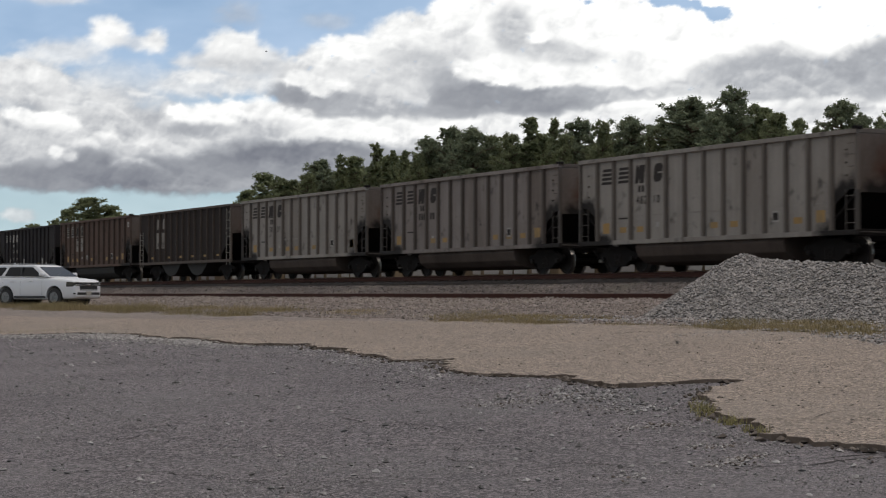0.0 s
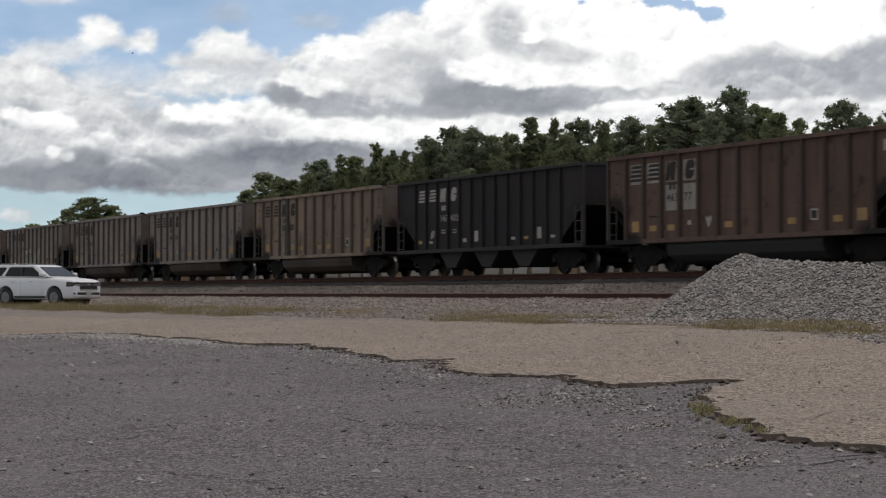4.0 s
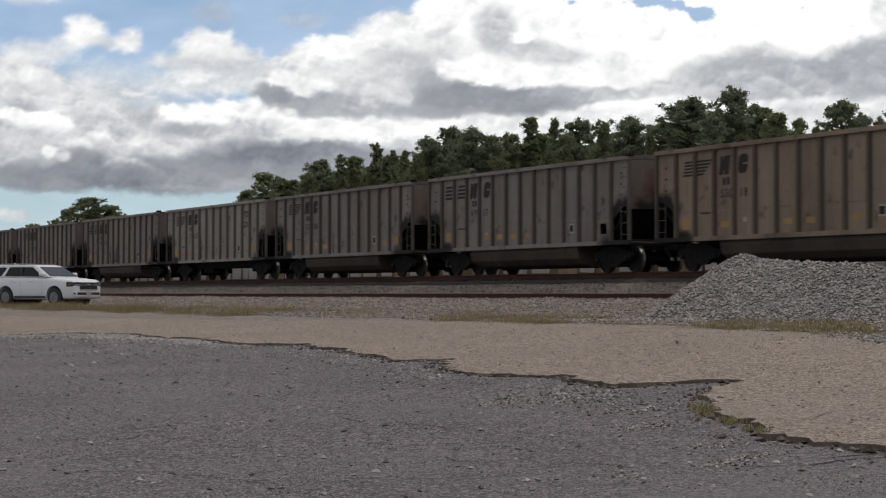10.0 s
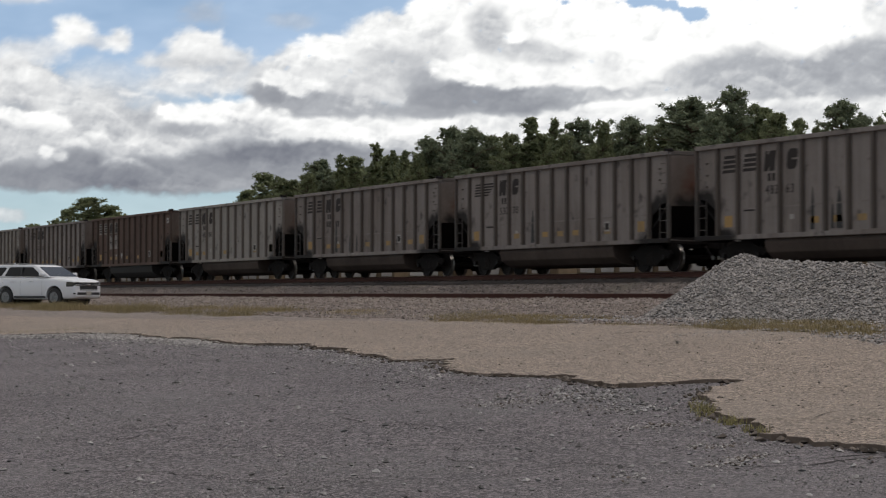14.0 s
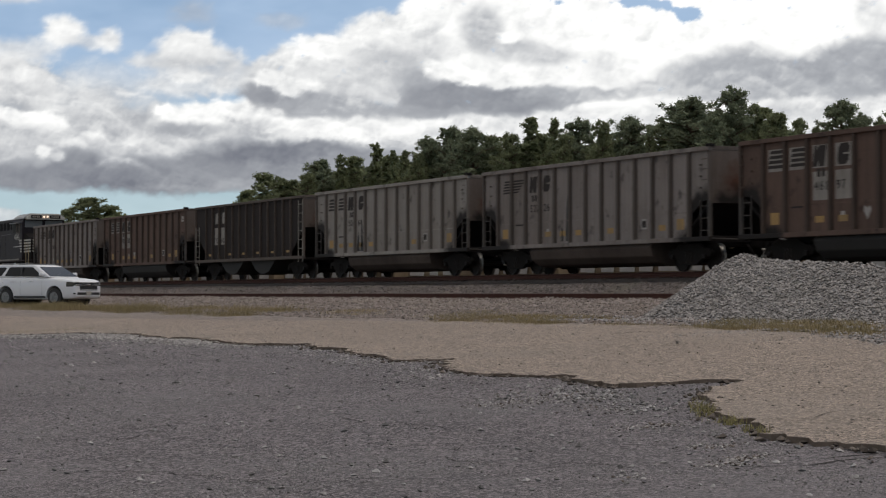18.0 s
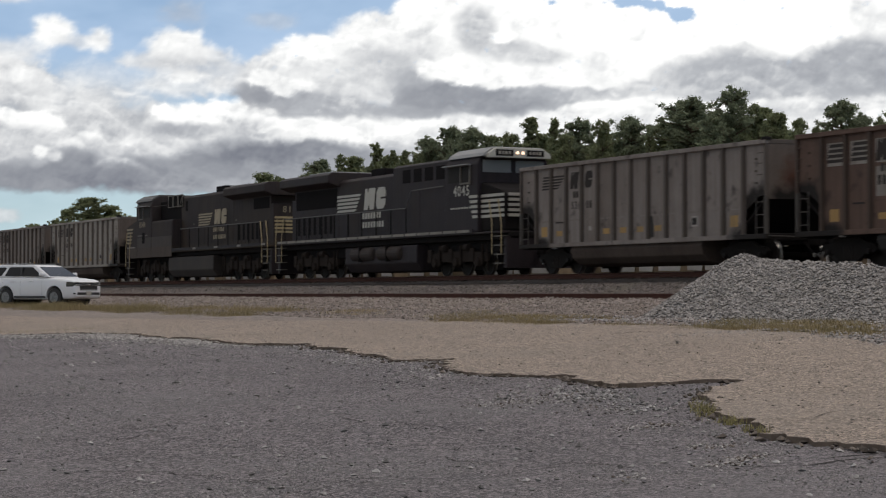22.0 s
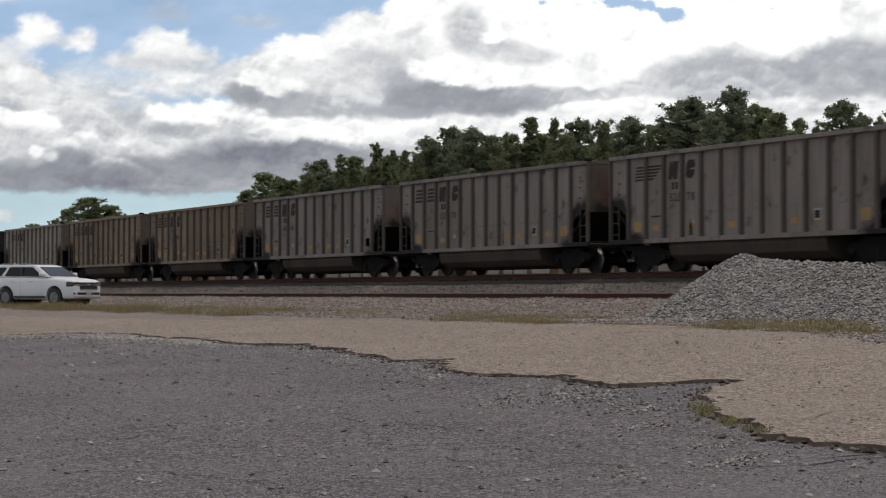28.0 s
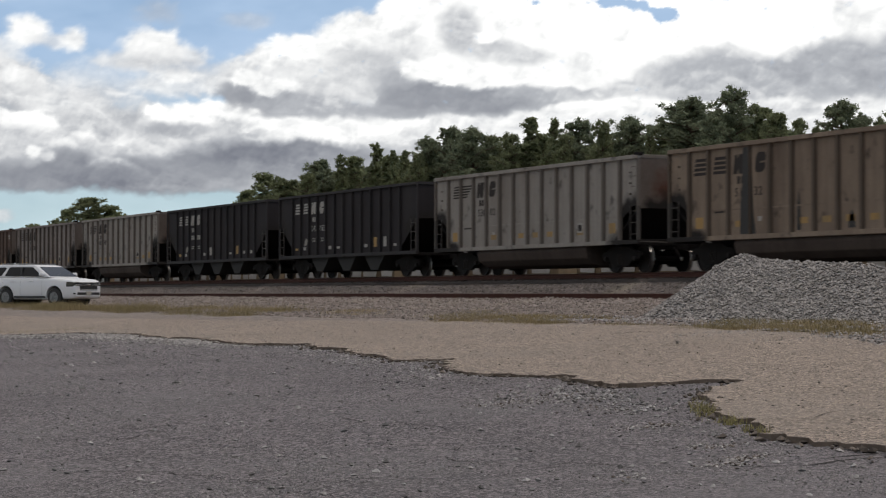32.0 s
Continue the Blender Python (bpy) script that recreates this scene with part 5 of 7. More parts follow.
        for x in (-1.8, 0, 1.8):
            r = 0.53
            bm = lathe([(0.09, -0.9), (0.1, -0.82), (r * 0.84, -0.79), (r * 0.86, -0.815), (r, -0.81), (r, -0.72), (r + 0.028, -0.7), (r * 0.8, -0.69), (0.1, -0.66), (0.1, 0.66), (r * 0.8, 0.69), (r + 0.028, 0.7), (r, 0.72), (r, 0.81), (r * 0.86, 0.815), (r * 0.84, 0.79), (0.1, 0.82), (0.09, 0.9)], 20)
            bright_treads(bm, r)
            part("wheelset", bm, [M_WHEEL, M_TREAD], b, "worn steel wheel pair", pose(x, 0, r))
    # ends: pilots, steps, handrails
    for w in (-1, 1):
        xe = w * L
        part("pilot", prism([(xe, 0.25), (xe, 1.4), (xe - w * 0.25, 1.4), (xe - w * 0.25, 0.25)], "y", -1.35, 1.35), M_LOCO, g, "black pilot plate")
        coupler(g, xe - w * 0.15, w)
        for y in (-1.5, 1.2):
            for i in range(4):
                part("step", box(min(xe - w * 0.75, xe - w * 0.15), max(xe - w * 0.75, xe - w * 0.15), y, y + 0.3, 0.4 + i * 0.33, 0.44 + i * 0.33), M_LADDER, g, "pale edged step")
        for y in (-1.52, 1.52):
            for x in (xe - w * 0.12, xe - w * 0.85):
                bm = rod((x, y, 0.75), (x, y, 1.9), 0.022, 6)
                rod((x, y, 1.9), (x - w * 0.22, y, 2.75), 0.022, 6, bm)
                part("grab_rail", bm, M_HANDRAIL, g, "cream curved grab rail")
    for y in (-1.5, 1.5):
        xs = [-L + 1.2 + i * 1.45 for i in range(10 if not dusty else 9)]
        for x in xs:
            part("handrail_post", box(x - 0.045, x + 0.045, y - 0.012, y + 0.012, 1.6, 2.72, 0.005), M_BLACKHOLE, g, "flat black handrail post")
        part("handrail", rod((xs[0], y, 2.72), (xs[-1], y, 2.72), 0.022, 6), M_RAILDARK, g, "thin handrail along the walkway")
        if dusty:
            continue
        part("handrail", rod((xs[-1], y, 2.72), (xs[-1] + 0.5, y, 3.4), 0.02, 6), M_RAILDARK, g)
        part("handrail", rod((xs[-1] + 0.5, y, 3.4), (L - 4.9, y, 3.45), 0.02, 6), M_RAILDARK, g)
    part("horn", box(-0.6, 0.1, -0.25, 0.25, 4.4, 4.62, 0.03), M_LOCO, g)
    return g, L


M_ROOFDARK = mat("dull_roof_paint", (0.06, 0.058, 0.057), 0.6, 0, 0.15, 1, 12, 0)
M_ROOFGREY = mat("grey_roof_paint", (0.2, 0.198, 0.2), 0.55, 0, 0.15, 1, 12, 0)
# the sky's reflection is put into the base colour of this glass
M_LOCOGLASS = glass_mat("loco_windshield_glass", (0.15, 0.155, 0.16), 0.3, 1.2)


def loco_marks(g, L, number, side, dusty):
    """Writing on the side that faces the car park. side: -1 on the loco's right side, which is at y = -1.5; +1 on the other."""
    flip = side > 0
    s_ = 1 if flip else -1
    ym = 0.975 * s_
    ink = M_LOCO_CREAM if dusty else M_LOCO_WHITE
    # place along the side as it is read, from left to right
    lx = (lambda v: -v) if flip else (lambda v: v)

    def plate(name, pts, y, label=""):
        q = [(lx(a_), b_) for a_, b_ in pts]
        part(name, prism(q, "y", min(y, y + 0.004 * s_), max(y, y + 0.004 * s_)), ink, g, label)
    x0, k = (-5.2, 1.0) if not flip else (-0.2, 0.84)
    base = 2.86
    for i in range(5):
        z1 = base + k * (0.72 - i * 0.16)
        plate("emblem_stripe", [(x0, z1 - 0.1 * k), (x0 + k * (2.5 - i * 0.14), z1 - 0.1 * k), (x0 + k * (2.62 - i * 0.12), z1), (x0 + 0.1 * k, z1)], ym, "white emblem stripe")
    xa = x0 + 2.9 * k
    plate("emblem_slab", [(xa + k * (1.15 * p + 0.16 * q), base + 0.9 * k * q) for p, q in EMBLEM_SLAB], ym, "white leaning emblem slab")
    plate("emblem_slab", [(xa + k * (1.22 + 1.1 * p + 0.12 * q), base + 0.9 * k * q) for p, q in EMBLEM_DISC], ym, "white rounded emblem slab")
    for row, n in ((2.48, 7), (2.1, 8)):
        for i in range(n):
            a_ = x0 + k * (2.75 + i * 0.28)
            plate("letter_bar", [(a_, row), (a_ + 0.19 * k, row), (a_ + 0.21 * k, row + 0.25 * k), (a_ + 0.02, row + 0.25 * k)], ym, "white block of the faded owner's name")
    yc = 1.5 * s_ + 0.004 * s_
    cx = L - 3.35 if not flip else L - 3.1
    writing(number, 0.56 if not dusty else 0.44, ink, g, cx, yc, 3.0, "road_number", "white road number " + number, flip)
    bars_x = [cx - 0.9 + 0.22 * i for i in range(8)]
    for b_ in bars_x:
        part("small_stencil", box(b_, b_ + 0.15, min(yc, yc + 0.003 * s_), max(yc, yc + 0.003 * s_), 2.5, 2.57), M_LOCO_WHITE if not dusty else M_LADDER, g)
    if dusty:
        end_number = writing(number, 0.42, ink, g, 0, 0, 0, "road_number", "worn road number on the hood end")
        end_number.matrix_basis = pose(-L + 0.742, 0, 3.18, 90, 0, -90)

M_SEAM = mat("grey_door_gap", (0.2, 0.2, 0.205), 0.8, 0, 0.1, 5, 50, 0.0)
M_LAMPGLASS = glass_mat("lamp_glass", (0.03, 0.03, 0.033), 0.06, 1.4)

# ---- parked car ----
def suv():
    g = tagged(empty("parked_car"), "white full-size sport utility car parked on the grass verge", "car")
    # body: rounded sections from tail to nose: x, half width, underside, top
    rows = []
    for x, w, zb, zt in ((-2.62, 0.84, 0.59, 1.10), (-2.6, 0.92, 0.49, 1.2), (-2.52, 0.965, 0.41, 1.27), (-2.3, 0.99, 0.35, 1.305), (-1.9, 1.0, 0.33, 1.31), (-1.4, 1.005, 0.31, 1.31), (-0.6, 1.0, 0.29, 1.305), (0.2, 0.998, 0.29, 1.295), (0.9, 1.0, 0.29, 1.28),
                         (1.2, 1.0, 0.29, 1.26), (1.5, 1.0, 0.29, 1.245), (1.9, 0.985, 0.31, 1.225), (2.2, 0.955, 0.32, 1.195), (2.4, 0.92, 0.33, 1.16), (2.5, 0.88, 0.35, 1.125), (2.57, 0.84, 0.37, 1.08), (2.61, 0.80, 0.41, 1.02), (2.63, 0.74, 0.47, 0.95)):
        half = [(0.0, zb), (0.8 * w, zb), (0.92 * w, zb + 0.03), (0.975 * w, zb + 0.12), (0.99 * w, 0.5 * (zb + 0.8) + 0.06), (w, 0.82), (0.995 * w, min(0.98, zt - 0.2)), (0.972 * w, zt - 0.11), (0.94 * w, zt - 0.045), (0.88 * w, zt - 0.012), (0.62 * w, zt + 0.012), (0.3 * w, zt + 0.02), (0.0, zt + 0.022)]
        rows.append([(x, -p, z) for p, z in half] + [(x, p, z) for p, z in half[-2:0:-1]])
    bm = bmesh.new()
    rings = [[bm.verts.new(p) for p in row] for row in rows]
    n = len(rings[0])
    for r0, r1 in zip(rings, rings[1:]):
        for i in range(n):
            bm.faces.new((r0[i], r0[(i + 1) % n], r1[(i + 1) % n], r1[i]))
    bm.faces.new(rings[0])
    bm.faces.new(rings[-1][::-1])
    bmesh.ops.recalc_face_normals(bm, faces=bm.faces)
    body = part("body", bm, M_CARWHITE, g, "glossy white body", smooth=True)
    # wheel arches cut through the sides
    for x in (-1.42, 1.5):
        for s_ in (-1, 1):
            arch = bpy.data.meshes.new("arch")
            cut = rod((x, s_ * 0.55, 0.44), (x, s_ * 1.2, 0.44), 0.47, 28)
            cut.to_mesh(arch)
            cut.free()
            tool = bpy.data.objects.new("arch", arch)
            bpy.context.collection.objects.link(tool)
            md = body.modifiers.new("arch", "BOOLEAN")
            md.object, md.operation, md.solver = tool, "DIFFERENCE", "EXACT"
            bpy.context.view_layer.update()
            shaped = bpy.data.meshes.new_from_object(body.evaluated_get(bpy.context.evaluated_depsgraph_get()))
            body.modifiers.clear()
            body.data = shaped
            bpy.data.objects.remove(tool)
    for p in body.data.polygons:
        p.use_smooth = True
    body.data.set_sharp_from_angle(angle=radians(40))
    top = [(-2.45, 1.28), (1.28, 1.26), (0.32, 1.78), (0.05, 1.84), (-2.0, 1.86), (-2.3, 1.8)]
    bm = bmesh.new()
    lo = prism(top, "y", -0.96, 0.96, bm)
    for v in bm.verts:
        if v.co.z > 1.5:
            v.co.y *= 0.84
    bmesh.ops.bevel(bm, geom=[e for e in bm.edges], offset=0.085, segments=5, affect="EDGES", profile=0.6)
    part("greenhouse", bm, M_CARWHITE, g, "white roof and pillars", smooth=True)

    def side_y(z):
        return 0.96 - (z - 1.28) / 0.56 * 0.154
    for s_ in (-1, 1):
        for pts in ([(-2.3, 1.38), (-1.72, 1.35), (-1.5, 1.68), (-1.56, 1.735), (-2.12, 1.73), (-2.2, 1.68)], [(-1.5, 1.34), (-0.54, 1.33), (-0.54, 1.745), (-1.26, 1.74), (-1.33, 1.7)], [(-0.47, 1.33), (0.7, 1.31), (0.72, 1.345), (0.18, 1.69), (0.08, 1.735), (-0.47, 1.745)]):
            bm = bmesh.new()
            a_ = [bm.verts.new((x, s_ * (side_y(z) + 0.012), z)) for x, z in pts]
            b_ = [bm.verts.new((x, s_ * (side_y(z) - 0.03), z)) for x, z in pts]
            bm.faces.new(a_)
            bm.faces.new(b_[::-1])
            n = len(pts)
            for i in range(n):
                bm.faces.new((a_[i], a_[(i + 1) % n], b_[(i + 1) % n], b_[i]))
            part("side_window", bm, M_GLASS, g, "dark tinted side window")
        part("door_pillar", prism([(-0.56, 1.34), (-0.44, 1.34), (-0.44, 1.74), (-0.56, 1.74)], "y", s_ * 0.87 - 0.07, s_ * 0.87 + 0.07), M_TRIM, g)
        for x in (-0.98, 0.12):
            part("door_handle", box(x - 0.12, x + 0.12, s_ * 1.0 - 0.02, s_ * 1.0 + 0.02, 1.09, 1.14, 0.012), M_CARWHITE, g)
        for x in (-1.62, -0.52, 0.78):
            part("door_seam", box(x - 0.004, x + 0.004, s_ * 0.992 - 0.006, s_ * 0.992 + 0.009, 0.5, 1.1), M_SEAM, g)
        part("mirror", box(0.74, 0.92, s_ * 1.06 - 0.12, s_ * 1.06 + 0.12, 1.33, 1.5, 0.06), M_CARWHITE, g, "white door mirror")
        part("sill_moulding", box(-0.9, 0.98, s_ * 0.99 - 0.03, s_ * 0.99 + 0.03, 0.36, 0.46, 0.015), M_TRIM, g)
        part("headlamp", prism([(2.3, s_ * 0.6), (2.64, s_ * 0.57), (2.60, s_ * 0.8), (2.47, s_ * 0.91), (2.18, s_ * 0.972)], "z", 0.86, 1.075, bevel=0.025), M_LAMPGLASS, g, "clear headlamp with a bright insert")
        part("lamp_insert", box(2.5, 2.645, s_ * 0.70 - 0.1, s_ * 0.70 + 0.1, 0.9, 0.97, 0.01), M_CHROME, g)
        part("lamp_strip", box(2.42, 2.64, s_ * 0.74 - 0.13, s_ * 0.74 + 0.13, 1.035, 1.065, 0.008), M_CHROME, g, "bright lamp strip")
        part("roof_rail", rod((-1.9, s_ * 0.72, 1.89), (0.0, s_ * 0.72, 1.88), 0.022, 8), M_ALLOY, g, "grey roof rail")
        part("fog_lamp", box(2.5, 2.6, s_ * 0.8 - 0.06, s_ * 0.8 + 0.06, 0.53, 0.59, 0.01), M_LAMPGLASS, g)
    bm = bmesh.new()
    pts = [(1.17, -0.86, 1.325), (1.17, 0.86, 1.325), (0.4, 0.73, 1.745), (0.4, -0.73, 1.745)]
    nrm = Vector((0.5, 0, 0.86)) * 0.012
    a_ = [bm.verts.new(Vector(p) + nrm) for p in pts]
    b_ = [bm.verts.new(Vector(p) - nrm * 2) for p in pts]
    bm.faces.new(a_)
    bm.faces.new(b_[::-1])
    for i in range(4):
        bm.faces.new((a_[i], a_[(i + 1) % 4], b_[(i + 1) % 4], b_[i]))
    part("windshield", bm, M_WINDSHIELD, g, "windshield reflecting the sky")
    grille = part("grille", box(2.56, 2.65, -0.57, 0.57, 0.70, 1.06, 0.03), M_TRIM, g, "black grille with a chrome bar")
    for z in (0.72, 0.915, 1.035):
        part("chrome_bar", box(2.6, 2.664, -0.56, 0.56, z, z + 0.026, 0.008), M_CHROME, grille)
    part("badge", box(2.65, 2.675, -0.14, 0.14, 0.89, 0.985, 0.02), M_CHROME, grille)
    part("roof_fin", prism([(-1.85, 1.85), (-1.6, 1.85), (-1.82, 1.95)], "y", -0.02, 0.02), M_CARWHITE, g, "white aerial fin")
    for y in (-0.3, 0.35):
        part("wiper", rod((1.2, y - 0.25, 1.33), (0.98, y + 0.25, 1.45), 0.012, 6), M_TRIM, g)
    part("lower_intake", box(2.52, 2.645, -0.72, 0.72, 0.5, 0.62, 0.025), M_TRIM, g, "black lower air intake")
    part("number_plate", box(2.64, 2.66, -0.16, 0.16, 0.48, 0.66, 0.008), M_LOCO_WHITE, g, "pale number plate")
    for x in (-1.42, 1.5):
        for s_ in (-1, 1):
            w = part("wheel", lathe([(0.24, -0.14), (0.37, -0.13), (0.4, -0.08), (0.4, 0.08), (0.37, 0.13), (0.24, 0.14)], 28, "y"), M_TYRE, g, "black tyre on an alloy rim", pose(x, s_ * 0.86, 0.4))
            bm = lathe([(0.235, -0.02), (0.235, 0.02)], 24, "y", at=(0, s_ * 0.125, 0))
            for k in range(5):
                q = 2 * math.pi * k / 5
                rod((0.05 * math.cos(q), s_ * 0.15, 0.05 * math.sin(q)), (0.24 * math.cos(q), s_ * 0.14, 0.24 * math.sin(q)), 0.035, 6, bm)
            part("rim", bm, M_ALLOY, w, "grey alloy rim")
        part("wheel_housing", rod((x, -0.56, 0.46), (x, 0.56, 0.46), 0.46, 20), M_TRIM, g)
    return g


car = suv()
car.matrix_basis = pose(-86.5, 22.92, ground_z(22.92) - 0.03, 0, 0, 31.8)

# ---- trees ----
def leaf_cloud(centres, rng_, size, per, core=0.0):
    """Many small leaf sprays round the given clump centres, (x, y, z, radius), with coarser dark boughs inside where core is set."""
    vs, fs = [], []
    for cx, cy, cz, cr in centres:
        inner = int(core * cr * cr) + 2 if core else 0
        for i in range(int(per * cr * cr) + 4 + inner):
            deep = i < inner
            d = Vector((rng_.gauss(0, 1), rng_.gauss(0, 1), rng_.gauss(0, 1))).normalized() * cr * (0.72 * rng_.random() ** 0.5 if deep else 1.3 * rng_.random() ** 0.55)
            p = Vector((cx, cy, cz)) + Vector((d.x, d.y, d.z * 0.72))
            u = Vector((rng_.gauss(0, 1), rng_.gauss(0, 1), rng_.gauss(0, 0.7))).normalized()
            w = u.cross(Vector((rng_.gauss(0, 1), rng_.gauss(0, 1), rng_.gauss(0, 1)))).normalized()
            s_ = size * (rng_.uniform(2.4, 3.8) if deep else rng_.uniform(0.5, 1.3))
            k = len(vs)
            vs += [p - u * s_, p - w * s_ * 0.45, p + u * s_, p + w * s_ * 0.5]
            fs.append((k, k + 1, k + 2, k + 3))
    return vs, fs


def crown_reach(kind, u):
    """Half width of a crown, u from its foot (0) to its tip (1)."""
    if kind == "pine":                       # a rounded, top-heavy head
        return 2.5 * math.sqrt(1 - min(1.0, u) ** 3.2) * min(1.0, 0.5 + 1.1 * u)
    if kind == "tall":                       # a tapering spire
        return 2.0 * max(0.02, 1.03 - u) ** 0.95
    return 2.6 * math.sqrt(1 - min(1.0, u) ** 2.6) * min(1.0, 0.7 + 0.6 * u)


def tree(kind, seed):
    """A tree of unit height class: its real height in metres is about 16."""
    r = random.Random(seed)
    H = 16.0
    name = "pine_tree" if kind == "pine" else "broadleaf_tree"
    g = new(name)
    trunk = bmesh.new()
    pts = [Vector((0, 0, -0.3))]
    for i in range(1, 7):
        pts.append(Vector((r.gauss(0, 0.05) * i * 0.5, r.gauss(0, 0.05) * i * 0.5, H * 0.93 * i / 6)))
    for i in range(6):
        rod(pts[i], pts[i + 1], 0.24 * (1 - i / 7), 7, trunk, 0.24 * (1 - (i + 1) / 7))
    lo, n = {"pine": (0.56, 62), "tall": (0.42, 70), "broad": (0.42, 72)}[kind]
    clumps = []
    for i in range(n):
        u = ((i + r.random()) / n) ** 0.9
        z = H * (lo + (0.97 - lo) * u)
        reach = crown_reach(kind, u) * (r.uniform(0.4, 0.9) if i % 3 else r.uniform(0.9, 1.4))
        an = i * 2.4 + r.uniform(-0.5, 0.5)
        j = min(5.999, z / (H * 0.93) * 6)
        base = pts[int(j)].lerp(pts[int(j) + 1], j - int(j))
        tip = Vector((base.x + reach * math.cos(an), base.y + reach * math.sin(an), z))
        rod(base - Vector((0, 0, 0.25 * reach)), tip, 0.06, 5, trunk, 0.02)
        cr = r.uniform(0.3, 0.72) * (1.0 - (0.25 if kind != "tall" else 0.62) * u)
        clumps.append((tip.x, tip.y, tip.z + 0.15, cr * 0.75))
        for q, grow in ((0.35, 1.1), (0.7, 1.0)):
            mid = base.lerp(tip, q)
            clumps.append((mid.x + r.gauss(0, 0.25), mid.y + r.gauss(0, 0.25), mid.z + r.uniform(-0.2, 0.35), cr * grow))
    for i in range(4):
        slim = 0.4 if kind == "tall" else 1.0
        clumps.append((pts[-1].x + slim * r.gauss(0, 0.5), pts[-1].y + slim * r.gauss(0, 0.5), H * r.uniform(0.93, 0.98), slim * r.uniform(0.3, 0.55)))
    part("trunk", trunk, M_BARK, g, "brown trunk with its limbs")
    vs, fs = leaf_cloud(clumps, r, 0.085 if kind == "pine" else 0.095, 330, 40)
    me = bpy.data.meshes.new("crown")
    me.from_pydata([tuple(v) for v in vs], [], fs)
    me.materials.append(M_LEAF_PINE if kind == "pine" else M_LEAF_BROAD)
    c = new("crown", me)
    c.parent = g
    tagged(g, "tall pine with a dark uneven crown behind the tracks" if kind == "pine" else "leafy green tree behind the tracks", "tree", "wood behind the tracks")
    return g


def view_point(az_px, y):
    """The place on the line at that y which stands az_px across from the middle of the view (in units of 1/3455)."""
    q = az_px / 3455
    z = y / (math.sin(HEAD) + q * math.cos(HEAD))
    return math.sin(HEAD) * q * z - math.cos(HEAD) * z, z


# kind, place across the view, y, height of the top over the eye and width as they are seen (units of 1/3455 radian)
LONE_TREES = [("broad", -632, 93, 172, 66), ("broad", -664, 95, 150, 34), ("broad", -592, 97, 158, 50), ("broad", -686, 94, 132, 26), ("broad", -730, 96, 124, 40), ("broad", -560, 96, 138, 36)]
LOW_WOOD = [("broad", -352, 90, 186, 40), ("broad", -316, 94, 215, 52), ("broad", -290, 91, 208, 34), ("broad", -262, 93, 204, 34), ("broad", -240, 90, 214, 40), ("pine", -211, 94, 239, 58), ("tall", -180, 91, 250, 30), ("broad", -158, 93, 244, 44),
            ("tall", -118, 92, 269, 34), ("broad", -96, 94, 246, 40), ("tall", -87, 91, 256, 26), ("tall", -66, 93, 256, 30), ("broad", -44, 90, 252, 36), ("pine", -24, 92, 280, 54), ("pine", 14, 94, 298, 62), ("pine", 54, 91, 294, 66), ("broad", 92, 93, 282, 44)]
HIGH_WOOD = [("broad", 118, 92, 286, 46), ("tall", 156, 94, 316, 48), ("broad", 172, 95, 284, 44), ("tall", 193, 91, 314, 34), ("broad", 212, 90, 286, 34), ("pine", 240, 93, 313, 58), ("broad", 282, 90, 308, 40), ("pine", 334, 94, 314, 74), ("broad", 368, 91, 300, 22), ("pine", 448, 93, 350, 104),
             ("pine", 480, 90, 322, 60), ("pine", 514, 92, 370, 62), ("broad", 560, 94, 336, 64), ("broad", 598, 91, 324, 56), ("broad", 634, 91, 312, 36), ("broad", 664, 93, 300, 26), ("pine", 706, 90, 342, 76), ("pine", 746, 92, 322, 46), ("broad", 776, 94, 314, 36), ("pine", 824, 91, 334, 90), ("pine", 880, 93, 330, 80)]
CROWN = {"pine": 5.4, "broad": 5.6, "tall": 3.4}   # width of the crown as it is grown
FILL = [(-366, 160), (-300, 196), (-230, 212), (-120, 236), (-40, 250), (20, 272), (90, 268), (140, 276), (220, 274), (340, 284), (372, 262), (382, 262), (396, 316), (470, 330), (560, 322), (604, 308), (640, 296), (652, 200), (670, 252), (690, 296), (760, 300), (900, 300)]
protos = {}


def plant(kind, pick, m):
    """A tree of that kind: grown once for each of three shapes, then copied."""
    key = (kind, pick % 3)
    if key in protos:
        return copy_thing(protos[key], m)
    protos[key] = tree(kind, 100 + 7 * len(protos))
    protos[key].matrix_basis = m
    return protos[key]


for i, (kind, q, y, top, across) in enumerate(LONE_TREES + LOW_WOOD + HIGH_WOOD):
    m_x, depth = view_point(q, y)
    k = (top / 3455 * depth + EYE_Z - ground_z(y)) / 15.85
    t_ = plant(kind, i, pose(m_x, y, ground_z(y), 0, 0, i * 67 % 360))
    wide = across / 3455 * depth / CROWN[kind] * 1.75
    t_.scale = (wide, wide, k)
# the wood goes on behind, lower and closer together
for i in range(84):
    q = -356 + 1256 * (i + 0.5) / 84
    y = 98 + 7 * ((i * 37) % 5) / 4
    kind = ("pine", "broad", "broad")[i % 3]
    m_x, depth = view_point(q, y)
    t_ = plant(kind, i // 3, pose(m_x, y, ground_z(y), 0, 0, i * 53))
    top = float(np.interp(q, [p[0] for p in FILL], [p[1] for p in FILL])) + random.uniform(-16, 2)
    k = max(0.3, (top / 3455 * depth + EYE_Z - ground_z(y)) / 16.1)
    t_.scale = (1.25 * k, 1.25 * k, k)

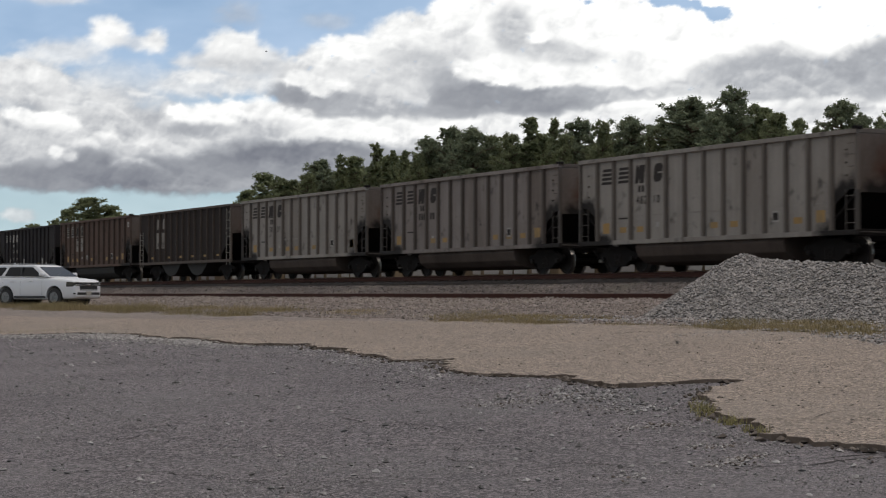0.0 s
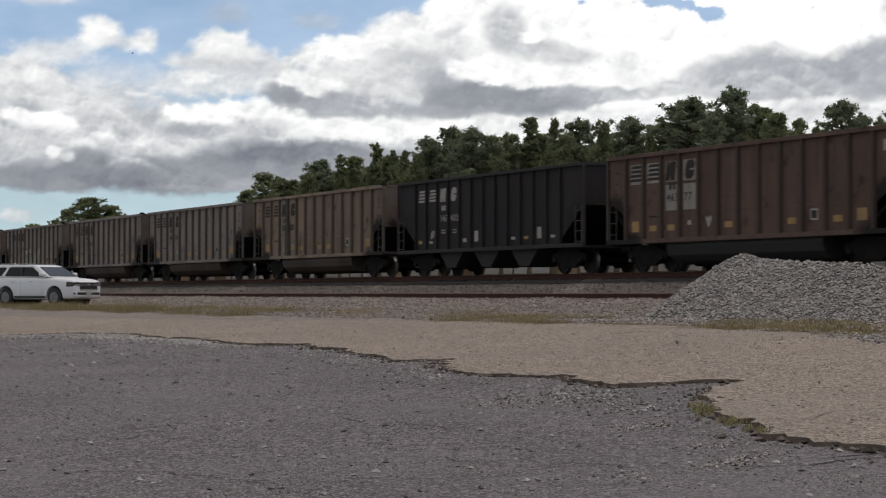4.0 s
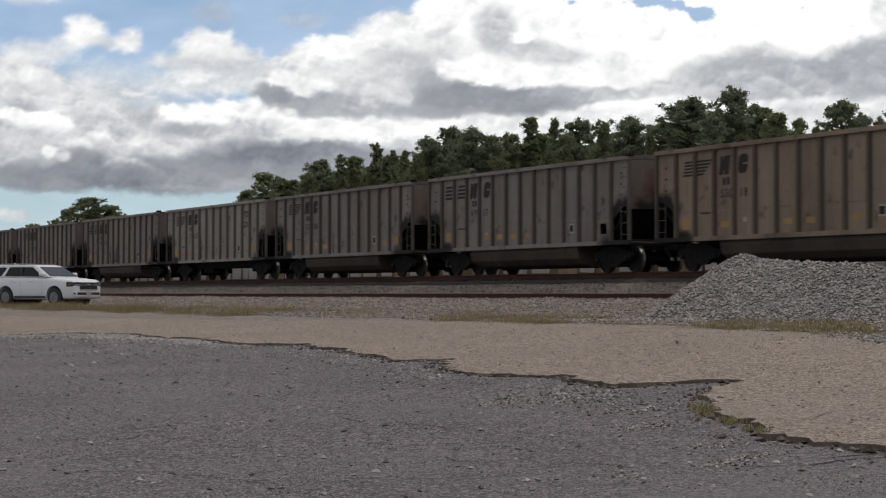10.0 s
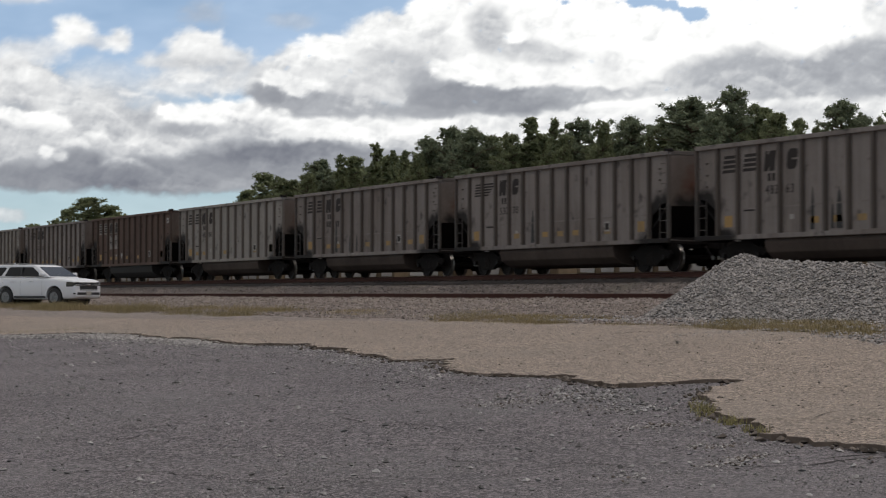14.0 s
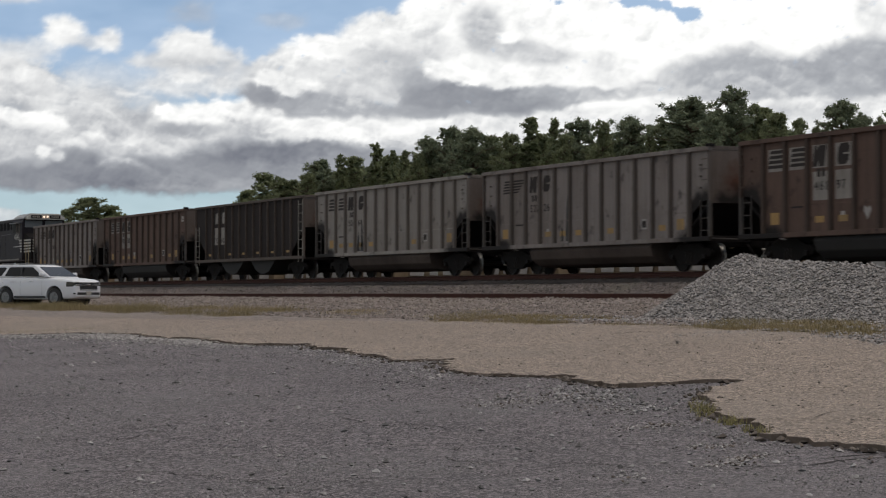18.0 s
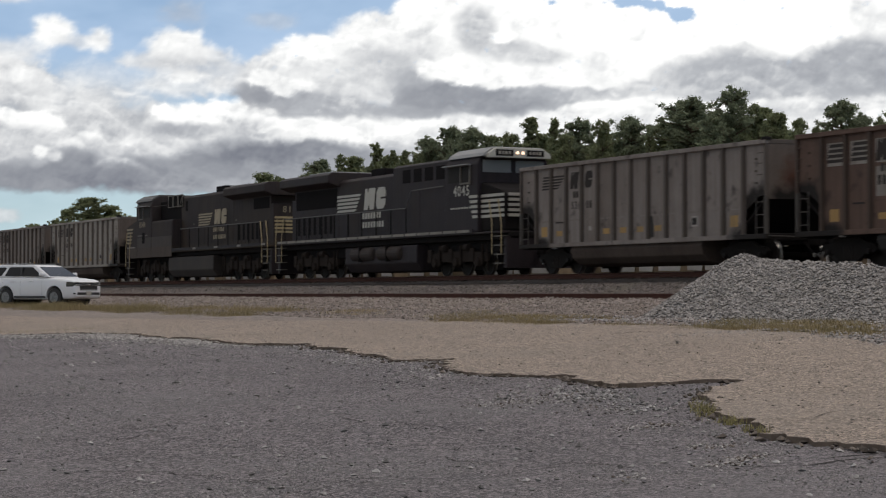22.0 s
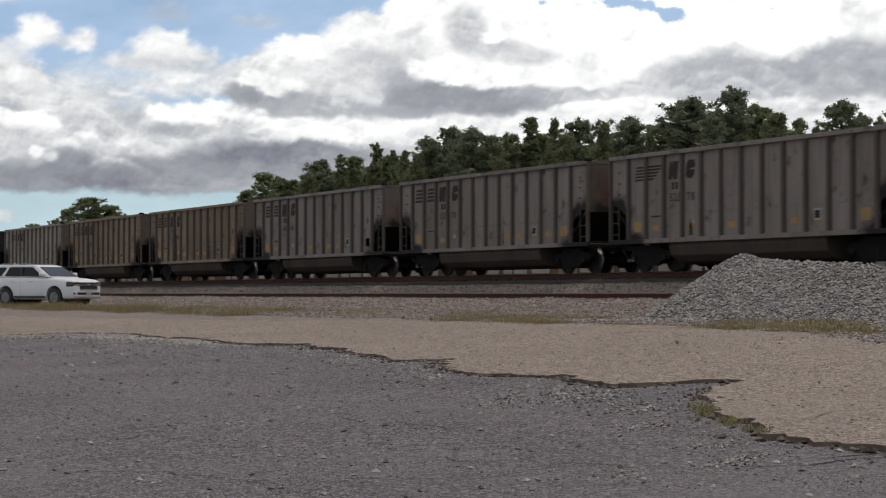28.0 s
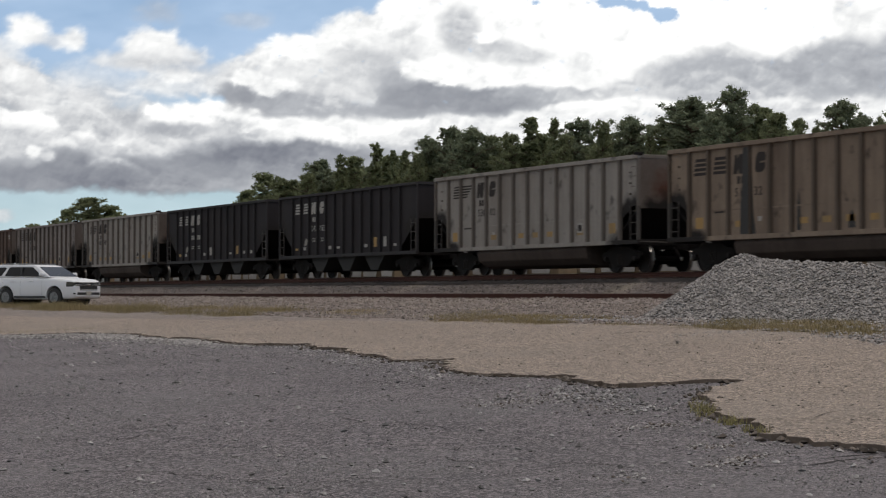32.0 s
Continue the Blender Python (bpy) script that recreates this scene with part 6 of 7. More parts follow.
def far_wood():
    """Low leafy clumps, added along the horizon to cover the bright low sky."""
    r = random.Random(77)
    clumps = []
    for i in range(420):
        x = -900 + 960 * i / 420
        clumps.append((x + r.uniform(-1, 1), 150 + r.uniform(-4, 4), r.uniform(1.0, 3.6), r.uniform(1.4, 2.2)))
    vs, fs = leaf_cloud(clumps, r, 0.55, 22)
    me = bpy.data.meshes.new("far_wood")
    me.from_pydata([tuple(v) for v in vs], [], fs)
    me.materials.append(M_LEAF_BROAD)
    tagged(new("far_wood", me), "low leafy clumps added to cover the bright horizon", "wood", kind="stuff")


far_wood()

# a string of tan, spray-painted cars parked beyond the main track, seen under the train
PARK_Y, PARK_RAIL = 41.2, 1.5
M_TANCAR = mat("faded_tan_car_paint", (0.26, 0.20, 0.13), 0.8, 0, 0.2, 0.7, 12, 0.1, 0.2, (0.12, 0.08, 0.05), 0.4)
M_PALESPRAY = mat("pale_spray_paint", (0.58, 0.58, 0.57), 0.7, 0, 0.2, 1.2, 12, 0.0)


def parked_car(seed):
    r = random.Random(seed)
    g = tagged(empty("parked_boxcar"), "faded tan freight car with pale spray paint, parked beyond the train", "railway car", "parked string of cars")
    part("body", box(-7.2, 7.2, -1.45, 1.45, 0.72, 2.9, 0.03), M_TANCAR, g)
    part("roof", prism([(-1.5, 2.9), (1.5, 2.9), (0, 3.12)], "x", -7.25, 7.25), M_TANCAR, g)
    part("side_sill", box(-7.2, 7.2, -1.49, -1.45, 0.7, 0.8), M_SOOTSHADE, g)
    part("sliding_door", box(-1.3, 1.3, -1.5, -1.45, 0.8, 2.85, 0.01), M_TANCAR, g)
    x = -6.8
    while x < 6.0:
        w = r.uniform(0.7, 1.7)
        if r.random() < 0.9:
            part("spray_patch", prism([(x, 0.85), (x + w * 0.9, 0.83), (x + w, 1.3), (x + w * 0.8, 1.75), (x + w * 0.5, 1.5), (x + w * 0.2, 1.8), (x - 0.05, 1.4)], "y", -1.508, -1.502), M_PALESPRAY, g, "pale spray-painted shape")
        x += w + r.uniform(0.05, 0.5)
    for w in (-1, 1):
        bogie(g, w * 5.4)
        coupler(g, w * 7.2, w)
    return g


track("parking_track", PARK_Y, PARK_RAIL, "old track beyond the main line", (-60, -58), False)
first_parked = [parked_car(61), parked_car(62)]
for i in range(11):
    m = pose(-188 + 15.9 * i, PARK_Y, PARK_RAIL)
    if i < 2:
        first_parked[i].matrix_basis = m
    else:
        copy_thing(first_parked[i % 2], m)

# ---- clouds: three layers of far backdrop that drift slowly ----
def value_noise(u, v, seed):
    """Smooth noise in 0..1 on arrays."""
    r = np.random.RandomState(seed)
    table = r.rand(256, 256)
    iu, iv = np.floor(u).astype(int), np.floor(v).astype(int)
    fu, fv = u - iu, v - iv
    fu, fv = fu * fu * (3 - 2 * fu), fv * fv * (3 - 2 * fv)
    t = lambda i, j: table[i % 256, j % 256]
    return (t(iu, iv) * (1 - fu) + t(iu + 1, iv) * fu) * (1 - fv) + (t(iu, iv + 1) * (1 - fu) + t(iu + 1, iv + 1) * fu) * fv


def fbm(u, v, seed, octaves=6, gain=0.55):
    total, amp, norm = 0, 1.0, 0
    for i in range(octaves):
        c, s_ = math.cos(0.5 + 0.9 * i), math.sin(0.5 + 0.9 * i)
        total = total + amp * value_noise((u * c + v * s_) * 2 ** i + 17.3 * i, (v * c - u * s_) * 2 ** i + 9.1 * i, seed + i)
        norm += amp
        amp *= gain
    return total / norm


def smooth(a, b, x):
    k = np.clip((x - a) / (b - a), 0.0, 1.0)
    return k * k * (3 - 2 * k)


# billows of cloud, far ones first: across, down, half width, half height, tone, how dense, how soft its rim is
# (units of 1/3455 radian; 784 across and 520 down is the middle of the horizon)
WEST_BANK = [(330, 262, 760, 66, 0.80, 1.0, 0.25), (120, 215, 130, 60, 0.84, 0.9, 0.5), (20, 150, 90, 42, 0.90, 1.0, 0.3), (68, 165, 36, 40, 0.97, 1.0, 0.35), (22, 182, 70, 24, 0.80, 0.8, 0.6),
             (250, 230, 90, 40, 0.84, 0.9, 0.5), (345, 150, 80, 24, 0.88, 0.8, 0.6), (425, 140, 60, 30, 0.88, 0.8, 0.6), (180, 158, 110, 34, 0.86, 0.5, 0.9), (335, 138, 28, 12, 0.98, 0.9, 0.6), (190, 172, 60, 18, 0.86, 0.5, 0.8), (225, 170, 16, 9, 0.95, 0.6, 0.8), (600, 230, 130, 40, 0.95, 1.0, 0.4)]
WEST_LIGHT = [(62, 224, 52, 20, 1.06, 1.0, 0.45), (15, 208, 30, 14, 1.04, 0.9, 0.5), (165, 238, 18, 20, 0.98, 0.9, 0.6), (410, 196, 92, 20, 1.05, 1.0, 0.35), (325, 206, 40, 20, 1.03, 1.0, 0.4), (375, 222, 24, 20, 1.04, 1.0, 0.5),
              (500, 212, 60, 24, 1.01, 0.9, 0.5), (560, 222, 90, 22, 1.03, 0.9, 0.5), (330, 232, 55, 14, 0.66, 0.85, 0.7), (450, 232, 60, 16, 0.76, 0.8, 0.7), (520, 250, 60, 12, 0.96, 0.8, 0.7), (290, 262, 46, 26, 0.90, 0.8, 0.6), (130, 262, 28, 10, 0.98, 0.8, 0.7), (235, 252, 26, 8, 0.98, 0.7, 0.7)]
WEST_FOOT = [(30, 250, 70, 24, 0.78, 0.7, 0.7), (230, 322, 330, 20, 0.43, 1.0, 0.5), (30, 318, 150, 22, 0.50, 0.9, 0.5), (270, 302, 190, 24, 0.46, 0.85, 0.6), (140, 292, 46, 22, 0.46, 0.8, 0.6), (520, 280, 165, 30, 0.40, 1.0, 0.45), (640, 288, 90, 26, 0.60, 0.7, 0.7),
             (420, 312, 160, 24, 0.55, 0.8, 0.6), (470, 330, 200, 12, 0.66, 0.6, 0.6), (76, 276, 16, 13, 1.02, 0.95, 0.5), (100, 283, 14, 10, 0.92, 0.8, 0.6), (205, 282, 30, 18, 0.84, 0.7, 0.7), (20, 386, 26, 10, 0.80, 0.7, 0.6)]
EAST_WHITE = [(1250, 70, 560, 150, 1.14, 1.0, 0.12), (860, 110, 230, 110, 1.06, 1.0, 0.16), (640, 120, 150, 66, 0.97, 1.0, 0.25), (545, 140, 110, 50, 0.92, 1.0, 0.3), (700, 70, 95, 50, 0.96, 1.0, 0.3), (470, 128, 36, 24, 0.92, 0.9, 0.5), (1000, 225, 480, 36, 0.94, 1.0, 0.3),
              (640, 216, 150, 24, 1.03, 0.9, 0.4), (505, 98, 30, 14, 0.94, 0.7, 0.7), (585, 82, 60, 22, 1.04, 1.0, 0.4), (780, 22, 70, 34, 1.10, 1.0, 0.35), (1460, 215, 170, 44, 0.89, 1.0, 0.3), (1620, 150, 120, 130, 0.98, 1.0, 0.3)]
EAST_GREY = [(660, 88, 60, 18, 0.87, 0.7, 0.8), (700, 120, 60, 26, 0.78, 0.8, 0.8), (780, 66, 26, 36, 0.88, 0.6, 0.8), (858, 52, 36, 44, 0.77, 0.9, 0.6), (905, 84, 50, 18, 0.80, 0.85, 0.7), (975, 100, 56, 16, 0.80, 0.8, 0.7), (905, 64, 22, 10, 1.10, 0.9, 0.6),
             (1090, 122, 56, 26, 0.91, 0.7, 0.8), (600, 150, 80, 26, 0.88, 0.7, 0.8), (760, 100, 40, 18, 0.84, 0.6, 0.8), (1550, 30, 30, 24, 0.88, 0.8, 0.6)]
EAST_FOOT = [(490, 166, 64, 22, 0.55, 1.0, 0.5), (580, 186, 100, 22, 0.65, 1.0, 0.5), (680, 196, 70, 18, 0.71, 0.9, 0.6), (660, 160, 70, 24, 0.83, 0.8, 0.8), (745, 150, 44, 30, 0.67, 0.9, 0.6), (800, 170, 86, 34, 0.55, 1.0, 0.45), (900, 178, 90, 22, 0.53, 1.0, 0.5),
             (985, 172, 56, 18, 0.61, 0.9, 0.6), (1080, 166, 110, 11, 0.73, 0.85, 0.7), (830, 126, 66, 22, 1.05, 0.95, 0.5), (478, 138, 26, 14, 1.02, 0.95, 0.5), (522, 152, 40, 14, 1.00, 0.95, 0.6), (760, 196, 70, 10, 0.63, 0.7, 0.7)]
EAST_STORM = [(1160, 158, 60, 20, 0.87, 0.9, 0.6), (1240, 140, 80, 34, 0.82, 1.0, 0.5), (1330, 134, 110, 48, 0.75, 1.0, 0.4), (1430, 142, 110, 42, 0.70, 1.0, 0.4), (1540, 128, 100, 52, 0.68, 1.0, 0.35), (1660, 130, 100, 56, 0.69, 1.0, 0.4),
              (1430, 186, 46, 12, 0.95, 0.9, 0.6), (1190, 182, 50, 9, 1.00, 0.9, 0.6), (1390, 96, 40, 12, 0.98, 0.6, 0.8), (1320, 172, 110, 10, 0.75, 0.8, 0.6), (1390, 128, 70, 14, 0.79, 0.5, 0.9)]
PUFFS = [(118, 62, 36, 25, 0.99, 1.0, 0.5), (165, 80, 40, 10, 0.88, 0.7, 0.8), (201, 76, 23, 20, 0.95, 0.95, 0.6), (40, 96, 66, 22, 0.92, 0.8, 0.7), (340, 92, 56, 34, 0.96, 1.0, 0.45), (398, 100, 46, 15, 0.95, 0.9, 0.6), (300, 108, 60, 14, 0.90, 0.8, 0.7),
         (360, 118, 90, 12, 0.80, 0.7, 0.8), (345, 26, 34, 20, 0.72, 0.45, 0.9), (505, 38, 34, 12, 0.74, 0.4, 0.9), (20, 4, 60, 10, 0.88, 0.6, 0.8)]


def lobes(x, y, seed, octaves=4):
    """Rounded heaped noise, about 0 to 1, with creases between the lobes."""
    total, amp, norm = 0, 1.0, 0
    for i in range(octaves):
        c, s_ = math.cos(0.7 + 1.3 * i), math.sin(0.7 + 1.3 * i)
        u, v = (x * c + y * s_) * 2 ** i, (y * c - x * s_) * 2 ** i
        total = total + amp * np.abs(2 * value_noise(u + 31.7 * i, v + 12.9 * i, seed + i) - 1)
        norm += amp
        amp *= 0.45
    return 1.0 - 1.35 * total / norm


def heaps(px, py, listed, seed, ragged=1.0):
    """Opacity and shade of billows laid over one another, with curled and frayed rims."""
    x = px + 26 * (fbm(px / 70, py / 55, seed + 40, 5, 0.6) - 0.5) * ragged
    y = py + 20 * (fbm(px / 70 + 9, py / 55 + 4, seed + 60, 5, 0.6) - 0.5) * ragged
    big = lobes(x / 62, y / 44, seed)
    big_up = big - lobes((x + 4) / 62, (y + 7) / 44, seed)
    curl = lobes(x / 24, y / 18, seed + 170, 3)
    curl_up = curl - lobes((x + 2) / 24, (y + 3.5) / 18, seed + 170, 3)
    fine = fbm(x / 34, y / 22, seed + 90, 5, 0.62)
    alpha, shade = np.zeros_like(px), np.zeros_like(px)
    for cx, cy, rx, ry, tone, dense, soft in listed:
        d = np.hypot((x - cx) / rx, (y - cy) / ry)
        rough = np.clip(34.0 / ry, 0.25, 1.0)
        d = d - ((big - 0.5) * 0.42 + (curl - 0.5) * 0.22 + (fine - 0.5) * 0.55) * rough * (0.45 + soft)
        a_ = dense * smooth(1 + 0.75 * soft, 1 - 0.75 * soft, d)
        shade = shade * (1 - a_) + tone * a_
        alpha = alpha + a_ * (1 - alpha)
    shade = np.where(alpha > 0.001, shade / np.maximum(alpha, 0.001), 0.9)
    dim = np.clip(1 - shade, 0, 1)
    shade = np.where(shade < 1, 1 - 1.6 * dim + 0.55 * dim * dim, shade)
    shade = shade + (0.17 * big_up + 0.06 * curl_up + 0.08 * (big - 0.5) + 0.30 * (fine - 0.5)) * ragged * (0.55 + 0.65 * smooth(0.3, 0.75, shade))
    return alpha, np.clip(shade, 0.2, 1.15)


def low_field(x, y):
    return heaps(x + 784 - 1.2 * 16.5, 520 - y, WEST_BANK + WEST_LIGHT + WEST_FOOT, 5)


def high_field(x, y):
    px, py = x + 784 - 2.9 * 16.5, 520 - y
    alpha, shade = heaps(px, py, EAST_WHITE + EAST_GREY + EAST_FOOT + EAST_STORM, 31)
    gap = np.exp(-(((px - 1165) / 70) ** 2 + ((py - 8 - 0.12 * (px - 1165)) / 13) ** 2)) + np.exp(-(((px - 1228) / 24) ** 2 + ((py - 27) / 14) ** 2)) + 0.8 * np.exp(-(((px - 1000) / 26) ** 2 + ((py - 2) / 10) ** 2)) + 0.8 * np.exp(-(((px - 1335) / 26) ** 2 + ((py + 2) / 10) ** 2))
    gap = gap - 0.7 * np.exp(-(((px - 1218) / 26) ** 2 + ((py - 10) / 8) ** 2))
    return alpha * (1 - smooth(0.3, 0.75, gap + 1.5 * (fbm(px / 26, py / 18, 7, 5, 0.65) - 0.5))), shade


def puff_field(x, y):
    return heaps(x + 784 - 4.4 * 16.5, 520 - y, PUFFS, 53, 0.8)


def cloud_colour(shade):
    lo, mid, hi = np.array((0.205, 0.218, 0.258)), np.array((0.485, 0.503, 0.535)), np.array((0.99, 0.995, 0.99))
    s_ = shade[..., None]
    return np.where(s_ < 0.6, lo + (mid - lo) * (s_ - 0.2) / 0.4, mid + (hi - mid) * (s_ - 0.6) / 0.4)


def clear_sky(x, y):
    """The blue behind the clouds, paler and greener towards the horizon, with thin haze."""
    k = smooth(120, 460, y)[..., None]
    haze = (fbm(x / 240, y / 90, 91, 5) - 0.5)[..., None]
    veil = (0.55 * np.exp(-(((x + 600) / 150) ** 2 + ((y - 330) / 45) ** 2)))[..., None]
    blue = np.array((0.50, 0.645, 0.70)) * (1 - k) + np.array((0.385, 0.535, 0.745)) * k + 0.25 * haze
    return blue + (np.array((0.62, 0.65, 0.70)) - blue) * veil


def cloud_layer(name, field, radius, strength, label, az_range=(-19, 19), el_range=(0.2, 11), sky_too=False, nx=900, ny=310):
    az, el = np.meshgrid(np.linspace(*az_range, nx), np.linspace(*el_range, ny))
    alpha, shade = field(3455 * np.tan(np.radians(az)), 3455 * np.tan(np.radians(el)))
    edge = smooth(az_range[0], az_range[0] + 5, az) * smooth(-az_range[1], -az_range[1] + 5, -az)
    rgb = cloud_colour(shade)
    if sky_too:
        blue = clear_sky(3455 * np.tan(np.radians(az)), 3455 * np.tan(np.radians(el)))
        rgb, alpha = blue + (rgb - blue) * alpha[..., None], np.ones_like(alpha)
    alpha = alpha * edge * smooth(-el_range[1], -el_range[1] + 2, -el) * smooth(el_range[0], el_range[0] + 0.5, el)
    col = np.concatenate([rgb, alpha[..., None]], axis=-1)
    w = math.pi - HEAD - np.radians(az)
    er = np.radians(el)
    verts = np.stack([radius * np.cos(w) * np.cos(er), radius * np.sin(w) * np.cos(er), radius * np.sin(er)], axis=-1).reshape(-1, 3)
    faces = [(j * nx + i, j * nx + i + 1, (j + 1) * nx + i + 1, (j + 1) * nx + i) for j in range(ny - 1) for i in range(nx - 1)]
    me = bpy.data.meshes.new(name)
    me.from_pydata(verts.tolist(), [], faces)
    at = me.color_attributes.new("cloud", "FLOAT_COLOR", "POINT")
    at.data.foreach_set("color", col.reshape(-1).astype(np.float32))
    m = bpy.data.materials.new(name + "_glow")
    m.use_nodes = True
    nt = m.node_tree
    nt.nodes.clear()
    a_ = nt.nodes.new("ShaderNodeAttribute")
    a_.attribute_name = "cloud"
    em, tr, mx, out = (nt.nodes.new(k) for k in ("ShaderNodeEmission", "ShaderNodeBsdfTransparent", "ShaderNodeMixShader", "ShaderNodeOutputMaterial"))
    em.inputs["Strength"].default_value = strength
    nt.links.new(a_.outputs["Color"], em.inputs["Color"])
    nt.links.new(a_.outputs["Alpha"], mx.inputs[0])
    nt.links.new(tr.outputs[0], mx.inputs[1])
    nt.links.new(em.outputs[0], mx.inputs[2])
    nt.links.new(mx.outputs[0], out.inputs[0])
    me.materials.append(m)
    ob = new(name, me)
    ob.location = EYE
    ob.visible_shadow = False
    return tagged(ob, label, "clouds", kind="structure")


cloud_low = cloud_layer("cloud_backdrop", low_field, 3900, 1.0, "low grey-footed cloud bank over the wood", sky_too=True)
cloud_high = cloud_layer("high_cloud_backdrop", high_field, 3800, 1.0, "great white heaped cloud bank with grey feet")
cloud_puffs = cloud_layer("cloud_puff_backdrop", puff_field, 3600, 1.0, "small white drifting clouds in the blue", nx=560, ny=200)

# ---- the train ----


def way(t):
    """How far the train has rolled after t seconds: about 16.7 m/s, gaining a little."""
    u = t - 16
    return 16.803 * t + 0.01566 * (u * u - 256) / 2 + 0.00061 * (u ** 3 + 4096) / 3


LABELS = {"grey": "dirty grey coal car with outside posts, rolling", "tan": "tan-brown stained coal car with outside posts, rolling", "light": "pale grey coal car with outside posts, rolling",
          "brown": "oxide-brown coal car with whitish number panels, rolling", "dark": "dark brown two-bay hopper car with pale posts, rolling", "black": "black hopper car with white markings, rolling"}
# paint, emblem (p: stripes in two panels, h: slanted stripes, f: flat-bottomed car, s: with spray paint, d and b: hopper cars), number, tar streaks; how far the car sits off the even spacing
AHEAD = [("grey", "p", "", 0, 0.2), ("light", "p", "482 10", 0, 0.24), ("grey", "p", "", 0, 0.36), ("light", "p", "504 31", 1, 0.38), ("dark", "d", "10 135", 0, 0.28), ("brown", "p", "463 77", 0, 0.06), ("black", "b", "147 402", 0, 0.0),
         ("tan", "p", "", 2, 0.06), ("grey", "p", "484 88", 1, -0.08), ("grey", "p", "477 44", 1, 0.1), ("grey", "s", "530 45", 0, -0.08), ("tan", "h", "530 18", 0, -0.03), ("grey", "p", "479 17", 0, -0.15), ("grey", "h", "527 08", 1, -0.18),
         ("light", "f", "39 121", 1, 0.03), ("grey", "p", "483 63", 3, 0.07), ("grey", "h", "532 70", 1, 0.0), ("grey", "p", "", 3, 0.07), ("light", "p", "488 88", 0, 0.03), ("brown", "p", "461 97", 1, 0.0), ("grey", "h", "527 26", 2, -0.1),
         ("light", "p", "504 64", 2, 0.12), ("dark", "d", "35 107", 0, 0.16), ("brown", "p", "", 0, 0.07), ("grey", "h", "531 08", 1, 0.1)]
BEHIND = [("light", "h", "", 0, 0.1), ("grey", "h", "", 1, 0.1), ("grey", "h", "525 78", 1, 0.1), ("grey", "p", "505 78", 1, 0.25), ("grey", "p", "485 45", 0, 0.2), ("tan", "p", "511 06", 3, 0.36), ("tan", "p", "517 32", 2, 0.36),
          ("light", "h", "530 02", 0, 0.18), ("black", "b", "142 153", 0, 0.15), ("black", "b", "", 0, 0.15), ("light", "h", "", 0, 0.15), ("grey", "p", "", 1, 0.15), ("brown", "p", "", 0, 0.15)]
train = []


def add_car(spec, rear, seed):
    paint, style, number, streaks, off = spec
    if style in "db":
        ob = hopper(paint, 2 if style == "d" else 3, LABELS[paint], seed, number=number)
    else:
        label = {"s": "grey coal car with cream spray-painted shapes, rolling", "f": "pale grey flat-bottomed coal car, rolling"}.get(style, LABELS[paint])
        ob = gondola(paint, tub=style != "f", number=number, streaks=streaks, label=label, seed=seed, horse=style != "p", tagging=style == "s")
    x = rear + off + BODY / 2
    ob.matrix_basis = pose(x, MAIN_Y, MAIN_RAIL)
    train.append((ob, x, 0.0))


for i, spec in enumerate(AHEAD):
    add_car(spec, -40.75 - 16.21 * i, 1 + i)
lead, half = locomotive("4045", False, "black road locomotive with white nose stripes, cab first, rolling")
loco_marks(lead, half, "4045", -1, False)
second, half = locomotive("8148", True, "dusty black road locomotive running long hood first")
loco_marks(second, half, "8148", 1, True)
train.append((lead, -442.37, 0.0))
train.append((second, -465.7, 180.0))
for i, spec in enumerate(BEHIND):
    add_car(spec, -493.0 - 16.33 * i, 41 + i)


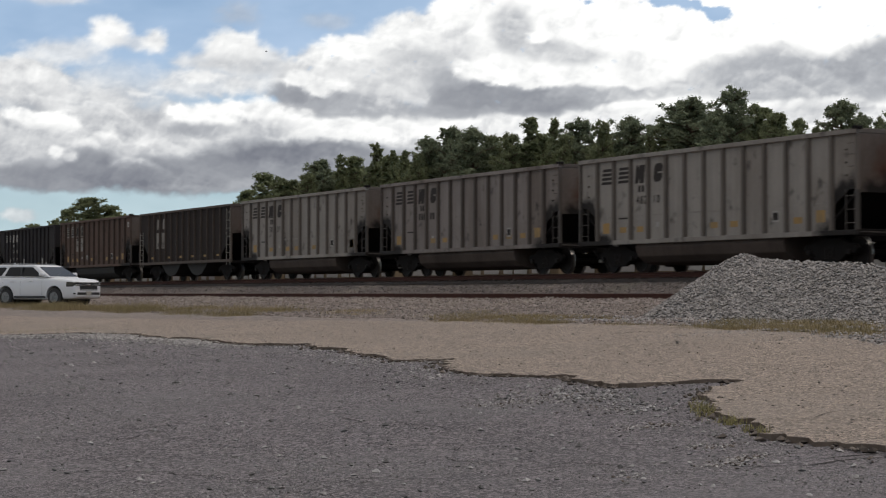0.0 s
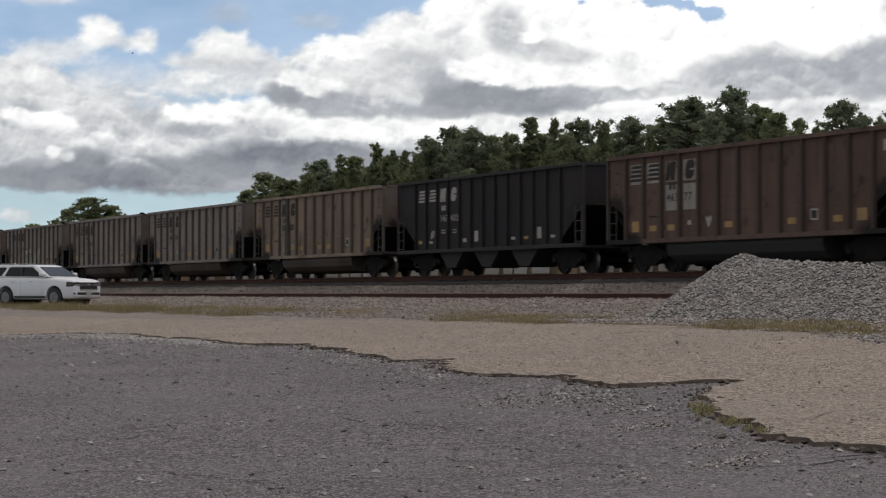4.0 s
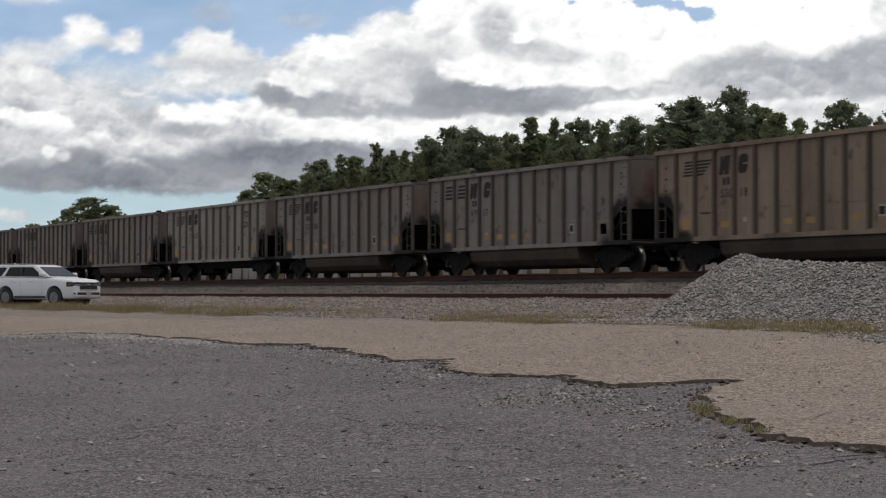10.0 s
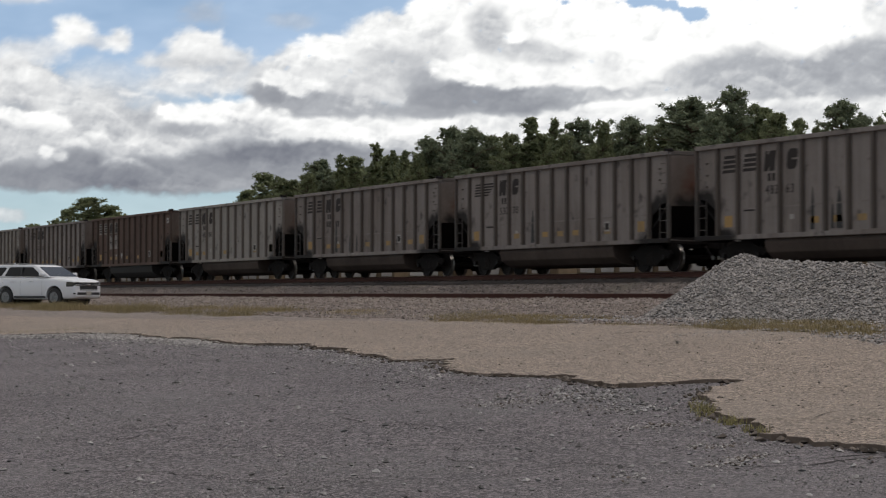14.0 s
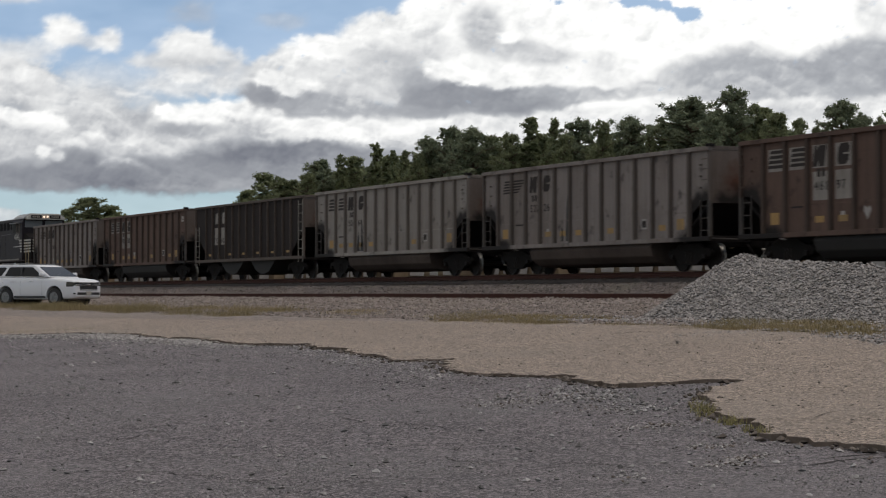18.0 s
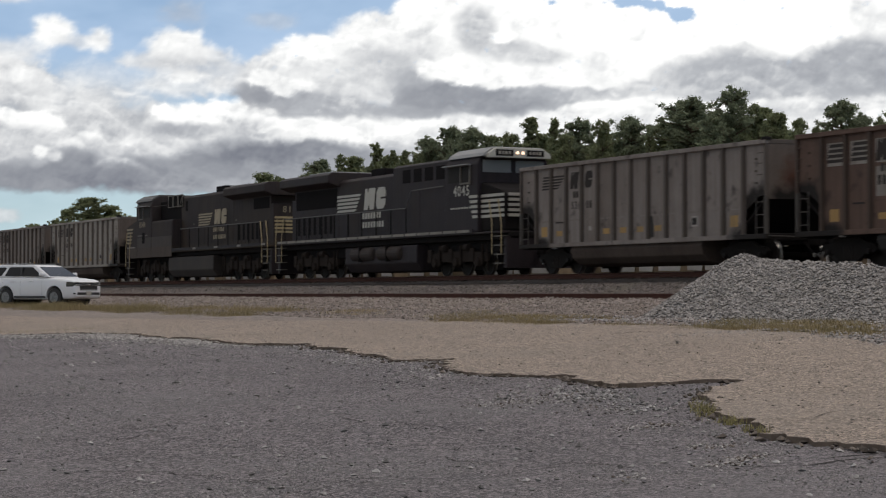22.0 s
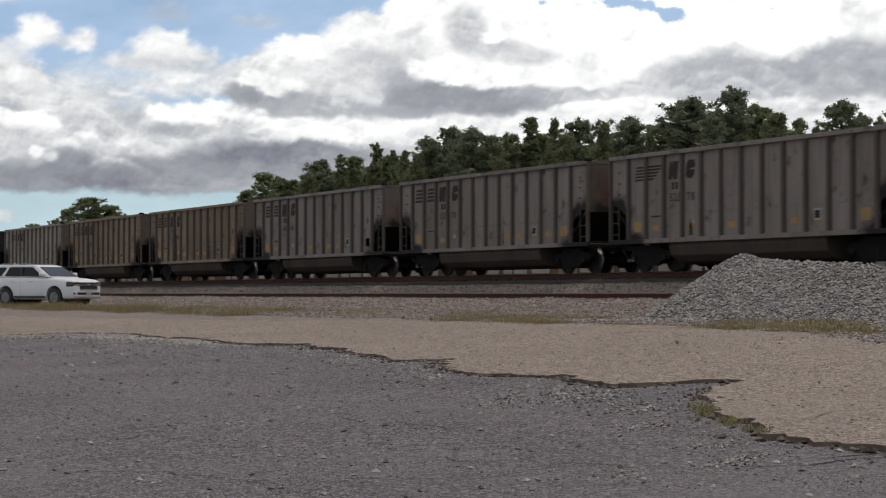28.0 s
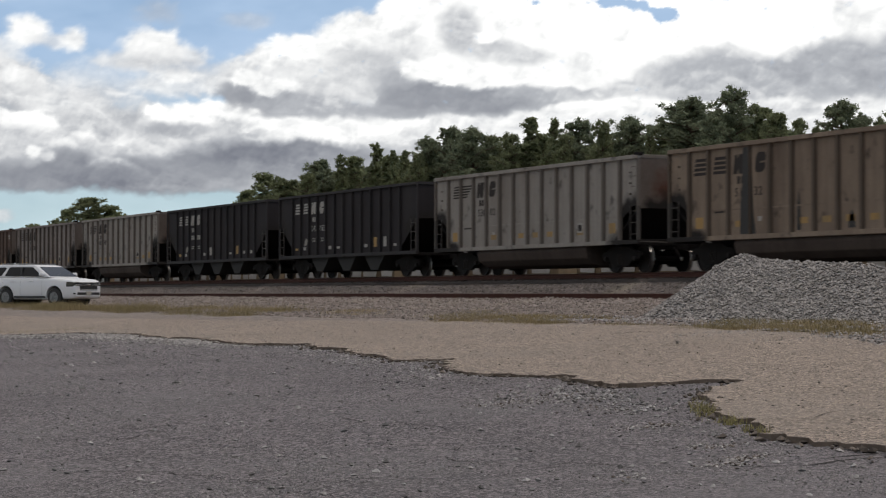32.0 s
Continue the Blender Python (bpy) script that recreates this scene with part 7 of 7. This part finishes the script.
def bird():
    """A small dark bird far off, gliding."""
    g = tagged(empty("bird"), "small dark bird gliding high over the tracks", "bird")
    part("body", lathe([(0.01, -0.11), (0.025, -0.06), (0.035, 0.0), (0.025, 0.06), (0.01, 0.1)], 8, "x"), M_SOOTSHADE, g)
    for s_ in (-1, 1):
        part("wing", prism([(-0.04, s_ * 0.015), (0.05, s_ * 0.015), (0.02, s_ * 0.17), (-0.05, s_ * 0.25)], "z", 0.01, 0.018), M_SOOTSHADE, g)
    return g


flyer = bird()


def in_view(across, up, depth):
    """The place at that depth along the view, seen so far across and over the horizon (units of 1/3455 radian)."""
    d = Vector((-math.cos(HEAD), math.sin(HEAD), 0))
    r = Vector((math.sin(HEAD), math.cos(HEAD), 0))
    return EYE + depth * (d + r * (across / 3455) + Vector((0, 0, up / 3455)))


def motions():
    """The train rolls by, gaining a little speed; the clouds drift."""
    for ob, x, turn in train:
        walk(ob, [(t, pose(x + way(t), MAIN_Y, MAIN_RAIL, 0, 0, turn)) for t in range(0, 33, 2)])
        # wheels turn while the vehicle is on the stretch before the camera
        seen = [i for i in range(32 * FPS + 1) if -165 < x + way(i / FPS) < -12]
        if len(seen) < 2:
            continue
        n0, n1 = seen[0], seen[-1]
        for w in [c for c in ob.children_recursive if c.name.startswith("wheelset")]:
            at = w.matrix_basis.translation.copy()
            rate = math.degrees(1 / at.z) * (1 if turn == 0 else -1)
            rows = [(0, pose(*at))] if n0 > 0 else []
            rows += [(i / FPS, pose(at.x, at.y, at.z, 0, rate * (way(i / FPS) - way(n0 / FPS)), 0)) for i in range(n0 + (1 if n0 else 0), n1 + 1)]
            if n1 < 32 * FPS:
                rows.append((32, rows[-1][1]))
            walk(w, rows)
    rows = []
    for t, across, up in ((0, -314, 430), (1, -375, 431), (3, -491, 431), (6, -679, 410), (7, -744, 406), (10, -930, 398), (32, -2260, 340)):
        q = in_view(across, up, 190)
        rows.append((t, pose(q.x, q.y, q.z, 12, 0, 240)))
    walk(flyer, rows)
    for ob, px_per_s in ((cloud_low, 1.2), (cloud_high, 2.9), (cloud_puffs, 4.4)):
        walk(ob, [(t, pose(EYE.x, EYE.y, EYE.z, 0, 0, math.degrees(px_per_s * t / 3455))) for t in (0, 8, 16, 24, 32)])


motions()
